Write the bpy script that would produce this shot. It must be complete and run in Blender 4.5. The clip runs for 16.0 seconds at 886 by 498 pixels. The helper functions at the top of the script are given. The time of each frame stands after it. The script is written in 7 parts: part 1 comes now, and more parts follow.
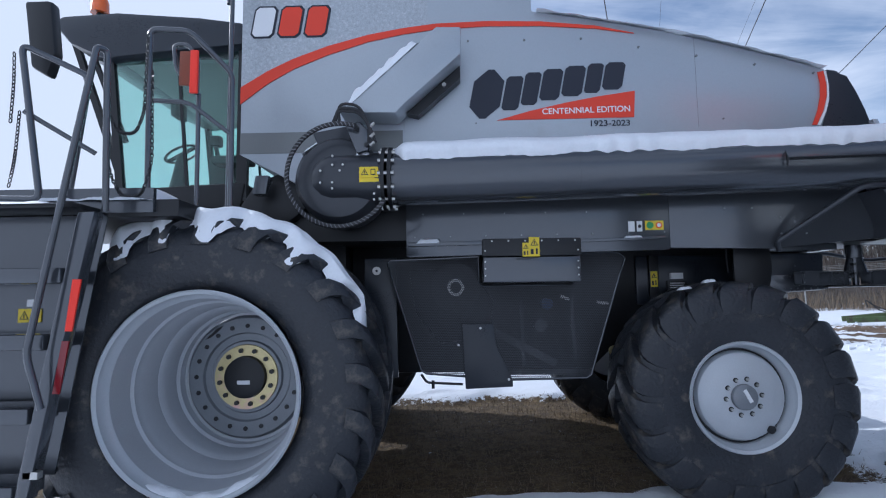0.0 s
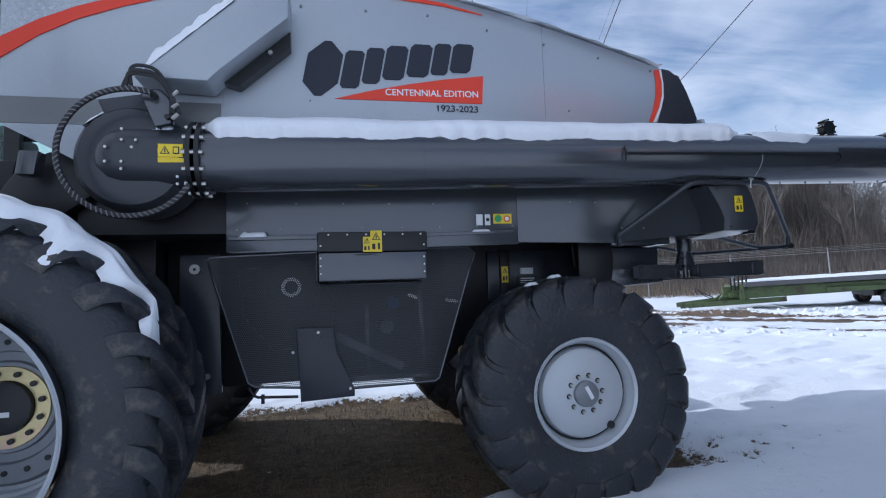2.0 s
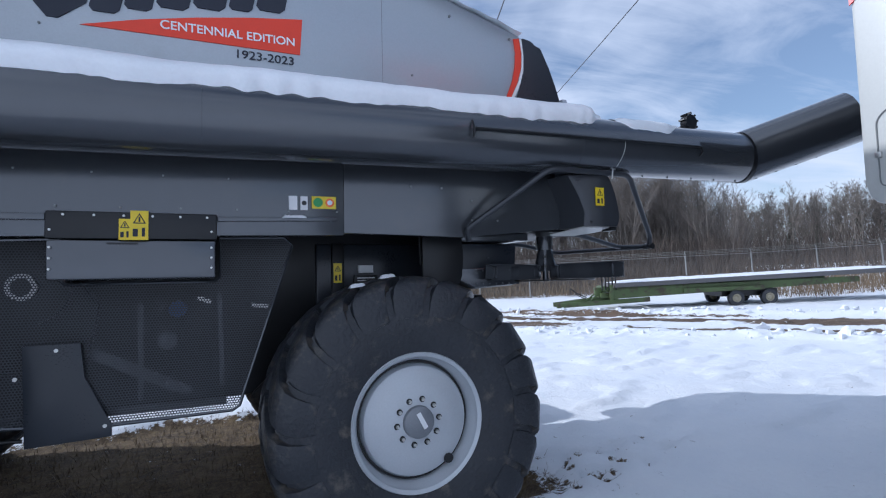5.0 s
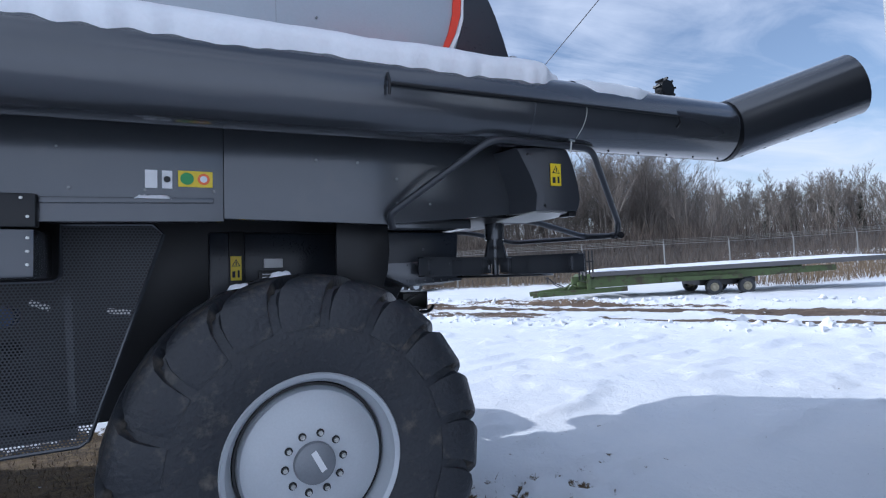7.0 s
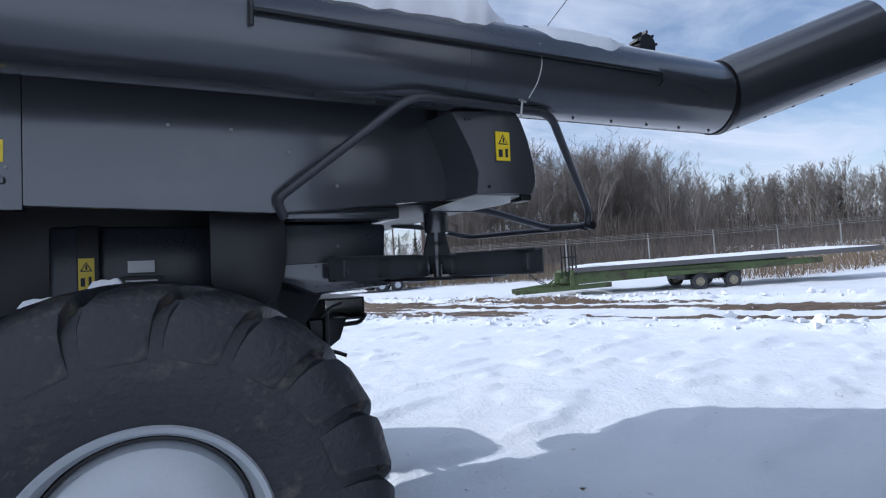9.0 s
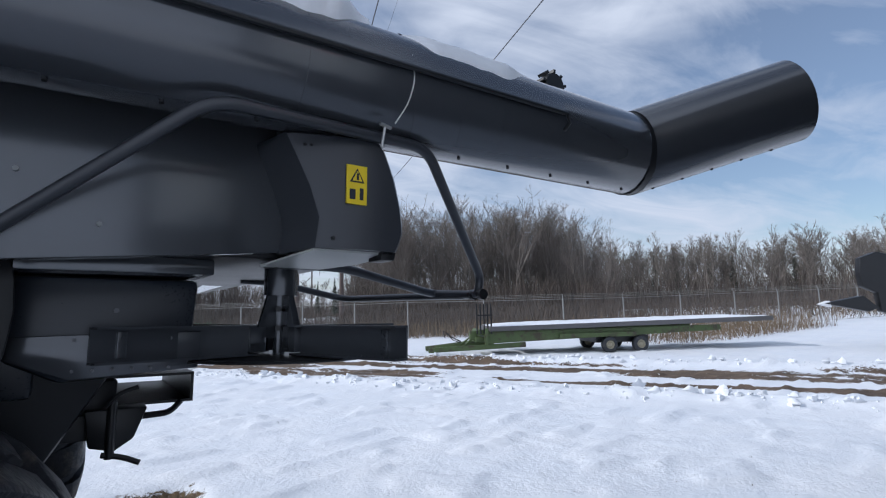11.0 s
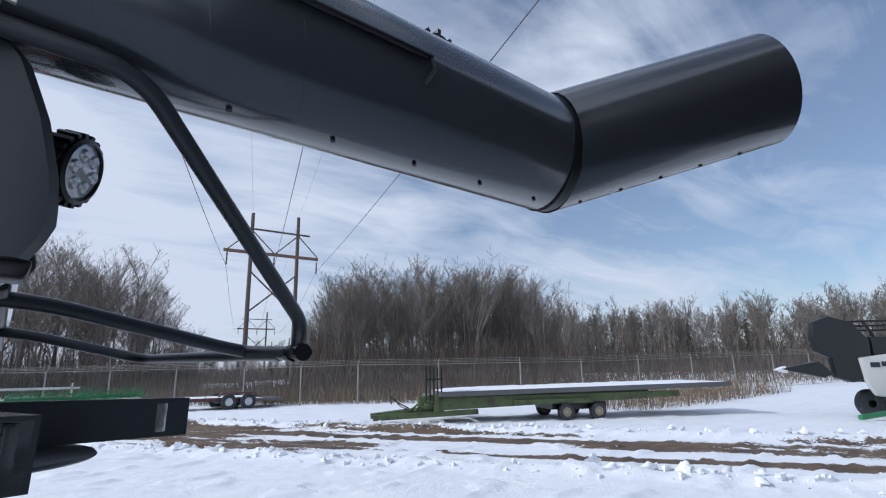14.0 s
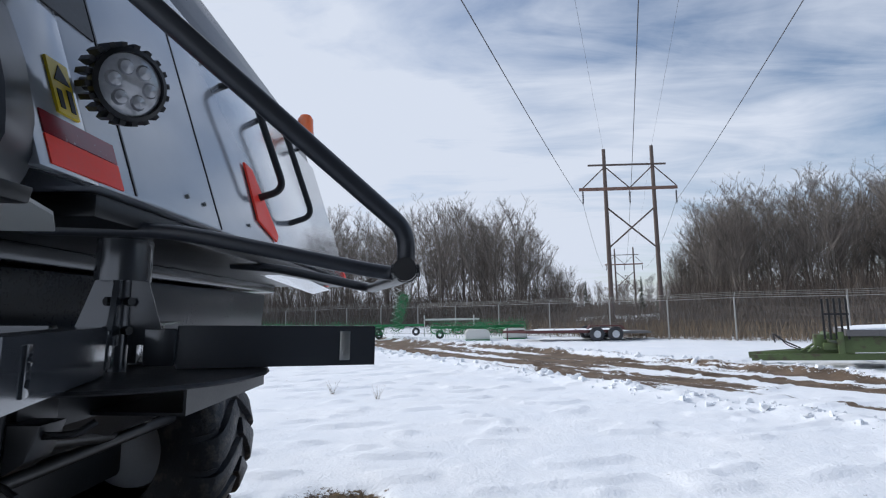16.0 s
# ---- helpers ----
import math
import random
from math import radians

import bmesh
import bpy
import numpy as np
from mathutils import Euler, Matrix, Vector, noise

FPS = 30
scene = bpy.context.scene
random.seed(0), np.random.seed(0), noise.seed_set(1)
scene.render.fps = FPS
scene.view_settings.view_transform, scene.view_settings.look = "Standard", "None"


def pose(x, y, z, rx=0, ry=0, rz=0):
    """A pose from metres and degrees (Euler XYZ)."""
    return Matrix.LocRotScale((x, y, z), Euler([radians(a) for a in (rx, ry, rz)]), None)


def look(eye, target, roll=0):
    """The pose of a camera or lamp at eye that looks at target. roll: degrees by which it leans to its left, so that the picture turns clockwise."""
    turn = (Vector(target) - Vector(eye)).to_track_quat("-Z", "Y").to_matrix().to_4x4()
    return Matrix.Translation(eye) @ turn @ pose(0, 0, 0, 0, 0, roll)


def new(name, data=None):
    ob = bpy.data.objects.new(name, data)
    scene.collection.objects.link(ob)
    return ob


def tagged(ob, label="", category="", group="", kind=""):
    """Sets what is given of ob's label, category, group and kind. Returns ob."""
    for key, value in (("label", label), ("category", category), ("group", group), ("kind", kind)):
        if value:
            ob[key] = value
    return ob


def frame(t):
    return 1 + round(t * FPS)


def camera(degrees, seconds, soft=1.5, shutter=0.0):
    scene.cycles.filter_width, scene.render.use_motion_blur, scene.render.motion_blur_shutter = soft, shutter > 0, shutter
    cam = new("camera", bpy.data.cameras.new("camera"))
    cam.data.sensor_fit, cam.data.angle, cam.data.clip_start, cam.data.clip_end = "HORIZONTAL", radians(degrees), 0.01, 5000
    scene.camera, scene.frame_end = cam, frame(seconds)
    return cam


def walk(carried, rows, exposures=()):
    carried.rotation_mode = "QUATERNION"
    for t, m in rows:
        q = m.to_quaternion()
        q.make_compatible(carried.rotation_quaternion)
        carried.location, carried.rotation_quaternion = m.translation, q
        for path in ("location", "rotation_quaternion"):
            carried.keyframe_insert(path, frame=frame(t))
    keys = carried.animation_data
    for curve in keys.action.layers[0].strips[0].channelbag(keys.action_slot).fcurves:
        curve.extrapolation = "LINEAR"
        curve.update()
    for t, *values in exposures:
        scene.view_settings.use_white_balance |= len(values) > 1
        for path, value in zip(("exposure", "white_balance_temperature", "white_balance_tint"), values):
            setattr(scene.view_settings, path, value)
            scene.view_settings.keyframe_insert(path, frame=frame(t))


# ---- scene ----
cam = camera(80.0, 16.0, soft=1.15)
# The measured rows lean a little; LEVEL turns them plumb and sets the ground at zero.
LEVEL = pose(0, 0, 0.24, 0, 1.5, 0)
PATH = [
    (0, (-0.076, -0.155, 1.224), (-0.117, 1.836, 1.409), -0.7),
    (0.5, (-0.018, -0.126, 1.232), (0.019, 1.866, 1.405), -1.3),
    (1, (0.044, -0.064, 1.236), (0.215, 1.922, 1.396), -1.7),
    (1.5, (0.138, 0.107, 1.247), (0.45, 2.077, 1.403), -2.0),
    (2, (0.219, 0.204, 1.259), (0.632, 2.155, 1.41), -1.9),
    (2.5, (0.353, 0.258, 1.256), (0.829, 2.194, 1.42), -1.4),
    (3, (0.546, 0.299, 1.271), (1.078, 2.218, 1.45), -0.9),
    (3.5, (0.652, 0.312, 1.275), (1.259, 2.208, 1.463), -0.7),
    (4, (0.713, 0.406, 1.27), (1.402, 2.276, 1.444), -0.9),
    (4.5, (0.783, 0.639, 1.268), (1.538, 2.485, 1.415), -1.3),
    (4.7, (0.796, 0.703, 1.265), (1.569, 2.542, 1.406), -1.4),
    (7, (1.379, 1.229, 1.311), (2.233, 3.035, 1.397), -1.6),
    (7.5, (1.467, 1.354, 1.304), (2.335, 3.154, 1.38), -2.0),
    (8, (1.657, 1.462, 1.311), (2.522, 3.264, 1.38), -2.4),
    (10.3, (2.199, 1.976, 1.364), (3.247, 3.674, 1.504), -1.1),
    (10.5, (2.267, 2.012, 1.381), (3.348, 3.685, 1.563), -0.9),
    (11, (2.432, 2.074, 1.412), (3.574, 3.696, 1.674), -0.2),
    (11.5, (2.527, 2.1, 1.412), (3.721, 3.671, 1.737), 0.0),
    (12, (2.594, 2.185, 1.398), (3.838, 3.707, 1.764), -0.3),
    (12.5, (2.731, 2.338, 1.417), (4.012, 3.819, 1.821), -0.6),
    (13, (2.825, 2.424, 1.416), (4.119, 3.881, 1.864), -0.7),
    (13.5, (2.996, 2.468, 1.415), (4.276, 3.928, 1.896), -0.4),
    (14, (3.229, 2.49, 1.439), (4.456, 3.992, 1.928), 0.1),
    (14.5, (3.377, 2.519, 1.438), (4.489, 4.119, 1.892), 0.6),
    (15, (3.553, 2.609, 1.419), (4.432, 4.361, 1.812), 0.9),
    (15.5, (3.7, 2.695, 1.43), (4.211, 4.603, 1.746), 0.8),
    (16, (3.858, 2.761, 1.429), (3.882, 4.746, 1.672), 0.6),
]
walk(cam, [(t, LEVEL @ look(eye, target, roll)) for t, eye, target, roll in PATH],
     [(0, 0.13, 5480, 12), (4.5, 0.15, 5500, 12), (8, 0.20, 5540, 12), (11, -0.05, 5820, 11.5), (14, -0.06, 5780, 11.5), (15, -0.03, 5900, 11), (16, 0.02, 6050, 10.5)])

# ---- world and sun ----
SUN_DIR = Vector((-1.42, 0.85, 1.0)).normalized()   # towards the sun
world = bpy.data.worlds.new("sky")
scene.world = world
world.use_nodes = True
wn, wl = world.node_tree.nodes, world.node_tree.links
wn.clear()
w_out = wn.new("ShaderNodeOutputWorld")
w_bg = wn.new("ShaderNodeBackground")
w_sky = wn.new("ShaderNodeTexSky")
w_sky.sky_type = 'NISHITA'
w_sky.sun_disc = False
w_sky.sun_elevation = math.asin(SUN_DIR.z)
w_sky.sun_rotation = math.atan2(SUN_DIR.x, SUN_DIR.y)
w_sky.dust_density = 0.6
w_sky.air_density = 1.0
w_co = wn.new("ShaderNodeTexCoord")
w_map = wn.new("ShaderNodeMapping")
w_map.inputs["Scale"].default_value = (1.6, 1.6, 4.6)
w_map.inputs["Rotation"].default_value = (0.0, 0.25, 0.6)
w_noise = wn.new("ShaderNodeTexNoise")
w_noise.inputs["Scale"].default_value = 1.5
w_noise.inputs["Detail"].default_value = 9.0
w_noise.inputs["Roughness"].default_value = 0.46
w_noise.inputs["Distortion"].default_value = 0.3
w_sep = wn.new("ShaderNodeSeparateXYZ")
w_add = wn.new("ShaderNodeMath")
w_add.operation = 'MULTIPLY_ADD'
w_add.inputs[1].default_value = -0.30
w_low = wn.new("ShaderNodeMath")
w_low.operation = 'MULTIPLY_ADD'
w_low.inputs[1].default_value = -0.30
w_ramp = wn.new("ShaderNodeValToRGB")
w_ramp.color_ramp.elements[0].position = 0.06
w_ramp.color_ramp.elements[0].color = (0.13, 0.13, 0.13, 1)
w_ramp.color_ramp.elements[1].position = 0.40
w_mix = wn.new("ShaderNodeMix")
w_mix.data_type = 'RGBA'
w_mix.inputs["B"].default_value = (6.3, 6.6, 7.15, 1)
wl.new(w_co.outputs["Generated"], w_map.inputs["Vector"])
wl.new(w_map.outputs["Vector"], w_noise.inputs["Vector"])
wl.new(w_co.outputs["Generated"], w_sep.inputs[0])
wl.new(w_sep.outputs["X"], w_add.inputs[0])
wl.new(w_noise.outputs["Fac"], w_add.inputs[2])
wl.new(w_sep.outputs["Z"], w_low.inputs[0])
wl.new(w_add.outputs[0], w_low.inputs[2])
# thin streaked cirrus on a flat high layer
w_up = wn.new("ShaderNodeMath")
w_up.operation = 'ADD'
w_up.inputs[1].default_value = 0.10
w_cmb = wn.new("ShaderNodeCombineXYZ")
w_flat = wn.new("ShaderNodeVectorMath")
w_flat.operation = 'DIVIDE'
w_cmap = wn.new("ShaderNodeMapping")
w_cmap.inputs["Rotation"].default_value = (0.0, 0.0, 0.95)
w_cmap.inputs["Scale"].default_value = (0.85, 2.3, 0.0)
w_cir = wn.new("ShaderNodeTexNoise")
w_cir.inputs["Scale"].default_value = 1.3
w_cir.inputs["Detail"].default_value = 10.0
w_cir.inputs["Roughness"].default_value = 0.62
w_cir.inputs["Distortion"].default_value = 0.9
w_sum = wn.new("ShaderNodeMath")
w_sum.operation = 'MULTIPLY_ADD'
w_sum.inputs[1].default_value = 0.55
w_off = wn.new("ShaderNodeMath")
w_off.operation = 'SUBTRACT'
w_off.inputs[1].default_value = 0.27
wl.new(w_sep.outputs["Z"], w_up.inputs[0])
for k in range(3):
    wl.new(w_up.outputs[0], w_cmb.inputs[k])
wl.new(w_co.outputs["Generated"], w_flat.inputs[0])
wl.new(w_cmb.outputs[0], w_flat.inputs[1])
wl.new(w_flat.outputs[0], w_cmap.inputs["Vector"])
wl.new(w_cmap.outputs[0], w_cir.inputs["Vector"])
wl.new(w_cir.outputs["Fac"], w_sum.inputs[0])
wl.new(w_low.outputs[0], w_sum.inputs[2])
wl.new(w_sum.outputs[0], w_off.inputs[0])
wl.new(w_off.outputs[0], w_ramp.inputs["Fac"])
wl.new(w_ramp.outputs["Color"], w_mix.inputs["Factor"])
wl.new(w_sky.outputs["Color"], w_mix.inputs["A"])
wl.new(w_mix.outputs["Result"], w_bg.inputs["Color"])
w_bg.inputs["Strength"].default_value = 0.11
wl.new(w_bg.outputs[0], w_out.inputs["Surface"])

sun = new("sun", bpy.data.lights.new("sun", 'SUN'))
sun.data.energy = 2.7
sun.data.angle = radians(0.6)
sun.data.color = (1.0, 0.955, 0.89)
sun.matrix_world = look(SUN_DIR * 50, (0, 0, 0))


# ---- materials ----
def material(name, color, rough=0.5, metal=0.0, vary=0.12, scale=6.0, fine=90.0, bump=0.0, bump_scale=60.0,
             coat=0.0, spots=None, spot_amount=0.5, spot_scale=3.0, spread=0.12, stretch=(1, 1, 1), island=0.0, gloss_vary=0.15):
    """A surface with broad and fine variation of its colour and roughness, optional spots of a second colour, and fine relief."""
    m = bpy.data.materials.new(name)
    m.use_nodes = True
    n, l = m.node_tree.nodes, m.node_tree.links
    p = n["Principled BSDF"]
    co = n.new("ShaderNodeTexCoord")
    mp = n.new("ShaderNodeMapping")
    mp.inputs["Scale"].default_value = stretch
    l.new(co.outputs["Object"], mp.inputs["Vector"])
    big = n.new("ShaderNodeTexNoise")
    big.inputs["Scale"].default_value = scale
    big.inputs["Detail"].default_value = 5
    small = n.new("ShaderNodeTexNoise")
    small.inputs["Scale"].default_value = fine
    small.inputs["Detail"].default_value = 3
    l.new(mp.outputs[0], big.inputs["Vector"])
    l.new(mp.outputs[0], small.inputs["Vector"])
    add = n.new("ShaderNodeMath")
    add.operation = 'ADD'
    l.new(big.outputs["Fac"], add.inputs[0])
    l.new(small.outputs["Fac"], add.inputs[1])
    rng = n.new("ShaderNodeMapRange")
    rng.inputs["From Min"].default_value = 0.6
    rng.inputs["From Max"].default_value = 1.4
    rng.inputs["To Min"].default_value = 1 - vary
    rng.inputs["To Max"].default_value = 1 + vary
    l.new(add.outputs[0], rng.inputs["Value"])
    value = rng.outputs[0]
    if island:
        info = n.new("ShaderNodeNewGeometry")
        ir = n.new("ShaderNodeMapRange")
        ir.inputs["To Min"].default_value = 1 - island
        ir.inputs["To Max"].default_value = 1 + island
        l.new(info.outputs["Random Per Island"], ir.inputs["Value"])
        mu = n.new("ShaderNodeMath")
        mu.operation = 'MULTIPLY'
        l.new(value, mu.inputs[0])
        l.new(ir.outputs[0], mu.inputs[1])
        value = mu.outputs[0]
    hsv = n.new("ShaderNodeHueSaturation")
    hsv.inputs["Color"].default_value = (*color, 1)
    l.new(value, hsv.inputs["Value"])
    out = hsv.outputs["Color"]
    if spots:
        sp = n.new("ShaderNodeTexNoise")
        sp.inputs["Scale"].default_value = spot_scale
        sp.inputs["Detail"].default_value = 8
        sp.inputs["Roughness"].default_value = 0.65
        l.new(mp.outputs[0], sp.inputs["Vector"])
        sr = n.new("ShaderNodeMapRange")
        sr.inputs["From Min"].default_value = spot_amount
        sr.inputs["From Max"].default_value = spot_amount + spread
        l.new(sp.outputs["Fac"], sr.inputs["Value"])
        mx = n.new("ShaderNodeMix")
        mx.data_type = 'RGBA'
        mx.inputs["B"].default_value = (*spots, 1)
        l.new(sr.outputs[0], mx.inputs["Factor"])
        l.new(out, mx.inputs["A"])
        out = mx.outputs["Result"]
    l.new(out, p.inputs["Base Color"])
    rr = n.new("ShaderNodeMapRange")
    rr.inputs["From Min"].default_value = 0.6
    rr.inputs["From Max"].default_value = 1.4
    rr.inputs["To Min"].default_value = max(0.02, rough * (1 - gloss_vary))
    rr.inputs["To Max"].default_value = min(1, rough * (1 + gloss_vary))
    l.new(add.outputs[0], rr.inputs["Value"])
    l.new(rr.outputs[0], p.inputs["Roughness"])
    p.inputs["Metallic"].default_value = metal
    p.inputs["Coat Weight"].default_value = coat
    p.inputs["Coat Roughness"].default_value = 0.12
    if bump:
        bn = n.new("ShaderNodeTexNoise")
        bn.inputs["Scale"].default_value = bump_scale
        bn.inputs["Detail"].default_value = 4
        l.new(mp.outputs[0], bn.inputs["Vector"])
        b = n.new("ShaderNodeBump")
        b.inputs["Strength"].default_value = bump
        b.inputs["Distance"].default_value = 0.01
        l.new(bn.outputs["Fac"], b.inputs["Height"])
        l.new(b.outputs[0], p.inputs["Normal"])
    return m


SILVER = material("silver_paint", (0.40, 0.435, 0.47), 0.36, 0.35, 0.06, 1.2, 140, coat=0.25, spots=(0.36, 0.38, 0.40), spot_amount=0.62, spot_scale=1.4)
SPANGLE = material("galvanised_sheet", (0.40, 0.43, 0.46), 0.38, 0.5, 0.22, 40, 160, spots=(0.55, 0.57, 0.6), spot_amount=0.55, spot_scale=55)
BAND = material("bare_metal_band", (0.20, 0.21, 0.21), 0.42, 0.5, 0.10, 2, 120)
CHAR = material("charcoal_paint", (0.078, 0.085, 0.097), 0.20, 0.45, 0.03, 1.2, 14, coat=0.8, spots=(0.080, 0.085, 0.094), spot_amount=0.6, spot_scale=2.0, gloss_vary=0.04)
PANEL = material("graphite_panel", (0.094, 0.102, 0.114), 0.22, 0.55, 0.025, 1.1, 12, coat=0.6, spots=(0.108, 0.113, 0.12), spot_amount=0.6, spot_scale=1.8, gloss_vary=0.04)
HOODSILVER = material("polished_silver_paint", (0.44, 0.465, 0.50), 0.16, 0.45, 0.03, 1.2, 14, coat=0.8, gloss_vary=0.05)
SATIN = material("satin_charcoal", (0.040, 0.044, 0.052), 0.36, 0.2, 0.05, 1.5, 20, coat=0.15, gloss_vary=0.06)
STUD = material("dark_rivet", (0.10, 0.105, 0.115), 0.4, 0.5, 0.1, 9, 60)
BLACK = material("black_steel", (0.011, 0.012, 0.014), 0.40, 0.1, 0.15, 4, 90, spots=(0.024, 0.024, 0.024), spot_amount=0.64, spot_scale=6)
PLASTIC = material("navy_black_plastic", (0.020, 0.025, 0.034), 0.30, 0.0, 0.08, 3, 110)
HOSE = material("black_hose", (0.018, 0.018, 0.02), 0.5, 0, 0.12, 8, 90)
HOSEB = material("grey_hose_wrap", (0.16, 0.16, 0.17), 0.5, 0, 0.12, 8, 90)
RUBBER = material("tyre_rubber", (0.021, 0.024, 0.030), 0.44, 0, 0.30, 5, 70, bump=0.6, bump_scale=40, spots=(0.125, 0.110, 0.090), spot_amount=0.54, spot_scale=9, spread=0.20)
RIM = material("silver_rim_paint", (0.50, 0.53, 0.56), 0.36, 0.15, 0.06, 3, 120, coat=0.2)
RIMDARK = material("grey_wheel_disc", (0.22, 0.235, 0.255), 0.38, 0.3, 0.08, 4, 120)
BARREL = material("silver_barrel_paint", (0.47, 0.49, 0.52), 0.36, 0.1, 0.08, 3, 120, coat=0.2)
GOLD = material("zinc_yellow_ring", (0.55, 0.47, 0.25), 0.32, 0.8, 0.12, 7, 80, spots=(0.6, 0.36, 0.34), spot_amount=0.55, spot_scale=6)
ZINC = material("zinc_bolt", (0.55, 0.55, 0.53), 0.32, 0.9, 0.1, 20, 90)
RED = material("red_orange_decal", (0.74, 0.052, 0.020), 0.55, 0, 0.04, 3, 90)
REFLECT = material("red_reflector", (0.92, 0.040, 0.018), 0.5, 0, 0.05, 9, 120)
DARKRED = material("dark_red_reflector", (0.20, 0.006, 0.012), 0.25, 0, 0.06, 9, 120, coat=0.4)
NAVY = material("navy_decal", (0.016, 0.020, 0.034), 0.60, 0, 0.05, 4, 90)
WHITE = material("white_decal", (0.78, 0.79, 0.8), 0.4, 0, 0.03, 4, 90)
YELLOW = material("yellow_sticker", (0.80, 0.60, 0.02), 0.35, 0, 0.03, 6, 90)
GREENS = material("green_sticker", (0.04, 0.32, 0.09), 0.35, 0, 0.03, 6, 90)
ORANGE = material("orange_lens", (0.80, 0.14, 0.02), 0.18, 0, 0.06, 12, 90, coat=0.5)
SNOW = material("snow", (0.84, 0.865, 0.90), 0.62, 0, 0.04, 5, 60, bump=0.35, bump_scale=30)
INTERIOR = material("cab_interior", (0.06, 0.065, 0.07), 0.6, 0, 0.1, 6, 90)
FENCE = material("galvanised_fence", (0.30, 0.30, 0.29), 0.5, 0.5, 0.12, 3, 60)
BARK = material("grey_bark", (0.185, 0.162, 0.143), 0.9, 0, 0.25, 0.4, 8, island=0.35)
BRUSH = material("dry_brush", (0.092, 0.074, 0.061), 0.95, 0, 0.3, 0.5, 6, island=0.4)
REED = material("dry_reed", (0.175, 0.13, 0.085), 0.9, 0, 0.3, 1, 8, island=0.4)
PINE = material("evergreen_needles", (0.045, 0.058, 0.038), 0.9, 0, 0.3, 0.5, 6, island=0.35)
POLE = material("weathered_pole", (0.11, 0.085, 0.075), 0.85, 0, 0.2, 1, 12)
RUSTARM = material("rusty_crossarm", (0.19, 0.115, 0.09), 0.8, 0, 0.2, 1, 12)
WIRE = material("power_wire", (0.10, 0.10, 0.11), 0.5, 0.5, 0.05, 1, 10)
LIME = material("faded_green_paint", (0.078, 0.115, 0.040), 0.55, 0, 0.25, 2, 40, spots=(0.060, 0.050, 0.030), spot_amount=0.50, spot_scale=3)
GREEN = material("farm_green_paint", (0.02, 0.19, 0.065), 0.45, 0, 0.15, 2, 40)
DECK = material("grey_weathered_deck", (0.125, 0.122, 0.125), 0.8, 0, 0.25, 2, 30, stretch=(0.6, 4, 4))
MAROON = material("maroon_trailer_paint", (0.09, 0.03, 0.03), 0.5, 0.1, 0.15, 2, 40)
CREAM = material("cream_rim", (0.34, 0.31, 0.23), 0.5, 0, 0.12, 4, 40)
LTGREY = material("light_grey_paint", (0.52, 0.53, 0.51), 0.38, 0.1, 0.04, 1.5, 90, coat=0.2)
BRIGHTRED = material("red_side_decal", (0.66, 0.03, 0.04), 0.35, 0, 0.05, 2, 90, coat=0.2)


def glass(name, tint, rough=0.03, alpha=0.55):
    """A tinted pane: partly clear, with a mirror-like face."""
    m = bpy.data.materials.new(name)
    m.use_nodes = True
    n, l = m.node_tree.nodes, m.node_tree.links
    out = n["Material Output"]
    n.remove(n["Principled BSDF"])
    tr = n.new("ShaderNodeBsdfTransparent")
    tr.inputs["Color"].default_value = (*tint, 1)
    gl = n.new("ShaderNodeBsdfGlossy")
    gl.inputs["Roughness"].default_value = rough
    fr = n.new("ShaderNodeFresnel")
    fr.inputs["IOR"].default_value = 1.5
    mx = n.new("ShaderNodeMixShader")
    l.new(fr.outputs[0], mx.inputs[0])
    l.new(tr.outputs[0], mx.inputs[1])
    l.new(gl.outputs[0], mx.inputs[2])
    l.new(mx.outputs[0], out.inputs["Surface"])
    return m


GLASS = glass("green_tinted_glass", (0.76, 0.91, 0.87))
LENS = material("clear_lamp_lens", (0.42, 0.43, 0.46), 0.12, 0.3, 0.15, 30, 90, coat=0.6)


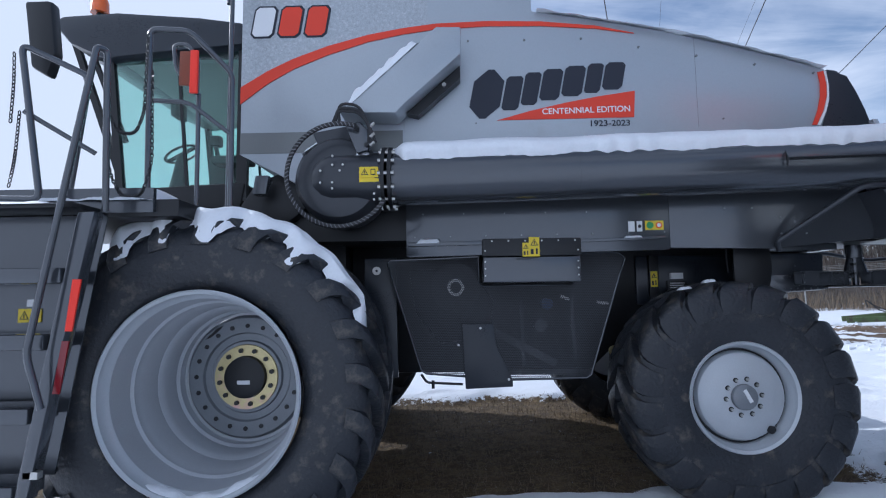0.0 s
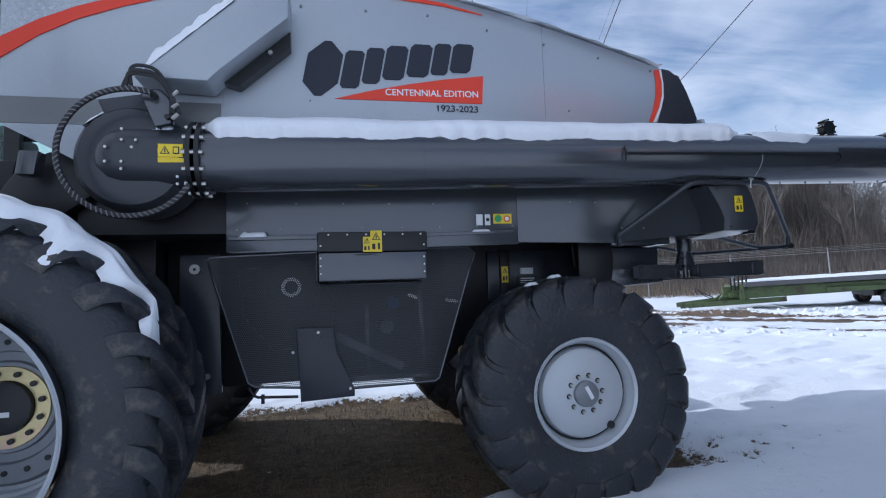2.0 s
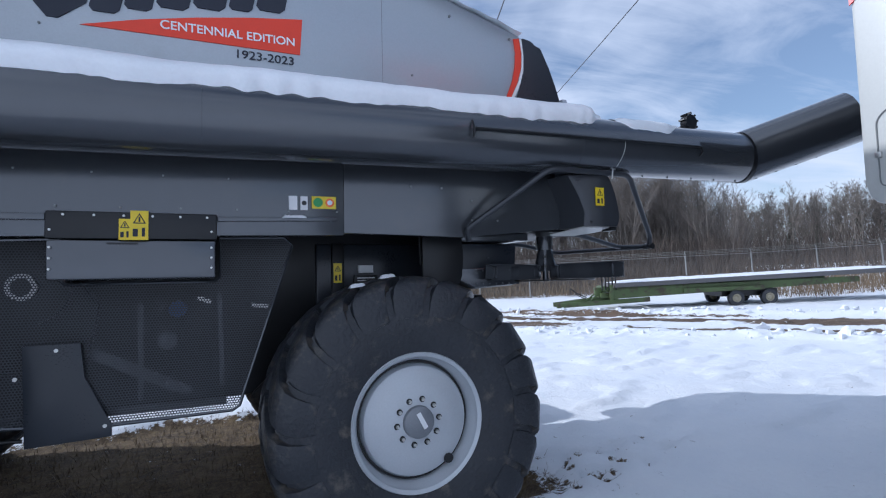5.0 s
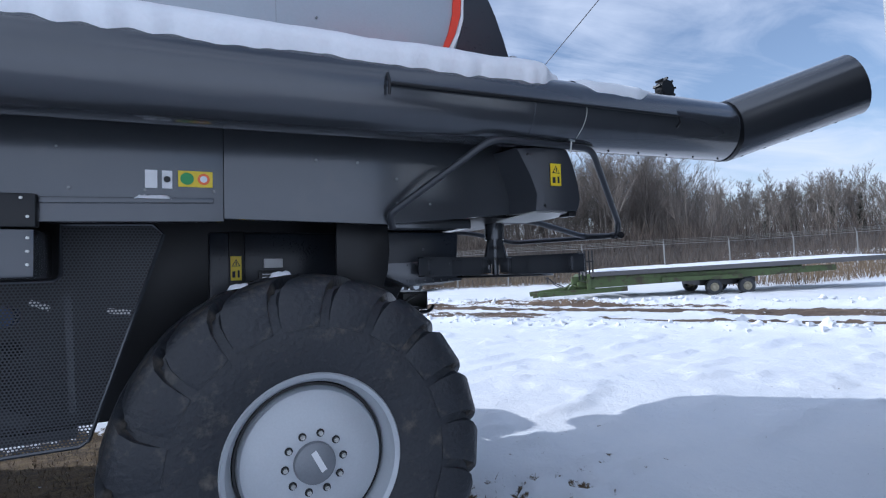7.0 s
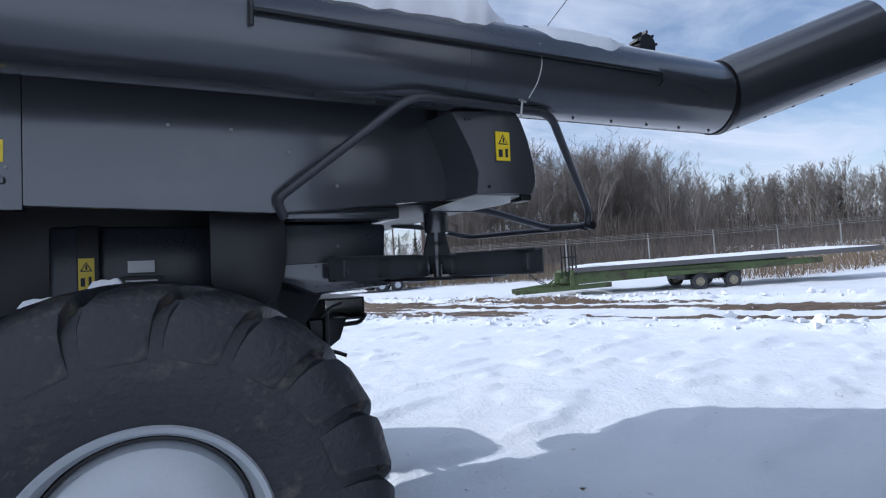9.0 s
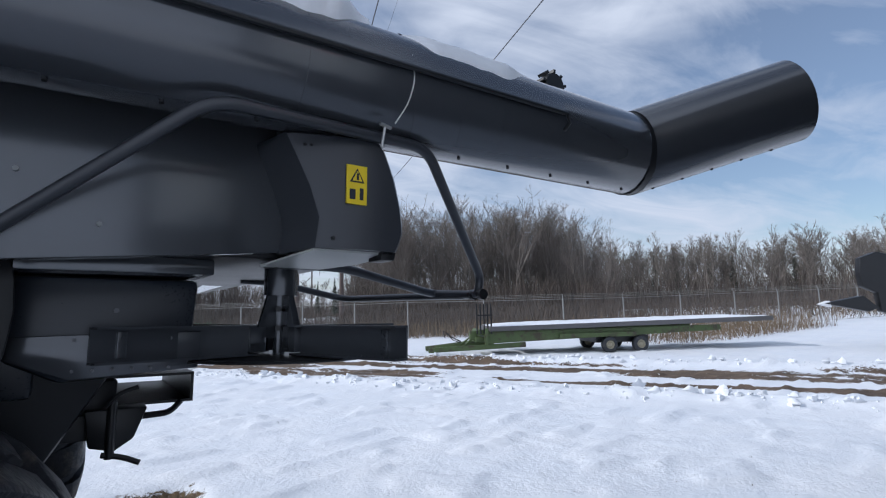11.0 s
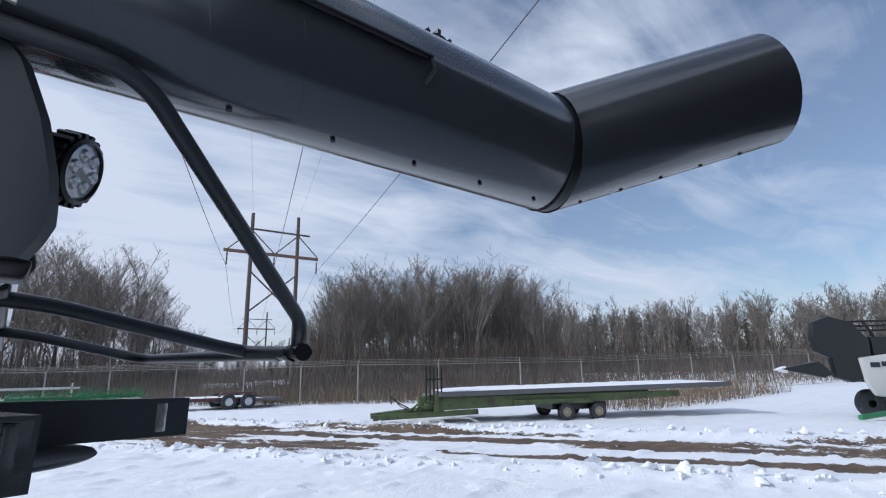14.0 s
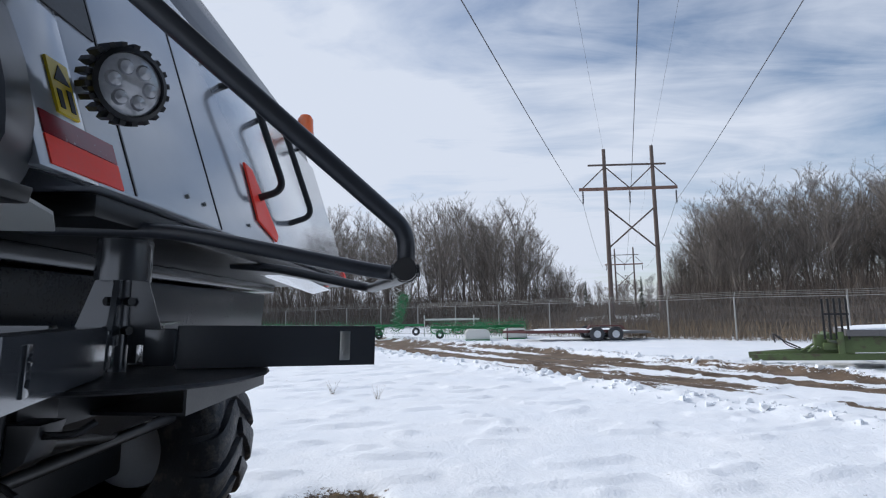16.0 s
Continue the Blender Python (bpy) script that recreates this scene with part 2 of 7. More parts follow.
def screen_material(name, color, pitch, hole):
    """Sheet steel punched with rows of round holes."""
    m = bpy.data.materials.new(name)
    m.use_nodes = True
    n, l = m.node_tree.nodes, m.node_tree.links
    p = n["Principled BSDF"]
    p.inputs["Base Color"].default_value = (*color, 1)
    p.inputs["Roughness"].default_value = 0.42
    p.inputs["Metallic"].default_value = 0.2
    co = n.new("ShaderNodeTexCoord")
    mp = n.new("ShaderNodeMapping")
    mp.inputs["Scale"].default_value = (1 / pitch, 1, 1 / (pitch * 0.9))
    l.new(co.outputs["Object"], mp.inputs["Vector"])
    sep = n.new("ShaderNodeSeparateXYZ")
    l.new(mp.outputs[0], sep.inputs[0])

    def math_node(op, a, b=None):
        k = n.new("ShaderNodeMath")
        k.operation = op
        for i, v in enumerate((a, b)):
            if v is None:
                continue
            if isinstance(v, (int, float)):
                k.inputs[i].default_value = v
            else:
                l.new(v, k.inputs[i])
        return k.outputs[0]
    row = math_node('FLOOR', sep.outputs["Z"])
    shift = math_node('MULTIPLY', math_node('MODULO', row, 2.0), 0.5)
    fx = math_node('SUBTRACT', math_node('FRACT', math_node('ADD', sep.outputs["X"], shift)), 0.5)
    fz = math_node('SUBTRACT', math_node('FRACT', sep.outputs["Z"]), 0.5)
    d = math_node('SQRT', math_node('ADD', math_node('MULTIPLY', fx, fx), math_node('MULTIPLY', fz, fz)))
    solid = math_node('GREATER_THAN', d, hole)
    tr = n.new("ShaderNodeBsdfTransparent")
    mx = n.new("ShaderNodeMixShader")
    l.new(solid, mx.inputs[0])
    l.new(tr.outputs[0], mx.inputs[1])
    l.new(p.outputs[0], mx.inputs[2])
    l.new(mx.outputs[0], n["Material Output"].inputs["Surface"])
    return m


SCREEN = screen_material("punched_screen", (0.046, 0.050, 0.058), 0.014, 0.36)


# ---- building helpers ----
class Shape:
    """Collects the faces of one mesh."""

    def __init__(self):
        self.v, self.f = [], []

    def add(self, verts, faces):
        o = len(self.v)
        self.v += [tuple(p) for p in verts]
        self.f += [tuple(i + o for i in f) for f in faces]
        return self

    def box(self, x0, x1, y0, y1, z0, z1, b=0.0, m=None):
        """A box, its edges cut by b."""
        if b <= 0:
            vs = [(x, y, z) for x in (x0, x1) for y in (y0, y1) for z in (z0, z1)]
            fs = [(0, 1, 3, 2), (4, 6, 7, 5), (0, 4, 5, 1), (2, 3, 7, 6), (0, 2, 6, 4), (1, 5, 7, 3)]
        else:
            cb = bmesh.new()
            bmesh.ops.create_cube(cb, size=1)
            for q in cb.verts:
                q.co = Vector(((x0 + x1) / 2 + q.co.x * (x1 - x0), (y0 + y1) / 2 + q.co.y * (y1 - y0), (z0 + z1) / 2 + q.co.z * (z1 - z0)))
            bmesh.ops.bevel(cb, geom=cb.edges[:], offset=b, segments=2, profile=0.5, affect='EDGES')
            cb.verts.index_update()
            vs = [q.co[:] for q in cb.verts]
            fs = [[q.index for q in f.verts] for f in cb.faces]
            cb.free()
        if m is not None:
            vs = [tuple(m @ Vector(p)) for p in vs]
        return self.add(vs, fs)

    def prism(self, pts, y0, y1, axis="y", b=0.0):
        """A polygon in the plane across the axis, pushed along it, edges cut by b."""
        place = {"y": lambda a, c, d: (a, d, c), "z": lambda a, c, d: (a, c, d), "x": lambda a, c, d: (d, a, c)}[axis]
        cb = bmesh.new()
        lo = [cb.verts.new(place(a, c, y0)) for a, c in pts]
        hi = [cb.verts.new(place(a, c, y1)) for a, c in pts]
        cb.faces.new(lo)
        cb.faces.new(hi)
        k = len(pts)
        for i in range(k):
            cb.faces.new((lo[i], lo[(i + 1) % k], hi[(i + 1) % k], hi[i]))
        bmesh.ops.recalc_face_normals(cb, faces=cb.faces[:])
        if b > 0:
            bmesh.ops.bevel(cb, geom=cb.edges[:], offset=b, segments=2, profile=0.5, affect='EDGES')
        cb.verts.index_update()
        self.add([q.co[:] for q in cb.verts], [[q.index for q in f.verts] for f in cb.faces])
        cb.free()
        return self

    def lathe(self, profile, centre, axis="y", n=48, start=0.0, sweep=2 * math.pi):
        """Turns a profile of (radius, along) round an axis through the centre."""
        cx, cy, cz = centre
        full = abs(sweep - 2 * math.pi) < 1e-6
        cols = n if full else n + 1
        vs, fs = [], []
        for i in range(cols):
            a = start + sweep * i / n
            ca, sa = math.cos(a), math.sin(a)
            for r, d in profile:
                vs.append({"y": (cx + r * ca, cy + d, cz + r * sa), "z": (cx + r * ca, cy + r * sa, cz + d), "x": (cx + d, cy + r * ca, cz + r * sa)}[axis])
        k = len(profile)
        for i in range(n):
            j = (i + 1) % cols
            for q in range(k - 1):
                fs.append((i * k + q, j * k + q, j * k + q + 1, i * k + q + 1))
        return self.add(vs, fs)

    def rod(self, a, b, r, r2=None, n=12, caps=True):
        """A round bar from a to b."""
        return self.sweep([a, b], r, n, caps, r2)

    def sweep(self, pts, r, n=10, caps=True, r2=None):
        """A round bar along a line of points."""
        pts = [Vector(p) for p in pts]
        vs, fs = [], []
        side = None
        for i, p in enumerate(pts):
            d = (pts[min(i + 1, len(pts) - 1)] - pts[max(i - 1, 0)]).normalized()
            if side is None:
                side = d.orthogonal().normalized()
            else:
                side = (side - d * side.dot(d)).normalized()
            up = d.cross(side)
            rr = r if r2 is None else r + (r2 - r) * i / (len(pts) - 1)
            for k in range(n):
                a = 2 * math.pi * k / n
                vs.append(tuple(p + (side * math.cos(a) + up * math.sin(a)) * rr))
        for i in range(len(pts) - 1):
            for k in range(n):
                fs.append((i * n + k, i * n + (k + 1) % n, (i + 1) * n + (k + 1) % n, (i + 1) * n + k))
        if caps:
            fs.append(tuple(range(n - 1, -1, -1)))
            fs.append(tuple(range((len(pts) - 1) * n, len(pts) * n)))
        return self.add(vs, fs)

    def strap(self, a, b, w, h, up=(0, 0, 1)):
        """A flat bar of width w and height h from a to b."""
        a, b = Vector(a), Vector(b)
        d = (b - a).normalized()
        u = Vector(up)
        u = (u - d * u.dot(d)).normalized()
        s = d.cross(u)
        vs = [tuple(p + s * i * w / 2 + u * j * h / 2) for p in (a, b) for i in (-1, 1) for j in (-1, 1)]
        return self.add(vs, [(0, 1, 3, 2), (4, 6, 7, 5), (0, 4, 5, 1), (2, 3, 7, 6), (0, 2, 6, 4), (1, 5, 7, 3)])

    def mesh(self, name, smooth=35):
        me = bpy.data.meshes.new(name)
        me.from_pydata(self.v, [], self.f)
        me.validate()
        if smooth and len(self.f) < 60000:
            cb = bmesh.new()
            cb.from_mesh(me)
            bmesh.ops.recalc_face_normals(cb, faces=cb.faces[:])
            cb.to_mesh(me)
            cb.free()
        if smooth:
            me.shade_smooth()
            me.set_sharp_from_angle(angle=radians(smooth))
        return me


def fillet(pts, r, n=6):
    """Rounds the corners of a line of points by the radius r."""
    pts = [Vector(p) for p in pts]
    out = [pts[0]]
    for a, p, b in zip(pts, pts[1:], pts[2:]):
        u, w = (a - p).normalized(), (b - p).normalized()
        k = min(r, (a - p).length * 0.45, (b - p).length * 0.45)
        s, e = p + u * k, p + w * k
        for i in range(n + 1):
            q = i / n
            out.append(s * (1 - q) ** 2 + p * 2 * q * (1 - q) + e * q * q)
    out.append(pts[-1])
    return out


def thing(name, label, category, m=None, group="", kind=""):
    """An Empty that carries the parts of one thing."""
    ob = new(name)
    ob.empty_display_size = 0.2
    if m is not None:
        ob.matrix_world = m
    return tagged(ob, label, category, group, kind)


def part(name, shape, mat, parent=None, label="", smooth=35):
    """One mesh object under a thing or a part."""
    me = shape if isinstance(shape, bpy.types.Mesh) else shape.mesh(name, smooth)
    if not me.materials:
        me.materials.append(mat)
    ob = new(name, me)
    ob.parent = parent
    if label:
        tagged(ob, label)
    if name in ("rivet", "bolt", "wire", "spout_bolt", "gusset_bolt", "hose_wrap", "label_sign", "label_field", "plate_row", "chain", "lamp_fins", "band_marks", "lamp_lens", "work_lamp", "guard_clamp", "bracket_bolt", "clip", "hose_fitting", "pulley_ring"):
        tagged(ob, kind="stuff")
    return ob


def ring_of(name, shape, mat, parent, centre, count, start=0.0, label=""):
    """Alike parts spread round an axle along y; each an object on one mesh, built at its middle."""
    me = shape.mesh(name)
    me.materials.append(mat)
    for i in range(count):
        o = new(name, me)
        o.parent = parent
        o.location = centre
        o.rotation_euler = (0, -start - 2 * math.pi * i / count, 0)


def solo(name, shape, mat, label, category, kind="", group="", m=None, smooth=35):
    """A thing that is one mesh."""
    ob = part(name, shape, mat, None, "", smooth)
    if m is not None:
        ob.matrix_world = m
    return tagged(ob, label, category, group, kind)


def lettering(name, text, size, mat, parent, m, shear=0.0, extrude=0.0006, width=None):
    """Words as a thin mesh, baseline at the pose m; width squeezes them to a length."""
    cu = bpy.data.curves.new(name, 'FONT')
    cu.body, cu.size, cu.shear, cu.extrude = text, size, shear, extrude
    cu.offset = size * 0.012
    tmp = new("words", cu)
    bpy.context.view_layer.update()
    me = bpy.data.meshes.new_from_object(tmp.evaluated_get(bpy.context.evaluated_depsgraph_get()))
    bpy.data.objects.remove(tmp)
    if width:
        xs = [v.co.x for v in me.vertices]
        k = width / (max(xs) - min(xs))
        for v in me.vertices:
            v.co.x *= k
    for v in me.vertices:
        v.co = m @ v.co
    me.materials.clear()
    return part(name, me, mat, parent, "", 0)


# ---- ground ----
ROAD_P, ROAD_D = Vector((9.2, 15.6)), Vector((-0.47, 0.883)).normalized()


def smooth(a, b, v):
    u = min(max((v - a) / (b - a), 0), 1)
    return u * u * (3 - 2 * u)


def road_side(x, y):
    """Metres across the track, positive beyond it."""
    return (x - ROAD_P.x) * ROAD_D.y - (y - ROAD_P.y) * ROAD_D.x


def bare_patch(x, y):
    """1 where the machine has kept the snow off the soil."""
    w = noise.noise((x * 1.1, y * 1.1, 3.1)) * 0.35 + noise.noise((x * 4, y * 4, 7)) * 0.12
    dx = max(-4.5 - x, x - (2.95 + (y - 3.7) * 0.12), 0)
    near = 3.62 + 0.05 * x
    dy = max(near - y, y - 7.4, 0)
    inside = min(x + 4.5, 2.95 + (y - 3.7) * 0.12 - x, y - near, 7.4 - y)
    d = -math.hypot(dx, dy) if dx or dy else inside
    speck = 0.75 * math.exp(-(((x - 3.35) / 0.75) ** 2 + ((y - 3.95) / 0.45) ** 2)) * smooth(0.05, 0.35, noise.noise((x * 9, y * 9, 21)) + 0.4 * noise.noise((x * 21, y * 21, 22)))
    return max(smooth(-0.12, 0.25, d + w), speck)


def bare_track(x, y):
    d = road_side(x, y)
    if abs(d) > 4:
        return 0.0
    s = (x - ROAD_P.x) * ROAD_D.x + (y - ROAD_P.y) * ROAD_D.y
    w = noise.fractal((s * 0.22, d * 1.5, 1.7), 0.9, 2.1, 5) * 0.55
    band = 0.50 * math.exp(-((d - 0.9) / 0.8) ** 2) + 0.40 * math.exp(-((d + 0.9) / 0.7) ** 2) + 0.30 * math.exp(-((d - 2.2) / 0.35) ** 2)
    more = 0.20 * smooth(-8, 4, s)
    return smooth(0.20, 0.56, band + w + more) * smooth(3.2, 2.4, abs(d))


def height(x, y):
    p = bare_patch(x, y) if -6 < x < 5 and 2 < y < 9 else 0.0
    z = 0.10 * (1 - p)
    far = math.hypot(x - 3, y - 4)
    if far < 45:
        z += 0.030 * noise.noise((x * 0.55, y * 0.55, 0)) * (1 - p)
        drift = noise.noise((x * 1.1 + y * 0.5, y * 2.2 - x * 0.7, 5)) + 0.5 * noise.noise((x * 3.0, y * 4.2, 8))
        z += (0.024 * max(0, drift) + 0.036 * smooth(0.20, 0.36, noise.noise((x * 1.2 + y * 0.4, y * 3.0 - x * 0.6, 15)) + 0.25 * noise.noise((x * 3.2, y * 5.0, 16)))) * (1 - p) * smooth(0.0, 3.0, abs(y - 3) + abs(x - 2) * 0.3)
        z += 0.012 * noise.noise((x * 6, y * 6, 2)) * (0.4 + 0.6 * p)
        z += 0.02 * p * noise.noise((x * 11, y * 11, 4))
        d = road_side(x, y)
        z -= 0.07 * smooth(2.9, 2.0, abs(d))
        rough = 0.5 + 0.5 * noise.noise((x * 1.7, y * 1.7, 11))
        z += (0.12 * math.exp(-((abs(d) - 2.75) / 0.32) ** 2)) * (0.25 + rough * 0.9) + 0.05 * max(0, noise.noise((x * 5, y * 5, 12))) * math.exp(-((abs(d) - 2.75) / 0.5) ** 2)
    z += 0.9 * smooth(24, 60, x) * smooth(-10, 25, y)
    return z


def axis_steps(lo, hi, fine, far_lo, far_hi):
    """Even steps in the middle, growing ones outside."""
    mid = list(np.arange(lo, hi, fine))
    out, s, v = [], fine, mid[-1]
    while v < far_hi:
        s *= 1.09
        v += s
        out.append(v)
    left, s, v = [], fine, lo
    while v > far_lo:
        s *= 1.09
        v -= s
        left.append(v)
    return left[::-1] + mid + out


gx = axis_steps(-3.5, 13.0, 0.075, -1500, 1500)
gy = axis_steps(-0.5, 19.0, 0.075, -1500, 1500)
verts, bare, track = [], [], []
for y in gy:
    for x in gx:
        verts.append((x, y, height(x, y)))
        near = -6 < x < 5 and 2 < y < 9
        bare.append(max(bare_patch(x, y) if near else 0.0, bare_track(x, y)))
        track.append(1.0 if abs(road_side(x, y)) < 4 and not near else 0.0)
nx = len(gx)
faces = [(j * nx + i, j * nx + i + 1, (j + 1) * nx + i + 1, (j + 1) * nx + i) for j in range(len(gy) - 1) for i in range(nx - 1)]
me = bpy.data.meshes.new("ground")
me.from_pydata(verts, [], faces)
me.attributes.new("bare", 'FLOAT', 'POINT').data.foreach_set("value", bare)
me.attributes.new("track", 'FLOAT', 'POINT').data.foreach_set("value", track)
me.shade_smooth()
GROUND = bpy.data.materials.new("snow_and_soil")
GROUND.use_nodes = True
gn, gl = GROUND.node_tree.nodes, GROUND.node_tree.links
gp = gn["Principled BSDF"]
g_at = gn.new("ShaderNodeAttribute")
g_at.attribute_name = "bare"
g_co = gn.new("ShaderNodeTexCoord")


def g_noise(scale, detail=6, rough=0.6):
    q = gn.new("ShaderNodeTexNoise")
    q.inputs["Scale"].default_value = scale
    q.inputs["Detail"].default_value = detail
    q.inputs["Roughness"].default_value = rough
    gl.new(g_co.outputs["Object"], q.inputs["Vector"])
    return q.outputs["Fac"]


def g_range(v, a, b, c=0.0, d=1.0):
    q = gn.new("ShaderNodeMapRange")
    for k, u in zip(("From Min", "From Max", "To Min", "To Max"), (a, b, c, d)):
        q.inputs[k].default_value = u
    gl.new(v, q.inputs["Value"])
    return q.outputs[0]


def g_mix(f, a, b):
    q = gn.new("ShaderNodeMix")
    q.data_type = 'RGBA'
    gl.new(f, q.inputs["Factor"])
    for k, u in (("A", a), ("B", b)):
        if isinstance(u, tuple):
            q.inputs[k].default_value = (*u, 1)
        else:
            gl.new(u, q.inputs[k])
    return q.outputs["Result"]


g_edge = gn.new("ShaderNodeMath")
g_edge.operation = 'MULTIPLY_ADD'
gl.new(g_range(g_noise(11, 8, 0.75), 0.3, 0.7, -0.5, 0.5), g_edge.inputs[0])
g_edge.inputs[1].default_value = 1.15
gl.new(g_at.outputs["Fac"], g_edge.inputs[2])
g_mask = g_range(g_edge.outputs[0], 0.42, 0.60)
soil = g_mix(g_range(g_noise(3.5), 0.35, 0.65), (0.038, 0.023, 0.012), (0.12, 0.078, 0.038))
soil = g_mix(g_range(g_noise(38, 6, 0.7), 0.52, 0.72), soil, (0.24, 0.165, 0.075))
snow_col = g_mix(g_range(g_noise(0.8), 0.35, 0.7), (0.80, 0.83, 0.875), (0.87, 0.885, 0.91))
g_tr = gn.new("ShaderNodeAttribute")
g_tr.attribute_name = "track"
mud = g_mix(g_range(g_noise(1.6), 0.35, 0.65), (0.070, 0.047, 0.030), (0.155, 0.108, 0.072))
soil = g_mix(g_range(g_noise(14, 7, 0.75), 0.50, 0.62), soil, (0.16, 0.115, 0.052))
soil = g_mix(g_tr.outputs["Fac"], soil, mud)
gl.new(g_mix(g_mask, snow_col, soil), gp.inputs["Base Color"])
gl.new(g_range(g_mask, 0, 1, 0.55, 0.92), gp.inputs["Roughness"])
g_bump = gn.new("ShaderNodeBump")
g_bump.inputs["Strength"].default_value = 0.5
g_bump.inputs["Distance"].default_value = 0.045
g_sum = gn.new("ShaderNodeMath")
g_sum.operation = 'MULTIPLY_ADD'
gl.new(g_noise(26, 5, 0.6), g_sum.inputs[0])
g_sum.inputs[1].default_value = 0.55
gl.new(g_noise(5, 5, 0.55), g_sum.inputs[2])
gl.new(g_sum.outputs[0], g_bump.inputs["Height"])
gl.new(g_bump.outputs[0], gp.inputs["Normal"])
me.materials.append(GROUND)
ground = tagged(new("ground", me), "snow-covered yard with bare brown soil and a muddy track", "ground", "", "structure")

# clods of ploughed snow along the track
rng = random.Random(4)
clods = Shape()
for i in range(1500):
    s = rng.uniform(-14, 22)
    side = rng.choice((-1, 1))
    d = side * rng.gauss(2.85, 0.22)
    x = ROAD_P.x + ROAD_D.x * s + ROAD_D.y * d
    y = ROAD_P.y + ROAD_D.y * s - ROAD_D.x * d
    r = 0.018 + 0.085 * rng.random() ** 5
    ph = rng.random() * 10
    vs, n1, n2 = [], 7, 5
    z = height(x, y)
    for a in range(n1):
        for b in range(n2):
            th, f = 2 * math.pi * a / n1, math.pi * b / (n2 - 1)
            q = r * (0.8 + 1.0 * noise.noise((math.cos(th) * math.sin(f) * 1.5 + ph, math.sin(th) * math.sin(f) * 1.5, math.cos(f) * 1.5)))
            vs.append((x + q * 1.3 * math.cos(th) * math.sin(f), y + q * math.sin(th) * math.sin(f), z + 0.3 * r + q * 0.8 * math.cos(f)))
    clods.add(vs, [(a * n2 + b, ((a + 1) % n1) * n2 + b, ((a + 1) % n1) * n2 + b + 1, a * n2 + b + 1) for a in range(n1) for b in range(n2 - 1)])
solo("snow_clods", clods, SNOW, "loose lumps of ploughed snow beside the muddy track", "snow", "stuff", smooth=60)

# short dry grass in the bare soil
blades = Shape()
for i in range(17000):
    x, y = rng.uniform(-3.2, 3.6), rng.uniform(3.3, 8.0)
    if bare_patch(x, y) < 0.25 + 0.5 * rng.random():
        continue
    z, a, h = height(x, y), rng.random() * 6.28, rng.uniform(0.02, 0.075)
    dx, dy, w = math.cos(a), math.sin(a), 0.0035
    t = rng.uniform(0.3, 1.4) * h
    blades.add([(x - dy * w, y + dx * w, z - 0.01), (x + dy * w, y - dx * w, z - 0.01), (x + dx * t, y + dy * t, z + h)], [(0, 1, 2)])
solo("dry_grass", blades, REED, "short dry tan grass flattened in the bare soil", "grass", "stuff", smooth=0)

# a dead weed or two standing in the snow
for wx, wy in ((2.85, 12.3), (1.95, 12.9)):
    weed = Shape()
    for i in range(14):
        a, h = rng.random() * 6.28, rng.uniform(0.10, 0.30)
        base = Vector((wx + rng.uniform(-.03, .03), wy + rng.uniform(-.03, .03), height(wx, wy) - 0.02))
        tip = base + Vector((math.cos(a) * h * 0.6, math.sin(a) * h * 0.6, h))
        weed.sweep([base, base * 0.45 + tip * 0.55 + Vector((0, 0, 0.02)), tip], 0.0022, 4, r2=0.0012)
    solo("dead_weed", weed, REED, "dead dry weed poking out of the snow", "weed", group="weeds in the snow")


# ---- the harvester ----
YC = 5.05   # its long middle plane
harvester = thing("combine_harvester", "silver and charcoal combine harvester parked in the snow", "combine harvester", LEVEL.copy())


def bolt(s, x, y, z, r=0.008, d=(0, -1, 0)):
    v = Vector((x, y, z))
    s.rod(v - Vector(d) * 0.004, v + Vector(d) * 0.007, r, n=6)


# grain tank and upper body
tank_pts = [(-1.65, 3.78), (-1.65, 2.31), (-1.15, 2.03), (2.62, 2.03), (2.64, 2.44), (2.66, 2.86), (2.35, 2.955), (2.0, 3.052), (1.5, 3.18), (1.05, 3.27), (0.53, 3.36), (0.52, 3.78)]
tank = part("grain_tank", Shape().prism(tank_pts, 3.632, 2 * YC - 3.632, b=0.012), SILVER, harvester, "silver painted grain tank with sloping top")
part("front_sheet", Shape().prism([(-1.648, 3.77), (-1.648, 2.80), (-1.35, 2.97), (-1.0, 3.09), (-0.6, 3.19), (-0.25, 3.25), (-0.25, 3.77)], 3.6285, 3.633), SPANGLE, tank, "spangled galvanised sheet")
part("metal_band", Shape().box(-1.645, -0.44, 3.626, 3.633, 2.30, 2.457), BAND, tank, "dull bare metal band")
part("lower_sheet", Shape().prism([(-1.645, 2.296), (-1.15, 2.035), (-0.44, 2.035), (-0.44, 2.296)], 3.624, 3.633), SILVER, tank)
for x, z0, z1 in ((-0.43, 2.44, 2.76), (1.72, 2.44, 3.12)):
    part("panel_seam", Shape().box(x - 0.001, x + 0.001, 3.631, 3.634, z0, z1), BAND, tank)
s = Shape()
for i in range(7):
    bolt(s, 0.05 + i * 0.42, 3.63, 3.13 - max(0, i - 2) * 0.075, 0.009)
for i in range(3):
    bolt(s, 0.1 + i * 0.9, 3.63, 2.50, 0.006)
part("bolt", s, BAND, tank)
arc_top = [(-1.65, 2.808), (-1.45, 2.93), (-1.25, 3.025), (-1.0, 3.115), (-0.7, 3.195), (-0.45, 3.24), (-0.19, 3.272), (0.2, 3.283), (0.6, 3.27), (1.0, 3.228), (1.28, 3.166)]
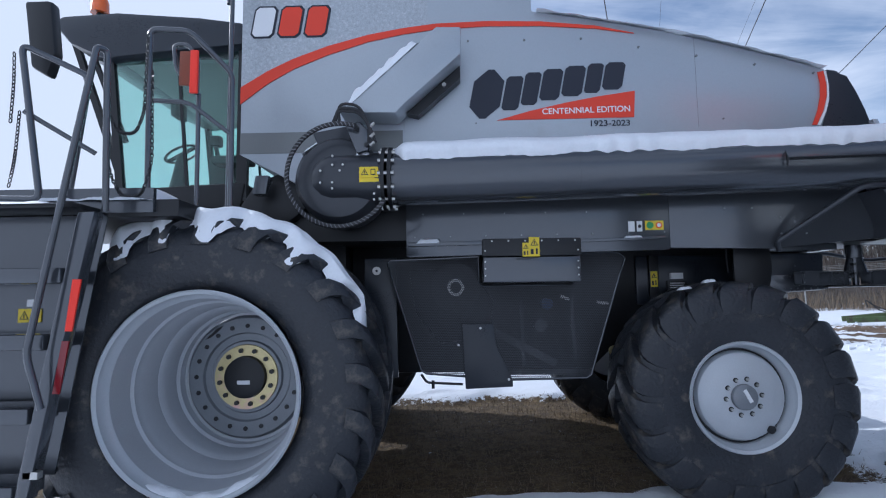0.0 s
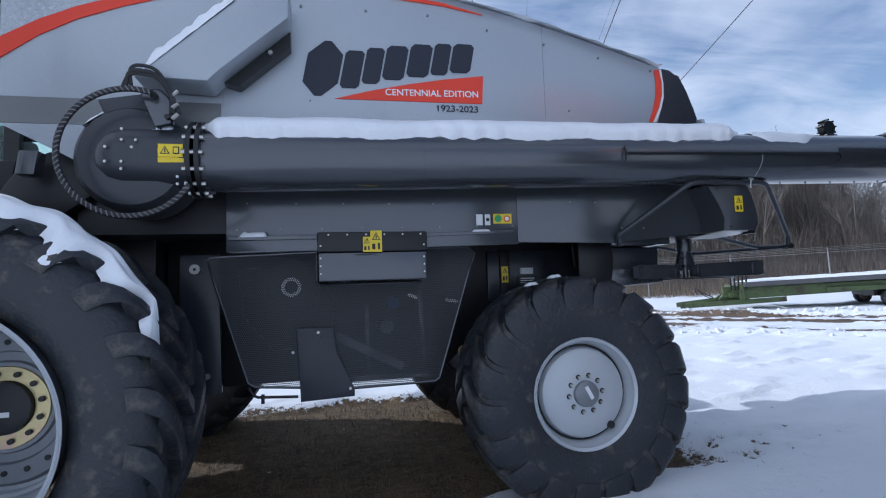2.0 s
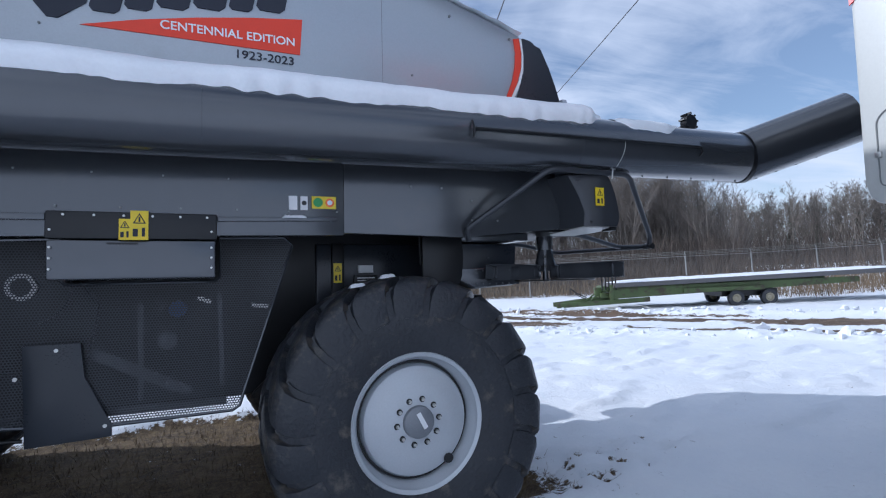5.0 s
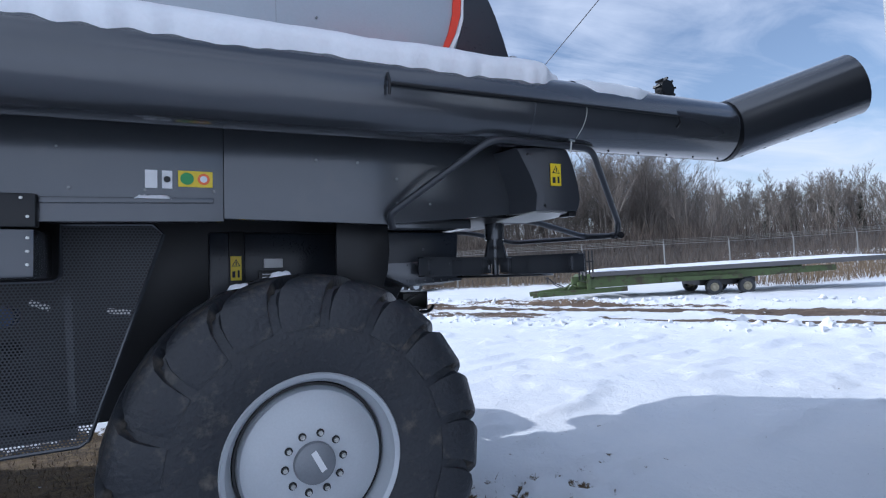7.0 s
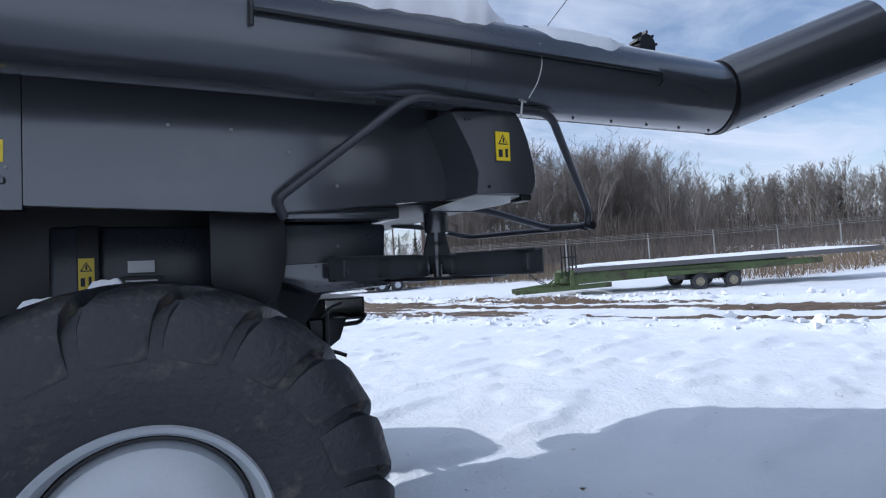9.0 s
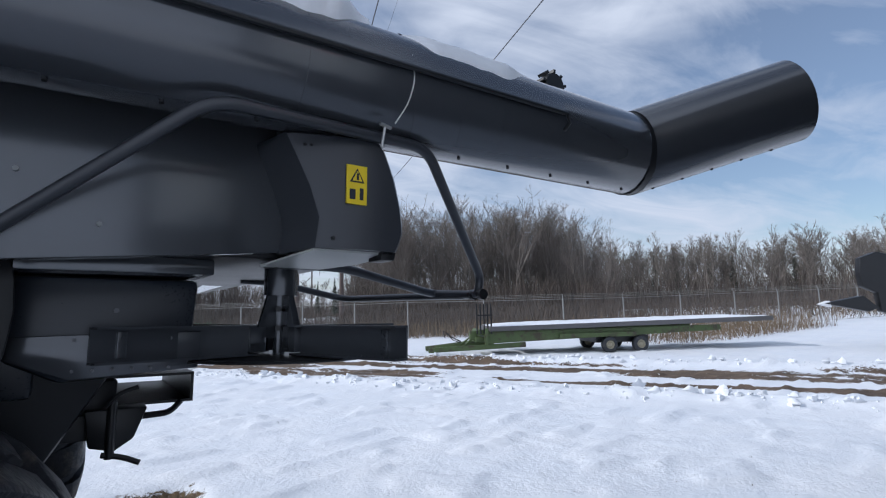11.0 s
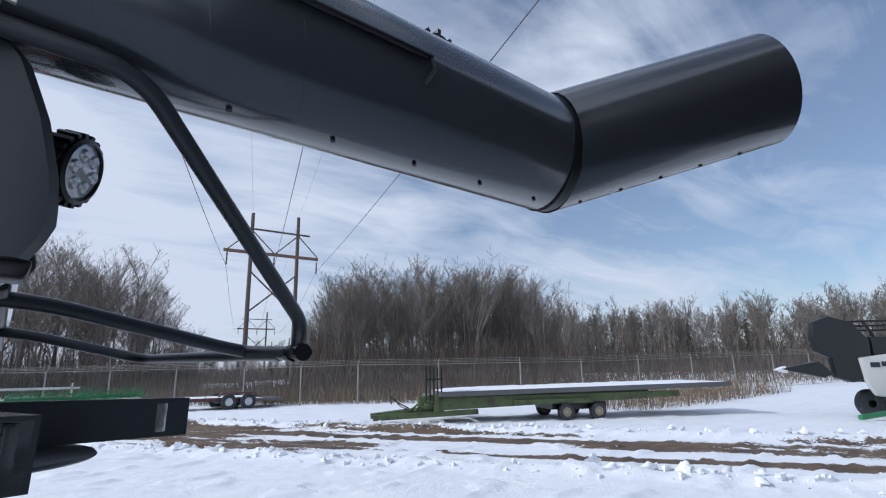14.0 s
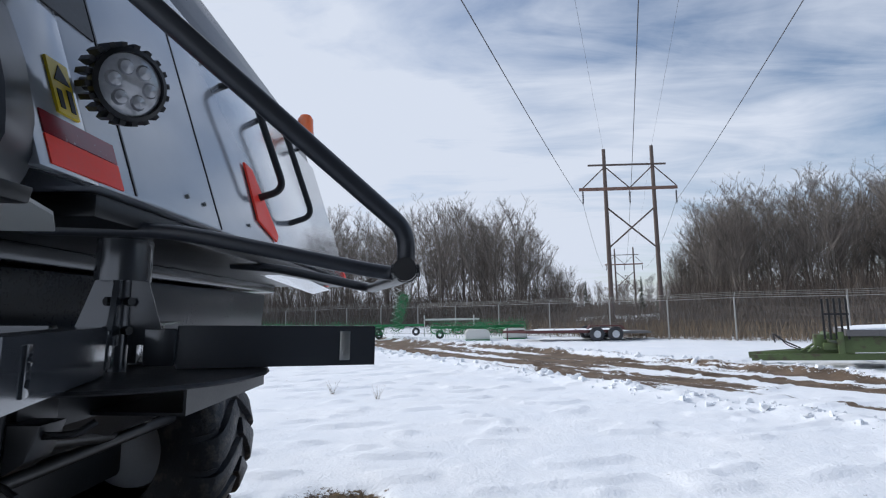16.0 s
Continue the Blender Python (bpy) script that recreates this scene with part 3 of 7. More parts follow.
arc_bot = [(1.28, 3.162), (1.0, 3.206), (0.6, 3.236), (0.2, 3.243), (-0.19, 3.228), (-0.45, 3.192), (-0.7, 3.14), (-1.0, 3.045), (-1.25, 2.945), (-1.45, 2.832), (-1.65, 2.68)]
part("red_arc", Shape().prism(arc_top + arc_bot, 3.6245, 3.634), RED, tank, "red-orange swoosh decal", 0)
rear = part("rear_cap", Shape().prism([(2.665, 2.03), (2.665, 2.862), (2.74, 2.85), (2.80, 2.80), (2.86, 2.68), (2.91, 2.55), (2.95, 2.42), (3.0, 2.2), (3.02, 2.03)], 3.63, 2 * YC - 3.63, b=0.015), PLASTIC, harvester, "navy-black moulded rear cap")
part("edge_stripe", Shape().prism([(2.60, 2.835), (2.64, 2.845), (2.655, 2.75), (2.65, 2.65), (2.62, 2.55), (2.565, 2.44), (2.535, 2.44), (2.58, 2.55), (2.605, 2.65), (2.612, 2.75)], 3.6245, 3.634), RED, tank, "curved red stripe", 0)
part("white_stripe", Shape().prism([(2.644, 2.84), (2.66, 2.845), (2.672, 2.74), (2.667, 2.63), (2.64, 2.54), (2.59, 2.44), (2.569, 2.44), (2.625, 2.55), (2.654, 2.65), (2.659, 2.75)], 3.6245, 3.634), WHITE, tank, "", 0)
part("cap_blade", Shape().prism([(2.66, 2.845), (2.80, 2.80), (2.86, 2.68), (2.91, 2.55), (2.95, 2.42), (2.60, 2.42), (2.645, 2.54), (2.668, 2.63), (2.673, 2.74)], 3.620, 3.632), PLASTIC, rear)
part("roof_lamp", Shape().box(2.02, 2.32, 3.9, 4.5, 3.02, 3.10, 0.025), BLACK, harvester, "low black housing on the sloping roof")

# maker's mark as plain slanted shapes
def mark(x, z, w, h, slant=0.2, c=0.16):
    """A plain slanted block with cut corners."""
    k = c * min(w, h)
    pts = [(k, 0), (w - k, 0), (w, k), (w, h - k), (w - k, h), (k, h), (0, h - k), (0, k)]
    return Shape().prism([(x + a + slant * b_, z + b_) for a, b_ in pts], 3.6235, 3.634)


badge = part("side_badge", Shape().prism([(0.257, 2.519), (0.50, 2.585), (0.75, 2.64), (1.0, 2.685), (1.268, 2.722), (1.255, 2.524), (0.75, 2.522)], 3.625, 3.634), RED, tank, "red banner decal under dark slanted shapes", 0)
part("badge_shape", mark(0.035, 2.535, 0.225, 0.37, 0.2, 0.40), NAVY, badge, "large dark slanted shape", 0)
for x, z, w, h in ((0.285, 2.595, 0.125, 0.255), (0.428, 2.632, 0.118, 0.245), (0.564, 2.665, 0.145, 0.235), (0.727, 2.693, 0.150, 0.228), (0.895, 2.715, 0.115, 0.22), (1.028, 2.737, 0.145, 0.205)):
    part("badge_shape", mark(x, z, w, h), NAVY, badge, "", 0)
lettering("badge_title", "CENTENNIAL EDITION", 0.062, WHITE, badge, Matrix.Translation((0.585, 3.622, 2.556)) @ Matrix.Rotation(radians(90), 4, 'X') @ Matrix.Rotation(radians(1.0), 4, 'Z'), width=0.64)
lettering("badge_years", "1923-2023", 0.062, NAVY, badge, Matrix.Translation((0.925, 3.627, 2.462)) @ Matrix.Rotation(radians(90), 4, 'X'), width=0.285)
for x, w, mt in ((-1.575, 0.15, WHITE), (-1.375, 0.15, RED), (-1.175, 0.15, RED)):
    plate = part("model_mark", mark(x, 3.20, w, 0.225, 0.16), mt, tank, "", 0)
    for v in plate.data.vertices:
        v.co.y -= 0.003 if v.co.y < 3.63 else 0
    edge_ = part("mark_outline", mark(x - 0.014, 3.187, w + 0.028, 0.251, 0.16), NAVY, tank, "", 0)
    for v in edge_.data.vertices:
        v.co.y -= 0.001 if v.co.y < 3.63 else 0

# clean grain elevator head, slanting across the tank side
elev = part("elevator_housing", Shape().prism([(-0.18, 3.10), (-0.007, 3.096), (-0.01, 2.90), (-0.40, 2.555), (-0.46, 2.49), (-0.85, 2.497)], 3.345, 3.60, b=0.012), SILVER, harvester, "silver slanting elevator housing")
# No opening is cut: a solid black block gives the slot its shade.
part("slot_shade_block", Shape().prism([(-0.012, 2.895), (-0.012, 2.80), (-0.32, 2.53), (-0.40, 2.55)], 3.52, 3.615), BLACK, elev, "black block standing in for the shade in the open slot")
s = Shape()
s.rod((-0.13, 3.50, 2.75), (-0.13, 3.60, 2.75), 0.014)
part("hinge_pin", s, ZINC, elev)

# unloading auger: elbow housing, flange, tube, spout
AX0, AX1 = Vector((-0.50, 3.475, 2.055)), Vector((4.505, 3.54, 2.172))
auger = part("auger_tube", Shape().sweep([AX0.lerp(AX1, k / 8) for k in range(9)], 0.185, 48), CHAR, harvester, "long charcoal unloading auger tube")


def tube_at(x, ang, r=0.185):
    """A point on the tube at x; ang in degrees, 0 towards the viewer's side, 90 up."""
    p = AX0.lerp(AX1, (x - AX0.x) / (AX1.x - AX0.x))
    a = radians(ang)
    return p + Vector((0, -math.cos(a), math.sin(a))) * r


s = Shape()
for k in (-0.545, -0.50):
    s.lathe([(0.16, -0.012), (0.222, -0.012), (0.222, 0.012), (0.16, 0.012)], (k, 3.475, 2.055), "x", 40)
flange = part("auger_flange", s, BLACK, auger, "black bolted flange ring")
for i in range(14):
    a = 2 * math.pi * i / 14
    q = Vector((0, math.cos(a) * 0.205, math.sin(a) * 0.205))
    c = Vector((-0.522, 3.475, 2.055)) + q
    part("flange_bolt", Shape().rod(c - Vector((0.055, 0, 0)), c + Vector((0.055, 0, 0)), 0.013, n=6), ZINC, flange)
drum = Shape()
drum.lathe([(0.0, 0.0), (0.20, 0.0), (0.27, 0.02), (0.305, 0.07), (0.315, 0.34), (0.28, 0.38), (0.0, 0.38)], (-0.865, 3.36, 2.05), "y", 48)
drum.lathe([(0.0, -0.53), (0.07, -0.52), (0.13, -0.48), (0.17, -0.42), (0.186, -0.35), (0.186, 0.0), (0.0, 0.0)], (-0.55, 3.475, 2.055), "x", 40)
drum.prism([(-1.05, 2.38), (-0.72, 2.44), (-0.66, 2.25), (-0.98, 2.22)], 3.40, 3.50, b=0.015)
drum = part("auger_elbow", drum, SATIN, harvester, "charcoal rounded auger elbow housing")
s = Shape()
for a, b in (((-1.0, 2.20), (-1.0, 2.10)), ((-1.08, 2.10), (-1.08, 1.98)), ((-1.0, 1.98), (-1.0, 1.98)), ((-0.72, 1.90), (-0.72, 1.90)), ((-0.95, 2.1), (-0.93, 2.1))):
    bolt(s, a[0] + 0.12, 3.292, a[1] - 0.02, 0.008)
    bolt(s, b[0] + 0.12, 3.292, b[1] + 0.02, 0.008)
part("bolt", s, ZINC, drum)
part("lift_arm", Shape().prism([(-0.80, 2.40), (-0.70, 2.42), (-0.62, 2.34), (-0.64, 2.22), (-0.72, 2.20), (-0.77, 2.32)], 3.30, 3.38, b=0.012), CHAR, drum, "welded lift bracket")
bracket_bolt = Shape()
bracket_bolt.rod((-0.72, 3.27, 2.37), (-0.72, 3.36, 2.37), 0.02, n=8)
bracket_bolt.rod((-0.65, 3.27, 2.25), (-0.65, 3.36, 2.25), 0.015, n=8)
part("bracket_bolt", bracket_bolt, BLACK, drum)
hose_pts = [(-0.825 + 0.345 * math.cos(radians(a)), 3.24, 2.04 + 0.345 * math.sin(radians(a))) for a in range(72, 331, 6)]
hose = part("hydraulic_hose", Shape().sweep(hose_pts, 0.016, 10), HOSE, drum, "black hose with grey spiral wrap")
hp = [Vector((-0.825 + 0.343 * math.cos(radians(a)), 3.235, 2.04 + 0.343 * math.sin(radians(a)))) for a in np.arange(72, 330, 1.5)]
s = Shape()
for i in range(0, len(hp) - 3, 3):
    c = Vector((-0.825, 3.235, 2.04))
    out = (hp[i] - c).normalized()
    s.strap(hp[i] - out * 0.013 + Vector((0, -0.008, 0)), hp[i + 2] + out * 0.013 + Vector((0, -0.008, 0)), 0.006, 0.008, (0, 1, 0))
part("hose_wrap", s, HOSEB, hose)
for off, r in ((0.0, 0.012), (0.03, 0.010), (-0.02, 0.009)):
    loop = fillet([(-0.86 + off, 3.28, 2.40), (-0.84, 3.26, 2.50 + off), (-0.70, 3.26, 2.49 + off), (-0.63, 3.28, 2.38), (-0.62 + off, 3.30, 2.27)], 0.12, 6)
    part("hydraulic_hose", Shape().sweep(loop, r, 8), HOSE, drum)
s = Shape()
for z in (2.40, 2.33, 2.27):
    s.rod((-0.625, 3.28, z - 0.03), (-0.60, 3.29, z), 0.011, n=6)
part("hose_fitting", s, ZINC, drum)
elbow_ring = part("spout_ring", Shape().sweep([AX1 - Vector((0.015, 0, 0)), AX1 + Vector((0.02, -0.01, 0.004))], 0.192, 48), BLACK, auger, "dark joint ring")
SP0, SP1 = AX1 + Vector((0.02, -0.005, 0.003)), Vector((5.085, 3.060, 2.402))
sd = (SP1 - SP0).normalized()
cb = Shape()
ring = 48
side = sd.cross(Vector((0, 0, 1))).normalized()
upv = side.cross(sd)
mid_n = (sd + (AX1 - AX0).normalized()).normalized()
spv, spf = [], []
ax_d = (AX1 - AX0).normalized()
for k in range(ring):
    a = 2 * math.pi * k / ring
    off = (side * math.cos(a) + upv * math.sin(a)) * 0.190
    base = SP0 + off
    base = base - sd * ((base - SP0).dot(mid_n) / sd.dot(mid_n))
    spv += [tuple(base), tuple(SP1 + off), tuple(SP1 + off * 0.965), tuple(base + sd * 0.05 - off * 0.035)]
for k in range(ring):
    j = (k + 1) % ring
    for q in range(3):
        spf.append((k * 4 + q, j * 4 + q, j * 4 + q + 1, k * 4 + q + 1))
spout = part("auger_spout", Shape().add(spv, spf), CHAR, auger, "angled open-ended charcoal spout")
s = Shape()
for i in range(5):
    p = SP0 + sd * (0.05 + 0.14 * i) - upv * 0.186
    s.rod(p, p - upv * 0.008, 0.006, n=6)
part("spout_bolt", s, BLACK, spout)
# hook rod along the tube
s = Shape()
rod_pts = [tube_at(2.13, 0, 0.204), tube_at(3.88, 0, 0.202)]
s.sweep(rod_pts, 0.008, 8)
s.sweep([tube_at(2.13, 13, 0.195), tube_at(2.13, 0, 0.214), tube_at(2.13, -14, 0.21)], 0.007, 6)
s.sweep([tube_at(3.88, 0, 0.202), tube_at(3.88, -10, 0.214), tube_at(3.87, -18, 0.20)], 0.007, 6)
part("tube_rod", s, BLACK, auger, "thin black rod clipped along the tube")
q = Shape()
for x in (2.14, 3.88):
    q.v += [tuple(tube_at(x, ang, rr)) for ang, rr in ((20, 0.189), (10, 0.192), (1, 0.197), (1, 0.180), (20, 0.180))]
q.f = [(k, (k + 1) % 5, 5 + (k + 1) % 5, 5 + k) for k in range(5)] + [(0, 1, 2, 3, 4), (5, 6, 7, 8, 9)]
part("tube_strip", q, CHAR, auger, "long charcoal sheet strip on the tube")
for x in (0.78, 2.9):
    part("weld_seam", Shape().sweep([tube_at(x, a, 0.1855) for a in range(-60, 100, 10)], 0.0015, 5), CHAR, auger)
for x in np.arange(2.35, 4.45, 0.23):
    p = tube_at(float(x), -80, 0.184)
    part("spout_bolt", Shape().rod(p, tube_at(float(x), -80, 0.191), 0.006, n=6), BLACK, auger)
for x in (3.22, 3.40, 3.58):
    part("weld_seam", Shape().sweep([tube_at(x + 0.05 * k / 8, -10 - 7 * k, 0.1845) for k in range(9)], 0.0013, 5), CHAR, auger)
tl = part("tube_lamp", Shape().lathe([(0.0, -0.03), (0.055, -0.03), (0.062, 0.0), (0.055, 0.03), (0.0, 0.03)], (4.134, 3.645, 2.445), "y", 20), BLACK, auger, "black work lamp on the tube")
s = Shape().box(4.085, 4.185, 3.595, 3.695, 2.325, 2.39, 0.008)
for i in range(9):
    a = 2 * math.pi * i / 9
    s.box(-0.006, 0.006, -0.028, 0.028, 0.06, 0.074, 0, Matrix.Translation((4.134, 3.645, 2.445)) @ Matrix.Rotation(a, 4, 'Y'))
part("lamp_fins", s, BLACK, tl)


def sticker(parent, x, z, w, h, y, kind="warn", n=(0, -1, 0)):
    """A thin yellow safety label with its black signs, flat on a wall across y."""
    base = part("safety_label", Shape().box(x - w / 2, x + w / 2, y - 0.003, y + 0.004, z - h / 2, z + h / 2), YELLOW, parent, "yellow safety label with black signs")
    q = Shape()
    if h > w * 1.3:
        tz, ts = z + h * 0.22, min(w, h * 0.5) * 0.40
        q.prism([(x - ts, tz - ts * 0.8), (x + ts, tz - ts * 0.8), (x, tz + ts)], y - 0.0045, y - 0.002)
        q.box(x - w * 0.36, x - w * 0.08, y - 0.0045, y - 0.002, z - h * 0.38, z - h * 0.12)
        q.box(x + w * 0.14, x + w * 0.32, y - 0.0045, y - 0.002, z - h * 0.38, z - h * 0.08)
        q2 = Shape().prism([(x - ts * 0.68, tz - ts * 0.62), (x + ts * 0.68, tz - ts * 0.62), (x, tz + ts * 0.68)], y - 0.006, y - 0.003)
        q3 = Shape().box(x - ts * 0.12, x + ts * 0.16, y - 0.0072, y - 0.004, tz - ts * 0.5, tz + ts * 0.35)
    else:
        tx, ts = x - w * 0.22, h * 0.36
        q.prism([(tx - ts, z - ts * 0.8), (tx + ts, z - ts * 0.8), (tx, z + ts)], y - 0.0045, y - 0.002)
        q.box(x + w * 0.1, x + w * 0.36, y - 0.0045, y - 0.002, z - h * 0.3, z + h * 0.3)
        q2 = Shape().prism([(tx - ts * 0.66, z - ts * 0.62), (tx + ts * 0.66, z - ts * 0.62), (tx, z + ts * 0.66)], y - 0.006, y - 0.003)
        q2.box(x + w * 0.14, x + w * 0.32, y - 0.006, y - 0.003, z - h * 0.2, z + h * 0.2)
        q3 = Shape().box(tx - ts * 0.1, tx + ts * 0.14, y - 0.0072, y - 0.004, z - ts * 0.5, z + ts * 0.35)
    part("label_sign", q, NAVY, base, "", 0)
    part("label_field", q2, YELLOW, base, "", 0)
    part("label_stroke", q3, NAVY, base, "", 0)
    return base


st = part("label_carrier", Shape().add([tuple(tube_at(-0.70, a, 0.188)) for a in (8, -16)] + [tuple(tube_at(-0.57, a, 0.188)) for a in (-16, 8)], [(0, 1, 2, 3)]), YELLOW, auger, "yellow safety label")
sticker(drum, -0.635, 2.065, 0.125, 0.07, 3.286)

# lower side panels
low = part("side_panel", Shape().prism([(-0.425, 2.02), (-0.425, 1.535), (-0.40, 1.525), (1.499, 1.555), (1.499, 2.02)], 3.70, 3.76, b=0.003), PANEL, harvester, "graphite lower side panel")
part("panel_ledge", Shape().prism([(-0.41, 1.60), (0.13, 1.605), (0.13, 1.636), (-0.41, 1.63)], 3.665, 3.712, b=0.006), PANEL, low)
part("panel_ledge", Shape().prism([(0.845, 1.615), (1.46, 1.632), (1.46, 1.655), (0.845, 1.64)], 3.68, 3.712, b=0.006), PANEL, low)
s = Shape()
for i in range(8):
    bolt(s, -0.36 + i * 0.26, 3.70, 1.67 + 0.002 * i, 0.006)
for i in range(5):
    bolt(s, -0.3 + i * 0.3, 3.70, 1.84, 0.005)
part("rivet", s, BAND, low)
rearp = part("rear_side_panel", Shape().prism([(1.50, 2.02), (1.50, 1.568), (2.24, 1.553), (2.97, 1.618), (2.93, 2.02)], 3.70, 3.76, b=0.003), PANEL, harvester, "graphite rear side panel")
s = Shape()
for x, z in ((2.30, 1.66), (2.30, 1.78), (2.48, 1.66), (1.9, 1.85), (2.1, 1.85)):
    bolt(s, x, 3.70, z, 0.007)
part("rivet", s, BAND, rearp)
part("white_label", Shape().box(1.20, 1.245, 3.694, 3.703, 1.69, 1.765), WHITE, low, "white label")
part("green_label", Shape().box(1.262, 1.30, 3.694, 3.703, 1.69, 1.765), WHITE, low)
s = Shape().rod((1.281, 3.690, 1.728), (1.281, 3.70, 1.728), 0.013, n=12)
part("label_knob", s, BLACK, low)
g = part("colour_label", Shape().box(1.322, 1.455, 3.694, 3.703, 1.70, 1.768), YELLOW, low, "yellow label with green disc")
part("label_disc", Shape().rod((1.356, 3.691, 1.734), (1.356, 3.70, 1.734), 0.026, n=20), GREENS, g)
part("label_disc", Shape().rod((1.42, 3.691, 1.734), (1.42, 3.70, 1.734), 0.024, n=20), ORANGE, g)
part("label_disc", Shape().rod((1.42, 3.690, 1.734), (1.42, 3.70, 1.734), 0.014, n=20), WHITE, g)
lid = part("tool_box", Shape().box(0.135, 0.84, 3.665, 3.95, 1.33, 1.515, 0.012), CHAR, harvester, "charcoal hinged toolbox under the panel")
part("lid_plate", Shape().box(0.13, 0.845, 3.66, 3.72, 1.52, 1.648, 0.008), BLACK, lid)
s = Shape()
for x in (0.15, 0.82):
    for z in (1.38, 1.43, 1.48, 1.56):
        bolt(s, x, 3.662, z, 0.006)
for i in range(6):
    bolt(s, 0.2 + i * 0.12, 3.66, 1.63, 0.006)
part("rivet", s, ZINC, lid)
sticker(lid, 0.445, 1.565, 0.05, 0.10, 3.657)
sticker(lid, 0.505, 1.585, 0.075, 0.14, 3.656)
part("lid_line", Shape().box(0.37, 0.50, 3.6625, 3.668, 1.495, 1.503), BLACK, lid)

# inner hull, dark, with gear behind a punched guard
part("hull", Shape().prism([(-0.95, 0.60), (1.05, 0.61), (1.25, 0.80), (2.35, 0.85), (2.62, 1.30), (2.62, 2.0), (-0.95, 2.0)], 4.35, 2 * YC - 4.35, b=0.02), BLACK, harvester, "black inner hull")
part("feeder_body", Shape().prism([(-3.4, 0.75), (-0.96, 0.45), (-0.96, 1.68), (-2.9, 1.68)], 4.15, 2 * YC - 4.15, b=0.02), BLACK, harvester, "black body between the front wheels")
part("engine_deck", Shape().box(-1.3, 2.6, 3.8, 2 * YC - 3.8, 1.66, 2.0), BLACK, harvester)
end_plate = part("axle_plate", Shape().prism([(-0.80, 1.55), (-0.545, 1.553), (-0.53, 0.60), (-0.75, 0.58), (-0.80, 0.8)], 4.10, 4.14, b=0.006), PLASTIC, harvester, "dark steel plate beside the front wheel")
s = Shape()
s.lathe([(0.010, -0.02), (0.034, -0.02), (0.034, 0.0)], (-0.70, 4.10, 1.448), "y", 20)
part("plate_ring", s, ZINC, end_plate)
part("plate_bolt", Shape().rod((-0.62, 4.07, 0.72), (-0.62, 4.10, 0.72), 0.02, n=8), ZINC, end_plate)
gpts = [(-0.60, 1.50), (-0.575, 1.522), (0.115, 1.545), (0.115, 1.34), (0.14, 1.315), (0.84, 1.318), (0.862, 1.34), (0.862, 1.56), (1.21, 1.565), (1.255, 1.52), (0.965, 0.625), (0.93, 0.603), (0.35, 0.593), (-0.30, 0.645), (-0.345, 0.675)]
guard = part("punched_guard", Shape().prism(gpts, 3.985, 3.988), SCREEN, harvester, "dark perforated side guard", 0)
part("guard_edge", Shape().sweep([(x, 3.985, z) for x, z in gpts + gpts[:1]], 0.009, 6), CHAR, guard)
flap = part("guard_flap", Shape().prism([(-0.02, 1.02), (0.22, 1.02), (0.24, 0.85), (0.36, 0.60), (0.36, 0.545), (0.0, 0.53)], 3.955, 3.965, b=0.002), PLASTIC, guard, "solid charcoal flap")
bolt(s := Shape(), 0.12, 3.955, 0.99, 0.01)
bolt(s, -0.05, 3.985, 0.86, 0.01)
bolt(s, 0.33, 3.955, 0.60, 0.01)
part("rivet", s, ZINC, flap)
gear = part("drive_pulley", Shape().lathe([(0.03, 0.0), (0.045, 0.0), (0.07, 0.01), (0.07, 0.03), (0.17, 0.04), (0.20, 0.03), (0.20, 0.09), (0.03, 0.09)], (-0.065, 4.10, 1.307), "y", 32), BLACK, harvester, "drive pulley behind the guard")
part("pulley_ring", Shape().lathe([(0.045, -0.005), (0.068, -0.005), (0.068, 0.02), (0.045, 0.02)], (-0.065, 4.09, 1.307), "y", 28), ZINC, gear)
s = Shape()
s.strap((0.24, 4.12, 0.95), (0.72, 4.12, 0.70), 0.02, 0.06)
s.strap((0.46, 4.14, 1.2), (0.47, 4.14, 0.68), 0.02, 0.028, (1, 0, 0))
s.strap((0.86, 4.14, 1.25), (0.88, 4.14, 0.72), 0.02, 0.028, (1, 0, 0))
s.box(0.30, 0.90, 4.08, 4.14, 0.62, 0.66)
s.rod((0.6, 4.06, 1.0), (0.6, 4.34, 1.0), 0.05)
part("guard_frame", s, PANEL, harvester, "grey struts behind the guard")
part("belt_cover", Shape().prism([(-0.45, 1.45), (0.05, 1.48), (0.25, 1.2), (0.2, 0.9), (-0.2, 0.85), (-0.4, 1.1)], 4.22, 4.30, b=0.02), BLACK, harvester)
part("oil_cap", Shape().rod((0.65, 4.02, 1.17), (0.65, 4.12, 1.17), 0.045, n=14), material("blue_cap", (0.03, 0.07, 0.20), 0.4), harvester, "blue plastic filler cap")
s = Shape()
for x0, z0, x1, z1 in ((0.75, 1.23, 0.82, 1.20), (1.03, 1.18, 1.12, 1.165)):
    s.strap((x0, 4.0, z0), (x1, 4.0, z1), 0.008, 0.022)
part("clip", s, ZINC, guard)
# low rail under the guard
s = Shape()
s.sweep(fillet([(-0.34, 3.99, 0.64), (-0.30, 4.0, 0.575), (-0.02, 4.0, 0.56)], 0.03), 0.010, 8)
s.rod((-0.25, 4.0, 0.59), (-0.25, 4.0, 0.53), 0.012)
part("guard_rail", s, BLACK, guard)

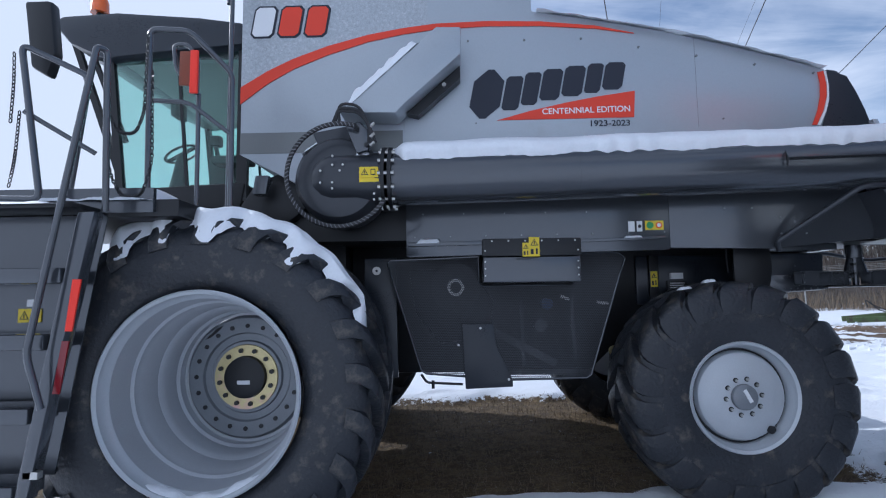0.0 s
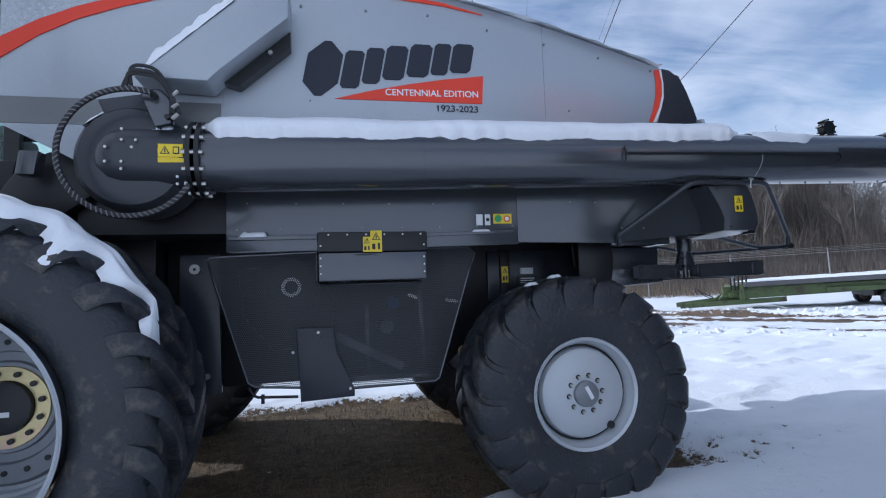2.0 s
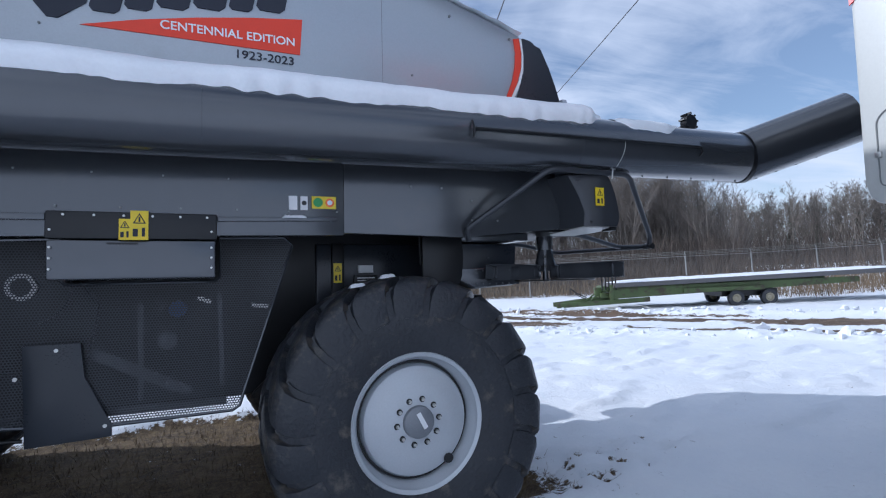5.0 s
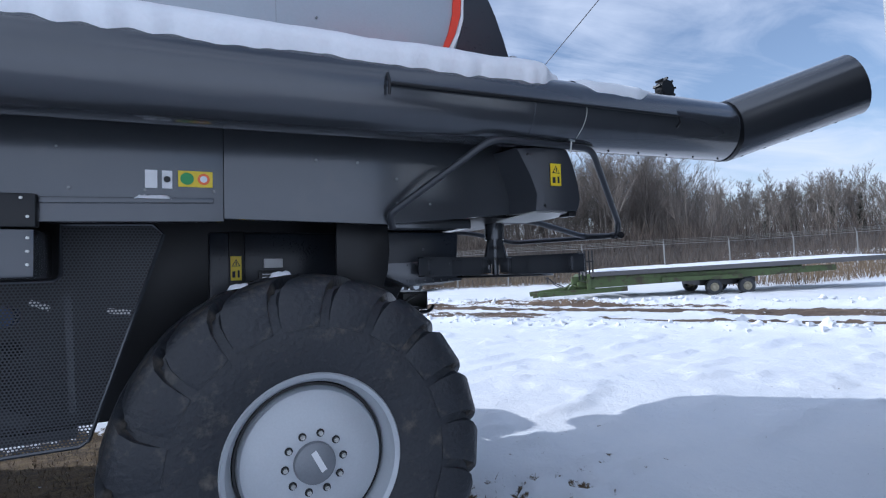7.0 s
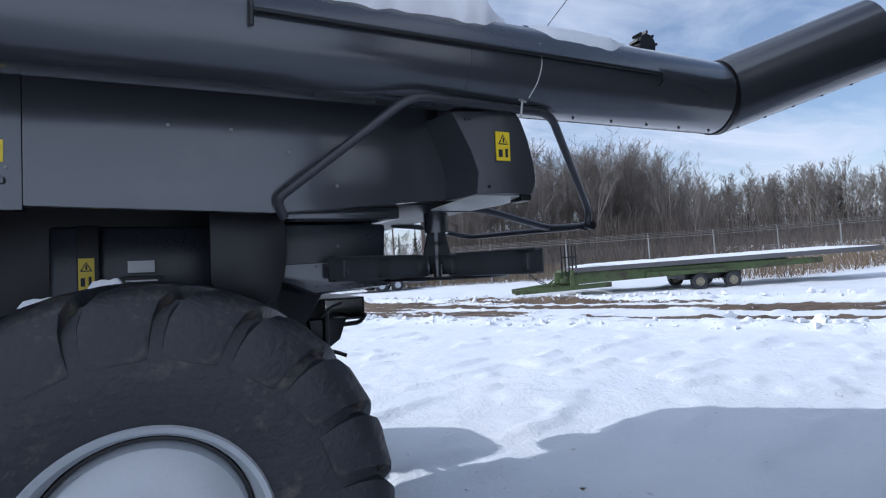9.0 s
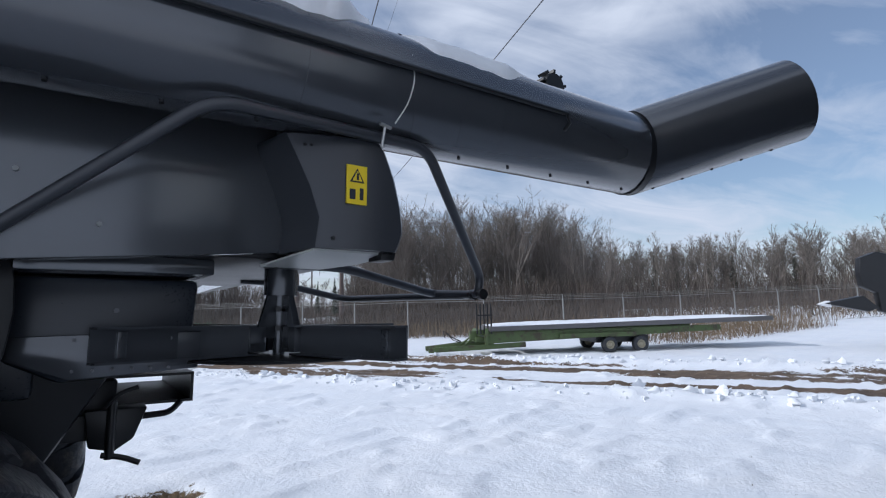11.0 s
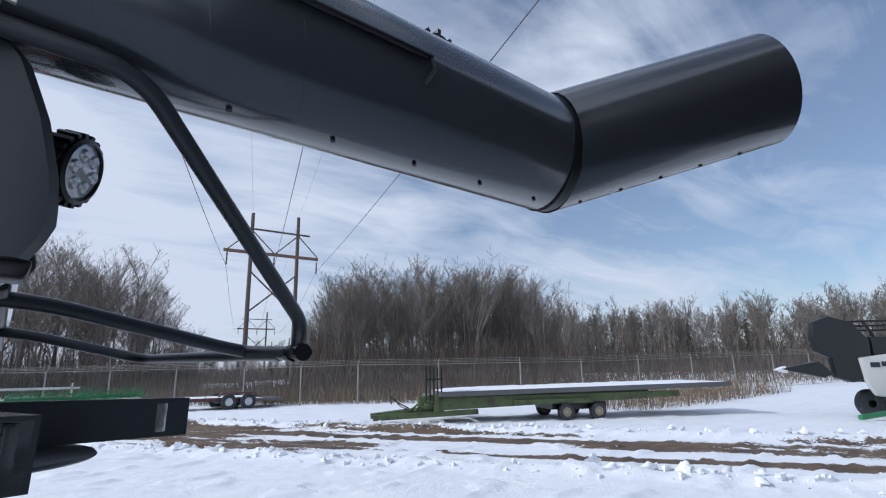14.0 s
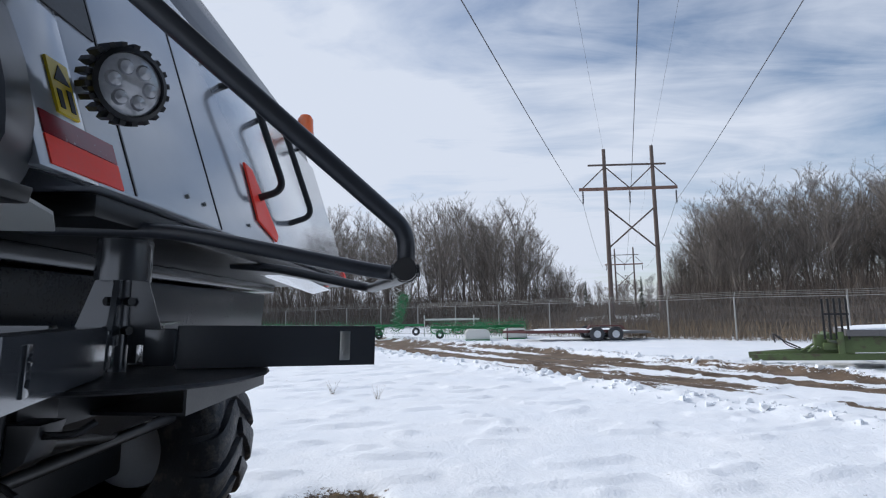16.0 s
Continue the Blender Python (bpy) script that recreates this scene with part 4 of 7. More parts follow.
# side tanks and gear above the rear wheel
rb = part("side_tank", Shape().box(1.45, 2.35, 4.32, 4.42, 1.15, 1.56, 0.02), PLASTIC, harvester, "black equipment cover above the rear wheel")
part("tank_post", Shape().box(1.55, 1.63, 4.28, 4.33, 1.10, 1.56, 0.006), BLACK, rb)
sticker(rb, 1.585, 1.36, 0.055, 0.13, 4.277)
part("plate", Shape().box(1.70, 1.86, 4.29, 4.33, 1.27, 1.345, 0.004), BLACK, rb, "black type plate with grey rows")
s = Shape()
for i in range(3):
    s.box(1.72, 1.84, 4.286, 4.291, 1.285 + 0.018 * i, 1.292 + 0.018 * i)
s.box(1.73, 1.83, 4.284, 4.32, 1.36, 1.41)
part("plate_row", s, WHITE, rb)
s = Shape()
s.sweep([(2.10, 4.10, 1.60), (2.105, 4.10, 1.45), (2.11, 4.1, 1.40)], 0.010, 8)
s.sweep([(2.16, 4.08, 1.60), (2.165, 4.08, 1.45), (2.17, 4.08, 1.36)], 0.010, 8)
part("cable_drop", s, HOSE, harvester, "hanging hydraulic fittings")
part("cable_tag", Shape().box(2.148, 2.185, 4.06, 4.07, 1.38, 1.45), WHITE, harvester)
part("mud_flap", Shape().prism([(2.03, 1.60), (2.29, 1.60), (2.308, 1.52), (2.313, 1.43), (2.300, 1.32), (2.270, 1.235), (2.21, 1.205), (2.10, 1.22), (2.03, 1.30)], 3.86, 3.885, b=0.004), BLACK, harvester, "broad black rubber flap behind the rear wheel")
part("axle_beam", Shape().box(1.70, 1.98, 4.0, 2 * YC - 4.0, 0.45, 0.70, 0.03), BLACK, harvester, "black rear axle beam")
part("front_axle", Shape().box(-1.75, -1.3, 3.7, 2 * YC - 3.7, 0.5, 0.9, 0.04), BLACK, harvester, "black front axle")
part("tow_eye", Shape().lathe([(0.018, -0.01), (0.03, -0.012), (0.04, 0.0), (0.03, 0.012), (0.018, 0.01), (0.018, -0.01)], (1.16, 4.05, 0.80), "y", 16), GOLD, harvester)


# wheels
def tyre(name, parent, c, R, W, rim, lugs, mat, tilt, lug_h, lug_w, lug_grow, side_drop):
    """A farm tyre: a carcass and slanting lugs that run down its shoulders; c is its middle, the axle along y."""
    q = Shape()
    h = W / 2
    prof = [(rim * 0.985, -h * 0.80), (rim * 1.02, -h * 0.88), (rim + (R - rim) * 0.28, -h * 0.985), (rim + (R - rim) * 0.5, -h * 0.995), (rim + (R - rim) * 0.72, -h * 0.945), (R - lug_h * 1.1, -h * 0.80), (R - lug_h, -h * 0.6), (R - lug_h * 0.9, 0)]
    prof = prof + [(r, -d) for r, d in prof[-2::-1]]
    q.lathe(prof, c, "y", 96)
    sect = R - rim
    for sd_ in (-1, 1):
        vs = []
        for u, across, drop, inw in ((0.0, 0.03, 0.0, 0.0), (0.2, 0.24, 0.0, 0.0), (0.42, 0.46, 0.0, 0.0), (0.62, 0.68, 0.008, 0.0), (0.78, 0.85, 0.04, 0.25), (0.90, 0.955, 0.12, 0.7), (0.97, 0.998, 0.24, 0.95), (1.0, 1.012, 0.36, 1.0), (1.01, 1.006, side_drop, 1.0)):
            ang, wid, r, d = tilt * u ** 1.15, (lug_w + lug_grow * u), R - drop * sect, sd_ * h * across
            for da, dp in ((-0.60, 1.5), (-0.50, 0.08), (-0.42, 0.0), (0.42, 0.0), (0.50, 0.08), (0.60, 1.5)):
                aa = ang + da * wid / R
                rr, dd = r - dp * lug_h * (1 - inw), d - sd_ * dp * lug_h * inw
                vs.append((rr * math.cos(aa), dd, rr * math.sin(aa)))
        fs = [(k * 6 + e, k * 6 + e + 1, k * 6 + e + 7, k * 6 + e + 6) for k in range(8) for e in range(5)]
        fs += [tuple(range(6)), tuple(range(48, 54))]
        ring_of("tread_lug", Shape().add(vs, fs), mat, parent, c, lugs, 0 if sd_ < 0 else math.pi / lugs)
    return part(name, q, mat, parent, "", 40)


def front_wheel(cy, out):
    """out: -1 for the near side, 1 for the far one."""
    c = Vector((-1.545, cy, 0.69))
    w = part("front_wheel", Shape().lathe([(0.0, out * 0.02), (0.245, out * 0.02), (0.255, out * 0.0), (0.30, out * 0.0), (0.31, out * 0.02), (0.41, out * 0.02), (0.425, out * 0.0), (0.445, out * -0.03), (0.445, out * -0.10), (0.0, out * -0.10)], c + Vector((0, -out * 0.375, 0)), "y", 56), RIMDARK, harvester, "deep-dished silver front wheel with a wide tyre")
    tyre("tyre", w, c, 1.05, 0.80, 0.605, 22, RUBBER, out * -0.42, 0.066, 0.085, 0.045, 0.42)
    f = out * 1.0
    rim_prof = [(0.588, f * 0.365), (0.600, f * 0.385), (0.590, f * 0.394), (0.574, f * 0.378), (0.570, f * 0.335), (0.556, f * 0.318), (0.548, f * 0.30)]
    part("rim", Shape().lathe(rim_prof, c, "y", 72), RIM, w, "silver painted rim flange")
    barrel = [(0.548, f * 0.30), (0.536, f * 0.12), (0.520, f * 0.105), (0.516, f * 0.06), (0.510, f * 0.05), (0.500, f * -0.12), (0.486, f * -0.135), (0.472, f * -0.17), (0.470, f * -0.30), (0.452, f * -0.315), (0.450, f * -0.38), (0.43, f * -0.38)]
    part("rim_barrel", Shape().lathe(barrel, c, "y", 72), BARREL, w, "deep grey rim barrel")
    face = cy - out * 0.355
    hub = part("hub", Shape().lathe([(0.0, f * 0.055), (0.115, f * 0.055), (0.142, f * 0.045), (0.146, f * 0.0), (0.146, f * -0.03)], (c.x, face, c.z), "y", 36), BLACK, w, "black hub cap")
    part("hub_tag", Shape().box(c.x - 0.045, c.x + 0.045, face + f * 0.057 - 0.002, face + f * 0.057 + 0.002, c.z - 0.045, c.z - 0.018), WHITE, hub)
    part("hub_ring", Shape().lathe([(0.148, f * 0.012), (0.222, f * 0.012), (0.225, f * 0.0), (0.225, f * -0.03), (0.132, f * -0.03)], (c.x, face, c.z), "y", 40), GOLD, w, "zinc-yellow bolt ring")
    fc = Vector((c.x, face, c.z))
    ring_of("wheel_nut", Shape().rod((0.186, f * 0.012, 0), (0.186, f * 0.03, 0), 0.016, n=8), BLACK, w, fc, 12, 0.2)
    ring_of("rim_bolt", Shape().rod((0.355, -f * 0.015, 0), (0.355, f * 0.006, 0), 0.016, n=8), BLACK, w, fc, 20)
    part("disc_slot", Shape().prism([(c.x - 0.30, c.z + 0.26), (c.x - 0.22, c.z + 0.335), (c.x - 0.17, c.z + 0.36), (c.x - 0.20, c.z + 0.325), (c.x - 0.26, c.z + 0.275)], face + f * 0.001, face + f * 0.006), BLACK, w)
    return w


front_wheel(3.24, -1)
front_wheel(2 * YC - 3.24, 1)


def rear_wheel(cy, out):
    c = Vector((1.818, cy, 0.552))
    f = out * 1.0
    w = part("rear_wheel", Shape().lathe([(0.0, f * 0.245), (0.17, f * 0.245), (0.20, f * 0.240), (0.26, f * 0.226), (0.284, f * 0.212), (0.296, f * 0.185), (0.30, f * 0.15), (0.30, f * 0.06), (0.0, f * 0.06)], c, "y", 56), RIM, harvester, "silver rear wheel with a worn black tyre")
    tyre("tyre", w, c, 0.768, 0.60, 0.352, 19, RUBBER, out * -0.34, 0.045, 0.10, 0.105, 0.52)
    part("rim", Shape().lathe([(0.350, f * 0.235), (0.366, f * 0.262), (0.358, f * 0.275), (0.340, f * 0.262), (0.335, f * 0.22), (0.318, f * 0.20), (0.312, f * 0.15), (0.30, f * 0.13)], c, "y", 64), RIM, w, "silver painted rim")
    part("rim_gap", Shape().lathe([(0.296, f * 0.150), (0.300, f * 0.178), (0.309, f * 0.178), (0.312, f * 0.150)], c, "y", 64), BLACK, w, "dark joint between disc and rim")
    hub = part("hub", Shape().lathe([(0.0, f * 0.275), (0.070, f * 0.275), (0.082, f * 0.268), (0.086, f * 0.24)], c, "y", 32), RIMDARK, w, "grey hub plate")
    bar = Shape().box(-0.012, 0.012, -0.002, 0.002, -0.045, 0.045, 0, Matrix.Translation((c.x + 0.012, cy + f * 0.277, c.z + 0.01)) @ Matrix.Rotation(radians(-28), 4, 'Y'))
    part("hub_tag", bar, WHITE, hub)
    fc = Vector((c.x, cy + f * 0.245, c.z))
    ring_of("wheel_nut", Shape().rod((0.118, 0, 0), (0.118, f * 0.016, 0), 0.010, n=6).rod((0.118, 0, 0), (0.118, f * 0.028, 0), 0.005, n=6), ZINC, w, fc, 10, 0.1)
    ring_of("nut_washer", Shape().rod((0.118, -f * 0.01, 0), (0.118, f * 0.003, 0), 0.0165, n=12), BLACK, w, fc, 10, 0.1)
    part("valve", Shape().rod((c.x + 0.175, cy + f * 0.205, c.z - 0.215), (c.x + 0.175, cy + f * 0.235, c.z - 0.215), 0.026, n=14), BLACK, w)
    return w


rear_wheel(3.68, -1)
rear_wheel(2 * YC - 3.68, 1)

# rear hood, box, spreader and hitch
hood = part("rear_hood", Shape().prism([(2.90, 1.64), (3.235, 1.655), (3.10, 2.05), (2.96, 2.46), (2.66, 2.46), (2.66, 1.64)], 3.72, 2 * YC - 3.63, b=0.012), HOODSILVER, harvester, "silver sloping rear hood")
def loft(front, back, y0, y1):
    """A closed body between two outlines of equal count, at two depths."""
    n = len(front)
    vs = [(x, y0, z) for x, z in front] + [(x, y1, z) for x, z in back]
    fs = [tuple(range(n)), tuple(range(2 * n - 1, n - 1, -1))] + [(i, (i + 1) % n, n + (i + 1) % n, n + i) for i in range(n)]
    cb = bmesh.new()
    bv = [cb.verts.new(p) for p in vs]
    for f_ in fs:
        cb.faces.new([bv[i] for i in f_])
    bmesh.ops.recalc_face_normals(cb, faces=cb.faces[:])
    bmesh.ops.bevel(cb, geom=cb.edges[:], offset=0.012, segments=2, profile=0.5, affect='EDGES')
    cb.verts.index_update()
    q_ = Shape().add([v.co[:] for v in cb.verts], [[v.index for v in f_.verts] for f_ in cb.faces])
    cb.free()
    return q_


def box_face(x):
    """Depth of the housing's bowed face."""
    return 3.450 + 0.9 * (x - 3.17) ** 2


q = Shape()
rows_z = [1.612, 1.64, 1.67, 1.70, 1.745, 1.79, 1.835, 1.88, 1.918, 1.940, 1.947]
for z in rows_z:
    xl = float(np.interp(z, (1.612, 1.70, 1.79, 1.88, 1.945), (2.985, 2.995, 2.968, 2.930, 2.902)))
    xr = float(np.interp(z, (1.612, 1.66, 1.73, 1.84, 1.93, 1.947), (3.236, 3.262, 3.258, 3.228, 3.188, 3.165)))
    for u in (0.0, 0.04, 0.15, 0.3, 0.5, 0.7, 0.85, 0.95, 1.0):
        x = xl + (xr - xl) * u
        back = 0.006 if u == 0 else 0.014 if u == 1 else 0.0
        q.v.append((x, box_face(x) + back + (0.012 if z > 1.945 else 0), z))
    q.v += [(xr - 0.045, 3.585, z), (xl - 0.035, 3.715, z)]
ring_n = 11
for i in range(len(rows_z) - 1):
    for k in range(ring_n):
        k2 = (k + 1) % ring_n
        q.f.append((i * ring_n + k, i * ring_n + k2, (i + 1) * ring_n + k2, (i + 1) * ring_n + k))
q.f += [tuple(range(ring_n)), tuple(range((len(rows_z) - 1) * ring_n, len(rows_z) * ring_n))]
box_ = part("corner_box", q, SATIN, harvester, "charcoal corner housing with a safety label")
sticker(box_, 3.094, 1.801, 0.064, 0.116, 3.4525)
s = Shape()
for i in range(3):
    s.box(2.945 + 0.018 * i, 2.951 + 0.018 * i, 3.484, 3.505, 1.905, 1.911)
bolt(s, 3.03, 3.468, 1.64, 0.006)
part("box_slot", s, BLACK, box_)
part("box_lip", Shape().prism([(3.19, 1.588), (3.236, 1.588), (3.242, 1.614), (3.19, 1.614)], 3.475, 3.56, b=0.004), BLACK, box_)
# Underside plate; snow light from below is put into its pale colour.
part("box_floor", Shape().add([(2.985, 3.500, 1.612), (3.24, 3.490, 1.612), (3.20, 3.66, 1.596), (3.12, 3.78, 1.585), (2.92, 3.78, 1.585), (2.95, 3.66, 1.598),
                               (2.985, 3.500, 1.606), (3.24, 3.490, 1.606), (3.20, 3.66, 1.590), (3.12, 3.78, 1.579), (2.92, 3.78, 1.579), (2.95, 3.66, 1.592)],
                              [(0, 1, 2, 5), (5, 2, 3, 4), (11, 8, 7, 6), (10, 9, 8, 11)] + [(i, (i + 1) % 6, 6 + (i + 1) % 6, 6 + i) for i in range(6)]), LTGREY, box_, "underside plate coloured pale for light off the snow")
part("hood_edge", Shape().prism([(3.20, 1.655), (3.235, 1.655), (2.96, 2.46), (2.925, 2.46)], 3.575, 3.725, b=0.004), HOODSILVER, hood)


def hood_pt(y, z, d=0.0):
    """A point on the sloping rear face."""
    x = 3.235 - (z - 1.655) * (0.275 / 0.805)
    return Vector((x + 0.95 * d, y, z + 0.32 * d))


def hood_plate(y0, y1, z0, z1, d=0.003):
    a = [hood_pt(y0, z0, d), hood_pt(y1, z0, d), hood_pt(y1, z1, d), hood_pt(y0, z1, d)]
    b = [hood_pt(y0, z0, -0.003), hood_pt(y1, z0, -0.003), hood_pt(y1, z1, -0.003), hood_pt(y0, z1, -0.003)]
    return Shape().add([tuple(p) for p in a + b], [(0, 1, 2, 3), (7, 6, 5, 4), (0, 4, 5, 1), (1, 5, 6, 2), (2, 6, 7, 3), (3, 7, 4, 0)])


part("hood_seam", hood_plate(3.843, 3.849, 1.665, 2.44), BLACK, hood)
part("hood_seam", hood_plate(4.285, 4.290, 1.665, 2.44), BLACK, hood)
part("red_reflector", hood_plate(3.60, 3.80, 1.664, 1.715), REFLECT, hood, "red-orange reflector strip")
part("pale_reflector", hood_plate(3.60, 3.80, 1.717, 1.757), DARKRED, hood)
part("hood_label", hood_plate(3.650, 3.705, 1.770, 1.874, 0.005), YELLOW, hood, "yellow safety label")
part("label_sign", Shape().add([tuple(hood_pt(y, z, d)) for d in (0.0065, 0.003) for y, z in ((3.658, 1.832), (3.698, 1.832), (3.678, 1.866))], [(0, 1, 2), (5, 4, 3), (0, 3, 4, 1), (1, 4, 5, 2), (2, 5, 3, 0)]), NAVY, hood)
part("label_sign", hood_plate(3.658, 3.670, 1.780, 1.815, 0.0065), NAVY, hood)
part("label_sign", hood_plate(3.685, 3.697, 1.780, 1.822, 0.0065), NAVY, hood)
part("red_triangle", Shape().add([tuple(hood_pt(y, z, d)) for d in (0.012, 0.004) for y, z in ((4.66, 1.755), (4.83, 1.70), (4.87, 1.73), (4.77, 1.97), (4.69, 1.98))], [(0, 1, 2, 3, 4), (9, 8, 7, 6, 5)] + [(i, (i + 1) % 5, 5 + (i + 1) % 5, 5 + i) for i in range(5)]), REFLECT, hood, "red slow-vehicle triangle")
part("hood_vent", hood_plate(3.60, 3.835, 1.995, 2.42, 0.004), BLACK, hood, "dark vent opening")
s = Shape()
for y in (4.1, 4.2, 4.55, 5.3):
    for z in (1.72, 2.3):
        p = hood_pt(y, z)
        s.rod(p, p + Vector((0.008, 0, 0.003)), 0.006, n=6)
part("rivet", s, BAND, hood)
# round work lamp on a bracket
LC = Vector((3.285, 3.70, 1.842))
ld = Vector((0.80, -0.50, -0.20)).normalized()
lq = Matrix.Translation(LC) @ ld.to_track_quat('Z', 'Y').to_matrix().to_4x4()
q = Shape().lathe([(0.0, -0.05), (0.04, -0.05), (0.062, -0.02), (0.066, 0.012), (0.058, 0.016), (0.055, 0.006), (0.0, 0.006)], (0, 0, 0), "z", 32)
for i in range(20):
    a = 2 * math.pi * i / 20
    q.box(0.060, 0.075, -0.005, 0.005, -0.035, 0.006, 0, Matrix.Rotation(a, 4, 'Z'))
q.v = [tuple(lq @ Vector(p)) for p in q.v]
q.rod(LC - ld * 0.04, hood_pt(3.76, 1.87), 0.014)
wl_ = part("work_lamp", q, BLACK, hood, "round black rear work lamp")
q = Shape().lathe([(0.0, 0.014), (0.04, 0.013), (0.056, 0.009)], (0, 0, 0), "z", 28)
for i in range(6):
    a = 2 * math.pi * i / 6
    q.lathe([(0.0, 0.020), (0.012, 0.018), (0.016, 0.011)], (0.032 * math.cos(a), 0.032 * math.sin(a), 0), "z", 10)
q.v = [tuple(lq @ Vector(p)) for p in q.v]
part("lamp_lens", q, LENS, wl_, "clear faceted lens")
# grab handles
for y0, z0, z1, out in ((4.70, 1.86, 2.28, 0.11), (5.14, 1.84, 2.31, 0.11)):
    pts = fillet([hood_pt(y0, z1), hood_pt(y0, z1, out), hood_pt(y0 + 0.06, z0, out), hood_pt(y0 + 0.06, z0)], 0.06)
    part("grab_handle", Shape().sweep(pts, 0.014, 10), BLACK, hood, "bent black grab handle")
bq = Shape().sweep(fillet([(2.82, 6.15, 2.50), (2.96, 6.17, 2.50), (2.97, 6.18, 2.60)], 0.04), 0.014, 8)
bc = part("beacon_arm", bq, BLACK, hood)
part("beacon", Shape().lathe([(0.0, 0.13), (0.035, 0.125), (0.05, 0.10), (0.055, 0.02), (0.06, 0.0), (0.0, 0.0)], (2.97, 6.18, 2.61), "z", 20), ORANGE, bc, "orange warning beacon")
part("far_marker", hood_plate(6.36, 6.42, 1.66, 1.72), REFLECT, hood)
# under hood
part("hood_floor", Shape().box(2.45, 3.22, 3.74, 2 * YC - 3.7, 1.600, 1.648, 0.01), BLACK, harvester)
part("hood_skirt", Shape().prism([(2.30, 1.545), (2.80, 1.55), (2.80, 1.60), (2.30, 1.60)], 3.85, 2 * YC - 3.85, b=0.008), PANEL, harvester)
sieve = part("sieve_housing", Shape().prism([(2.28, 1.30), (2.42, 1.23), (2.76, 1.25), (2.78, 1.54), (2.28, 1.54)], 3.97, 2 * YC - 3.97, b=0.02), PLASTIC, harvester, "charcoal sieve housing under the hood")
part("housing_strip", Shape().prism([(2.44, 1.24), (2.785, 1.258), (2.79, 1.375), (2.29, 1.365), (2.30, 1.30)], 3.955, 3.972, b=0.004), CHAR, sieve)
s = Shape()
for i in range(6):
    bolt(s, 2.45 + i * 0.05, 3.955, 1.355, 0.006)
    bolt(s, 2.45 + i * 0.05, 3.955, 1.265, 0.005)
bolt(s, 2.55, 3.97, 1.44, 0.008)
part("rivet", s, STUD, sieve)
part("side_wing", Shape().add([(3.02, 4.55, 1.640), (3.20, 4.45, 1.645), (3.15, 6.30, 1.585), (3.04, 6.28, 1.555), (3.02, 4.55, 1.634), (3.20, 4.45, 1.639), (3.15, 6.30, 1.579), (3.04, 6.28, 1.549)], [(0, 1, 2, 3), (7, 6, 5, 4), (0, 4, 5, 1), (1, 5, 6, 2), (2, 6, 7, 3), (3, 7, 4, 0)]), HOODSILVER, harvester, "silver deflector wing under the hood")
part("wing_marker", Shape().box(3.135, 3.153, 6.16, 6.24, 1.595, 1.625, 0.002), REFLECT, harvester, "small red marker")


def spreader(cy, turn):
    """A spinning chaff spreader: shaft, hub cone, disc and four upright blades."""
    c = Vector((3.085, cy, 0))
    sp = part("spreader_shaft", Shape().rod((c.x, cy, 1.27), (c.x, cy, 1.62), 0.022, n=14).rod((c.x, cy, 1.50), (c.x, cy, 1.66), 0.062, n=24), CHAR, harvester, "chaff spreader with upright blades")
    q = Shape()
    for a in (turn, turn + 90):
        r = Matrix.Translation(c) @ Matrix.Rotation(radians(a), 4, 'Z')
        vs = [r @ Vector(p) for p in ((-0.105, -0.006, 1.345), (0.105, -0.006, 1.345), (0.055, -0.006, 1.51), (-0.055, -0.006, 1.51), (-0.105, 0.006, 1.345), (0.105, 0.006, 1.345), (0.055, 0.006, 1.51), (-0.055, 0.006, 1.51))]
        q.add(vs, [(0, 1, 2, 3), (7, 6, 5, 4), (0, 4, 5, 1), (1, 5, 6, 2), (2, 6, 7, 3), (3, 7, 4, 0)])
    part("hub_gusset", q, CHAR, sp)
    q = Shape()
    for z in (1.38, 1.45):
        for a in (turn, turn + 90, turn + 180, turn + 270):
            p = c + Vector((math.cos(radians(a + 45)) * 0.0, 0, z))
            d = Vector((math.cos(radians(a + 45)), math.sin(radians(a + 45)), 0))
            q.rod(p + d * 0.02, p + d * 0.04, 0.011, n=6)
    part("gusset_bolt", q, BLACK, sp)
    part("spinner_disc", Shape().lathe([(0.0, 1.272), (0.35, 1.272), (0.355, 1.276), (0.35, 1.282), (0.0, 1.282)], (c.x, cy, 0), "z", 48), BLACK, sp, "flat round spinner disc")
    for k in range(4):
        a = radians(turn + 90 * k)
        r = Matrix.Translation(c) @ Matrix.Rotation(a, 4, 'Z')
        bl = Shape().prism([(-0.006, 1.286), (0.05, 1.286), (0.05, 1.293), (0.002, 1.293), (0.002, 1.385), (0.05, 1.385), (0.05, 1.392), (-0.006, 1.392)], 0.13, 0.632, axis="x")
        if k % 2:
            bl.v = [(p[0], -p[1], p[2]) for p in bl.v]
        bl.v = [tuple(r @ Vector(p)) for p in bl.v]
        blade = part("blade", bl, CHAR, sp, "charcoal channel blade")
        part("blade_clip", Shape().box(0.535, 0.562, -0.012, 0.010, 1.300, 1.378, 0.002, r).rod(r @ Vector((0.548, -0.018, 1.32)), r @ Vector((0.548, 0.014, 1.32)), 0.007, n=6).rod(r @ Vector((0.548, -0.018, 1.358)), r @ Vector((0.548, 0.014, 1.358)), 0.007, n=6), ZINC if k == 0 else CHAR, blade)
        part("blade_pad", Shape().box(0.06, 0.13, -0.03, 0.008, 1.295, 1.385, 0.004, r), CHAR, blade)
    return sp


spreader(4.075, 18)
